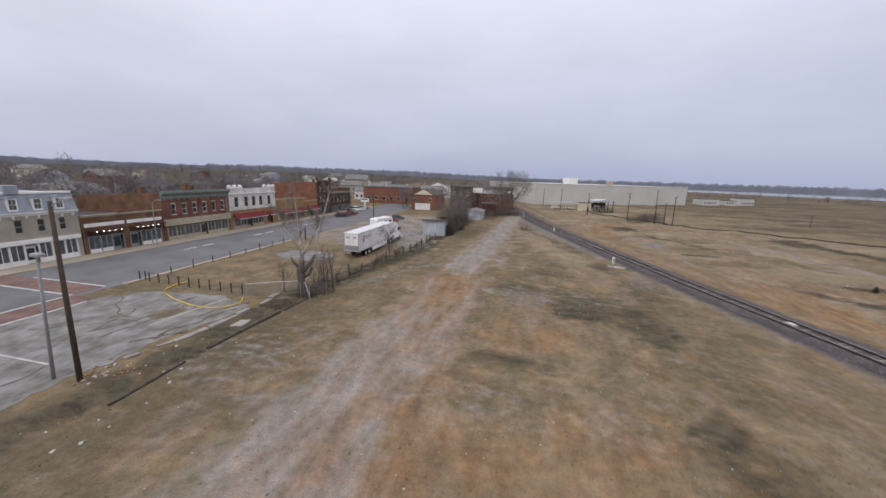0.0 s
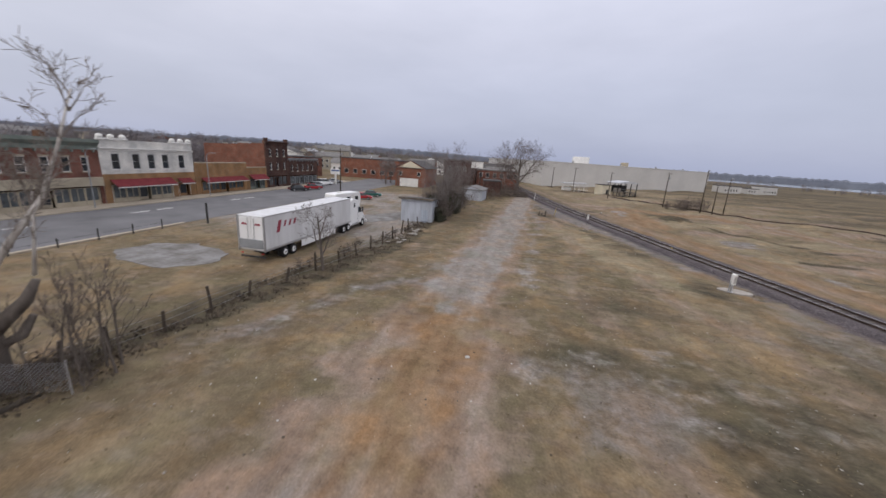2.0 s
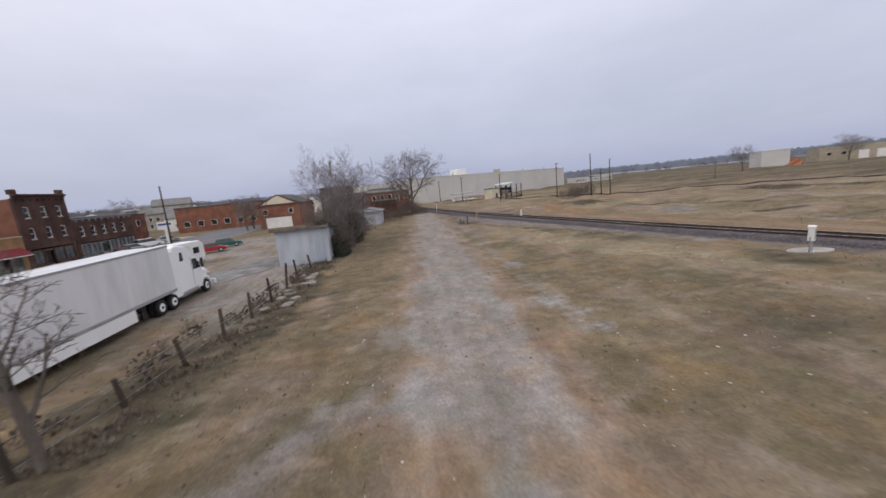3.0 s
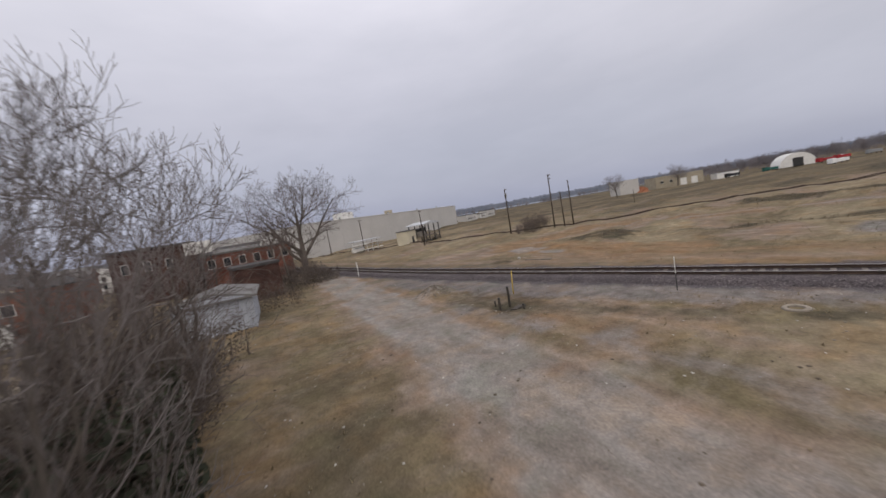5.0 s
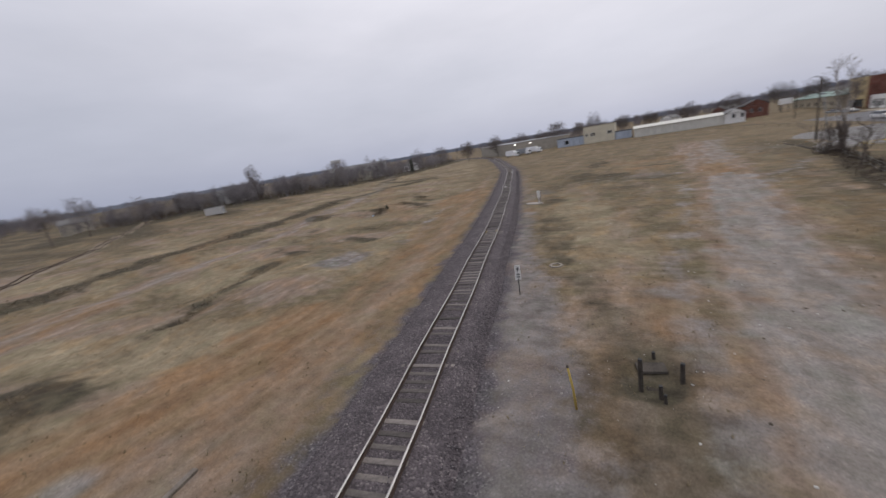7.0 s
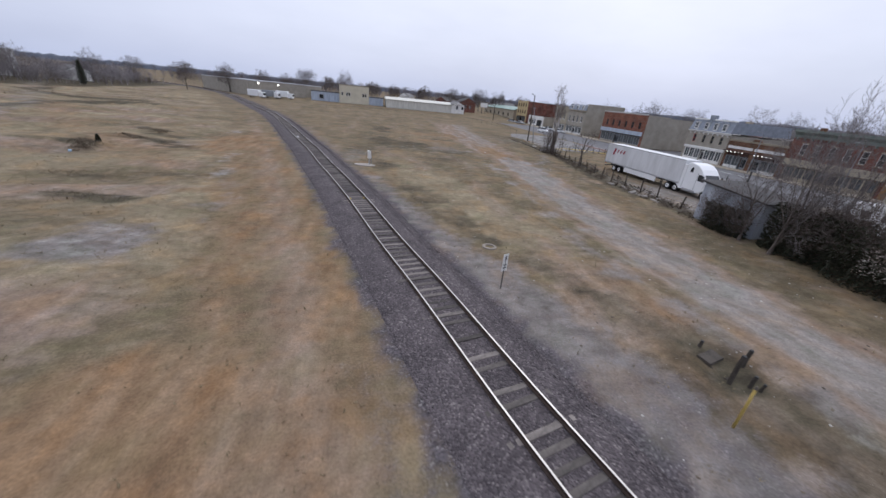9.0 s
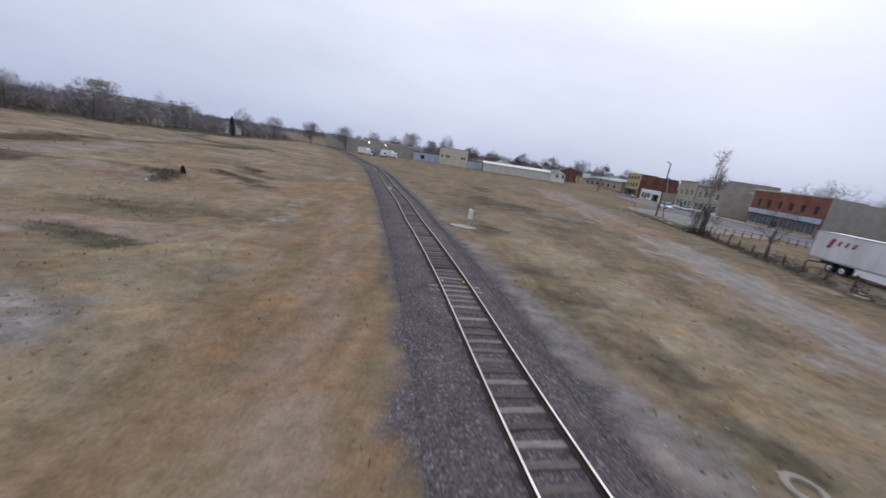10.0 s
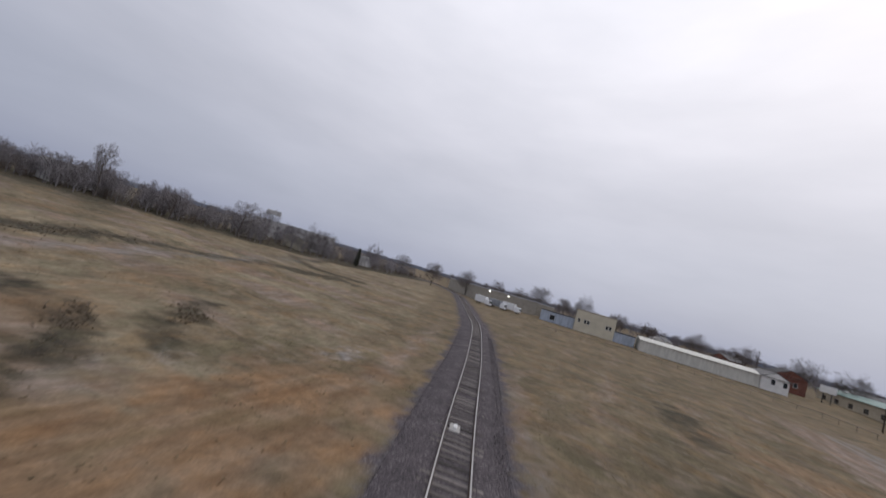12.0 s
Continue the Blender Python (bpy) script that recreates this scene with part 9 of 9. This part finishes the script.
for k, (x, y, a) in enumerate(((91, -79, 70), (85, -81, 75), (79, -82, 80))):
    t = thing("box_truck", "white box truck parked by the warehouse", "truck", (x, y, g(x, y)), a)
    part("box", Mesh().soft_box(-1.25, 1.25, -4, 1.6, 0.9, 3.6, 0.06), M["white_gloss"] if k != 1 else M["steel_grey"], t)
    part("cab", Mesh().soft_box(-1.15, 1.15, 1.8, 4.0, 0.6, 2.7, 0.15), M["white_gloss"], t)
    part("windscreen", Mesh().box(-1.0, 1.0, 4.0, 4.02, 1.5, 2.4), M["glass"], t)
    for yy in (-2.6, 3.0):
        for sx in (-1, 1):
            part("wheel", Mesh().wheel(sx * 1.05, yy, 0.45, 0.45, 0.3, 12), M["black"], t)
b = thing("office_block", "cream two-storey panel building with small windows", "building", (53.5, -87.0, g(53, -87)), 180)
part("wall", Mesh().box(0, 15.0, 0, 12, -2, 8.4), M["cream"], b)
part("parapet", Mesh().soft_box(-0.1, 15.1, -0.1, 12.1, 8.4, 8.8, 0.05), M["stucco_tan"], b)
for x in (1.0, 3.4, 4.6, 11.6, 12.8):
    w_ = part("window", Mesh().box(x, x + 1.0, -0.06, -0.003, 3.6, 5.2), M["white"], b)
    part("pane", Mesh().box(x + 0.08, x + 0.92, -0.075, -0.062, 3.68, 5.12), M["glass"], w_)
b = plain_building("shed", "low pale blue metal workshop", (67.5, -88, g(67, -88)), 180, 13.8, 12, 4.4, M["blue_metal"], M["roof_dark"], [(4, 1.2, 2, 2)])
b = plain_building("shed", "low pale blue metal lean-to", (38.4, -87.6, g(38, -87)), 180, 7.5, 12, 3.8, M["blue_metal"], M["roof_dark"])
b = plain_building("warehouse", "long low off-white metal warehouse", (29.7, -82, g(30, -82)), 180, 35, 15, 4.0, M["off_white"], M["off_white"], roof="gable", rise=1.3)
b = plain_building("shed", "white gabled end building with small windows", (-5.4, -81.6, g(-6, -82)), 180, 7, 15, 4.2, M["white"], M["roof_grey"], [(2.5, 2.2, 1, 1.6), (5.5, 2.2, 1, 1.6)], "gable_front", 1.9)
b = plain_building("house", "dark red brick house at the street end", (-15, -100, g(-15, -100)), 180, 9, 9, 5.4, M["brick_red"], M["roof_dark"], [(2.5, 2.2, 1, 1.6), (5.5, 2.2, 1, 1.6)], "gable_front", 2.4)
s = thing("billboard", "blank white billboard on posts", "sign", (-29.7, -100.8, g(-30, -101)))
part("board", Mesh().soft_box(-2.2, 2.2, -0.1, 0.1, 3.6, 6.0, 0.03), M["white"], s)
part("post", Mesh().box(-1.2, -1.0, -0.1, 0.1, -0.3, 3.6), M["dark_steel"], s)
part("post", Mesh().box(1.0, 1.2, -0.1, 0.1, -0.3, 3.6), M["dark_steel"], s)

# ---- loose stones and tufts ----
rng = np.random.RandomState(17)


def pebble(seed):
    r = random.Random(seed)
    bm = bmesh.new()
    bmesh.ops.create_icosphere(bm, subdivisions=1, radius=1.0)
    for v in bm.verts:
        v.co *= r.uniform(0.65, 1.1)
        v.co.z *= 0.6
    vv = np.array([v.co[:] for v in bm.verts])
    ff = np.array([[v.index for v in f.verts] for f in bm.faces])
    bm.free()
    return vv, ff


def scatter(name, protos_, xs, ys, zs, sizes, mat, label, category):
    """One mesh of many small turned copies (triangles)."""
    vs, fs, k = [], [], 0
    ang = rng.uniform(0, 6.28, len(xs))
    for i in range(len(xs)):
        pv, pf = protos_[i % len(protos_)]
        c, n = math.cos(ang[i]), math.sin(ang[i])
        vs.append(np.stack([xs[i] + sizes[i] * (pv[:, 0] * c - pv[:, 1] * n), ys[i] + sizes[i] * (pv[:, 0] * n + pv[:, 1] * c), zs[i] + sizes[i] * pv[:, 2]], 1))
        fs.append(pf + k)
        k += len(pv)
    v, f = np.concatenate(vs), np.concatenate(fs)
    me = bpy.data.meshes.new(name)
    me.vertices.add(len(v))
    me.vertices.foreach_set("co", v.ravel().astype(np.float32))
    me.loops.add(f.size)
    me.loops.foreach_set("vertex_index", f.ravel().astype(np.int32))
    me.polygons.add(len(f))
    me.polygons.foreach_set("loop_start", (np.arange(len(f)) * 3).astype(np.int32))
    me.update(calc_edges=True)
    me.materials.append(mat)
    return tagged(new(name, me), label, category, kind="stuff")


def island_material(name, dark, light, rough=0.9):
    m = bpy.data.materials.new(name)
    m.use_nodes = True
    n, l = m.node_tree.nodes, m.node_tree.links
    b = n["Principled BSDF"]
    b.inputs["Roughness"].default_value, b.inputs["Specular IOR Level"].default_value = rough, 0.2
    geo, rp = n.new("ShaderNodeNewGeometry"), n.new("ShaderNodeValToRGB")
    rp.color_ramp.elements[0].color, rp.color_ramp.elements[1].color = (*dark, 1), (*light, 1)
    l.new(geo.outputs["Random Per Island"], rp.inputs[0])
    l.new(rp.outputs[0], b.inputs["Base Color"])
    return m


pebbles = [pebble(k) for k in range(6)]
# ballast stones along the nearer track
s0, s1 = 150.0, 330.0
ss = rng.uniform(s0, s1, 60000)
oo = rng.uniform(-2.6, 3.0, 60000)
pts = [along(TRACK, s) for s in np.arange(0, length_of(TRACK), 1.0)]
px, py, pa = (np.array([p[i] for p in pts]) for i in range(3))
ii = np.clip(ss.astype(int), 0, len(px) - 1)
bx_, by_ = px[ii] + (ss - ii) * np.cos(pa[ii]) - np.sin(pa[ii]) * oo, py[ii] + (ss - ii) * np.sin(pa[ii]) + np.cos(pa[ii]) * oo
bz_ = np.where(np.abs(oo) < 1.85, BED, BED - (np.abs(oo) - 1.85) * 0.2) + 0.0
scatter("ballast_stones", pebbles, bx_, by_, bz_, rng.uniform(0.02, 0.045, 60000), island_material("ballast_stone", (0.058, 0.050, 0.053), (0.155, 0.138, 0.140)), "loose dark crushed stones on the track bed", "stones")
# pale stones over the lot, trail and rough ground
n = 9000
sx_, sy_ = rng.uniform(-3, 36, n), rng.uniform(8, 135, n)
dt = near_line(sx_, sy_, TRAIL)[0]
dk = near_line(sx_, sy_, TRACK[::2])[0]
keep = (dk > 2.8) & (rng.rand(n) < np.where(dt < 3, 0.35, 0.75) * np.where(lumps(sx_, sy_, 12, 61) > 0, 1, 0.35))
sx_, sy_ = sx_[keep], sy_[keep]
scatter("field_stones", pebbles, sx_, sy_, land(sx_, sy_), 0.015 + 0.05 * rng.rand(len(sx_)) ** 4, island_material("field_stone", (0.17, 0.15, 0.125), (0.52, 0.50, 0.46)), "scattered pale stones on the rough ground", "stones")
# dark clods added to imitate the shade in small holes and footprints
nc = 5200
cx_, cy_ = rng.uniform(-2, 36, nc), rng.uniform(18, 112, nc)
keep = (near_line(cx_, cy_, TRACK[::2])[0] > 3.2) & (lumps(cx_, cy_, 6, 64) + 0.5 * lumps(cx_, cy_, 1.8, 65) > 0.1)
cx_, cy_ = cx_[keep], cy_[keep]
scatter("soil_clods", pebbles, cx_, cy_, land(cx_, cy_) - 0.01, 0.02 + 0.07 * rng.rand(len(cx_)) ** 3, island_material("dark_clod", (0.062, 0.050, 0.038), (0.15, 0.122, 0.095)), "scattered dark clods standing in for small shaded holes in the worn ground", "soil")
n = 1100
ha_, hr_ = rng.uniform(0, 6.28, n), np.abs(rng.normal(0.55, 0.35, n))
hx_, hy_ = 24.8 + 1.9 * hr_ * np.cos(ha_), 116.9 + 1.8 * hr_ * np.sin(ha_)
scatter("rubble_heap", pebbles, hx_, hy_, land(hx_, hy_), 0.018 + 0.085 * rng.rand(n) ** 5, island_material("rubble", (0.11, 0.092, 0.075), (0.27, 0.24, 0.21)), "low heap of gravel and broken rubble by the track", "rubble")


def tuft(seed, blades=7):
    r = random.Random(seed)
    v, f = [], []
    for k in range(blades):
        a, h, lean_ = r.uniform(0, 6.28), r.uniform(0.5, 1.0), r.uniform(0.2, 0.8)
        x, y = r.uniform(-0.25, 0.25), r.uniform(-0.25, 0.25)
        c, s = math.cos(a), math.sin(a)
        n0 = len(v)
        v += [(x - s * 0.06, y + c * 0.06, -0.05), (x + s * 0.06, y - c * 0.06, -0.05), (x + c * lean_, y + s * lean_, h)]
        f.append((n0, n0 + 1, n0 + 2))
    return np.array(v), np.array(f)


tufts = [tuft(k) for k in range(8)]
n = 46000
tx_, ty_ = rng.uniform(-20, 95, n), rng.uniform(0, 160, n)
dt, dk = near_line(tx_, ty_, TRAIL)[0], near_line(tx_, ty_, TRACK[::2])[0]
ok = (dk > 3.6) & (dt > 2.6) & (lumps(tx_, ty_, 7, 71) + 0.6 * lumps(tx_, ty_, 22, 72) > -0.15) & ~((tx_ < -1.5) & (ty_ < 42))
ok &= ~((tx_ < 2) & (ty_ > 78))
tx_, ty_ = tx_[ok], ty_[ok]
scatter("grass_tufts", tufts, tx_, ty_, land(tx_, ty_), rng.uniform(0.06, 0.17, len(tx_)), island_material("dry_tuft", (0.12, 0.095, 0.056), (0.29, 0.235, 0.145)), "tufts of dry winter grass", "grass")

# tall dead weeds along the fence
wl_ = np.array(smooth_line([(-0.6, 40), (0.9, 48), (2.4, 56), (4.4, 65), (5.6, 73), (6.0, 82), (6.8, 92)], 0.1))
wi_ = rng.randint(0, len(wl_), 5200)
wx_, wy_ = wl_[wi_, 0] + rng.normal(0.3, 0.75, 5200), wl_[wi_, 1] + rng.normal(0, 0.2, 5200)
ok = lumps(wx_, wy_, 2.2, 83) > -0.2
wx_, wy_ = wx_[ok], wy_[ok]
scatter("weeds", tufts, wx_, wy_, land(wx_, wy_), rng.uniform(0.10, 0.42, len(wx_)) * rng.uniform(0.5, 1.0, len(wx_)), island_material("dead_weed", (0.085, 0.066, 0.05), (0.20, 0.165, 0.125)), "dead brown weeds along the old fence", "weeds")

# brown brush in bands across the eastern field
bx2, by2 = [], []
for pts, half_w, per in (([(92, 116), (95, 100), (98, 82), (101, 66), (108, 45)], 4.0, 60), ([(100, -5), (118, -4), (136, -15), (146, -49)], 2.2, 22), ([(57.7, 112), (63.3, 100.8), (63, 94)], 1.2, 16), ([(56.5, 88), (59.4, 87.4), (62, 87)], 0.8, 130), ([(61, 81.5), (66, 80)], 0.7, 130), ([(62, 65), (67.1, 61.2), (72.4, 58.5)], 0.8, 60), ([(70.8, 69.4), (71.6, 67.2)], 0.9, 240), ([(69.5, 54), (72.5, 52)], 0.9, 70), ([(84, 74), (90, 69)], 1.0, 30), ([(50, 124), (54, 120)], 1.6, 26), ([(100, 60), (115, 30), (150, -60)], 3.0, 12)):
    for x, y in smooth_line(pts, 1.0):
        k = rng.poisson(per * 0.55)
        bx2 += list(x + rng.normal(0, half_w * 0.6, k))
        by2 += list(y + rng.normal(0, half_w * 0.6, k))
for pts in ([(-4.6, 30), (-3.6, 34), (-4.2, 40)], [(-19, 23), (-11, 27), (-3, 35)], [(-15, 8), (-12, 22), (-9, 40)], [(-18, 33), (-10, 33.5), (-3, 31)], [(-6, 8), (-5, 20), (-4, 30)]):
    for x, y in smooth_line(pts, 0.5):
        k = rng.poisson(3)
        bx2 += list(x + rng.normal(0, 0.12, k))
        by2 += list(y + rng.normal(0, 0.12, k))
bx2, by2 = np.array(bx2), np.array(by2)
scatter("brush", tufts, bx2, by2, land(bx2, by2), np.where((bx2 < 0) | ((bx2 < 69) & (by2 < 100)), rng.uniform(0.05, 0.13, len(bx2)), rng.uniform(0.12, 0.36, len(bx2))), island_material("brown_brush", (0.115, 0.092, 0.066), (0.24, 0.195, 0.142)), "bands of low brown brush across the field", "brush")

# small dark evergreen and a blue scrap on the hummock
rb = random.Random(5)
m = Mesh()
for k in range(700):
    h_ = rb.random()
    a_, q_ = rb.uniform(0, 6.28), 0.30 * (1 - h_) ** 0.6 * math.sqrt(rb.random())
    p = Vector((q_ * math.cos(a_), q_ * math.sin(a_), 0.05 + 0.8 * h_))
    u = Vector((math.cos(a_), math.sin(a_), rb.uniform(-0.2, 0.8))).normalized() * rb.uniform(0.05, 0.11)
    w = u.orthogonal().normalized() * u.length * 0.35
    m.add([p - u, p + w, p + u, p - w], [(0, 1, 2, 3)])
t = thing("evergreen_bush", "small dark evergreen bush on a brushy hummock", "shrub", (70.6, 66.6, land_z(70.6, 66.6)))
part("stem", Mesh().tube([(0, 0, -0.1), (0.02, 0, 0.4), (0, 0.02, 0.75)], [0.04, 0.03, 0.01], 6), M["bark"], t)
tagged(part("foliage", m, M["leaf"], t, "dark green needles"), kind="stuff")
m = Mesh()
for k in range(900):
    h_ = rb.random()
    a_, q_ = rb.uniform(0, 6.28), 1.3 * (1 - h_ ** 2) ** 0.7 * math.sqrt(rb.random()) * (0.6 + 0.4 * min(1, h_ * 6))
    p = Vector((q_ * math.cos(a_), q_ * math.sin(a_), 0.6 + 8.2 * h_))
    u = Vector((math.cos(a_), math.sin(a_), rb.uniform(0.2, 1.2))).normalized() * rb.uniform(0.25, 0.5)
    w = u.orthogonal().normalized() * u.length * 0.4
    m.add([p - u, p + w, p + u, p - w], [(0, 1, 2, 3)])
t = thing("evergreen_tree", "narrow dark evergreen tree at the wood's edge", "tree", (150, -62, land_z(150, -62)))
part("trunk", Mesh().tube([(0, 0, -0.3), (0, 0.05, 5), (0.05, 0, 8.4)], [0.2, 0.14, 0.03], 6), M["bark"], t)
tagged(part("crown", m, material("far_evergreen_foliage", (0.105, 0.112, 0.09), (0.06, 0.066, 0.052), 1.0, fine=3, bump=0), t, "dark green foliage"), kind="stuff")
single("scrap_sheet", Mesh().prism([(-0.16, 0.0), (0.18, 0.02), (0.14, 0.16), (0.02, 0.24), (-0.12, 0.14)], 0, -0.12, 0.14), material("pale_blue_plastic", (0.34, 0.44, 0.52), (0.24, 0.33, 0.41), 0.4, rough=0.5), "crumpled pale blue plastic scrap in the weeds", "litter", (70.8, 70.9, land_z(70.8, 70.9)), 30)

# ---- sleepers, piece by piece ----
def sleeper_mesh(seed):
    r = random.Random(seed)
    m = Mesh()
    j = lambda: r.uniform(-0.015, 0.015)  # noqa: E731
    m.soft_box(-1.28 + j(), 1.28 + j(), -0.115 + j() * 0.5, 0.115 + j() * 0.5, -0.16, 0.03 + j() * 1.2, 0.018)
    return m.data("sleeper", M["sleeper"])


kinds = [sleeper_mesh(k) for k in range(6)]
rngs = random.Random(23)
total = length_of(TRACK)
GAP = 0.56
near0 = 160.0
rest = Mesh()
run, k = 0.0, 0
while run < total - 1:
    x, y, a = along(TRACK, run)
    z = land_z(x, y) + BED
    if near0 <= run < near0 + 300 * GAP - 0.3:
        ob = new("sleeper", kinds[k % 6])
        ob.parent = track
        ob.matrix_basis = pose(x, y, z + 0.008 + rngs.uniform(-0.014, 0.006) - rngs.choice((0.0, 0.008, 0.015, 0.022, 0.03) if y > 103 else (-0.01, -0.005, 0, 0.005, 0.012)), 0, 0, math.degrees(a) + 90 + rngs.uniform(-1.5, 1.5))
    else:
        c, s = math.cos(a + math.pi / 2), math.sin(a + math.pi / 2)
        n0 = len(rest.v)
        rest.v += [(x + px_ * c - py_ * s, y + px_ * s + py_ * c, z + pz_) for pz_ in (-0.1, 0.03) for px_, py_ in ((-1.28, -0.11), (1.28, -0.11), (1.28, 0.11), (-1.28, 0.11))]
        rest.f += [tuple(n0 + i for i in fc) for fc in ((4, 5, 6, 7), (0, 1, 5, 4), (1, 2, 6, 5), (2, 3, 7, 6), (3, 0, 4, 7))]
    run += GAP
    k += 1
tagged(part("far_sleepers", rest, M["sleeper"], track), kind="stuff")
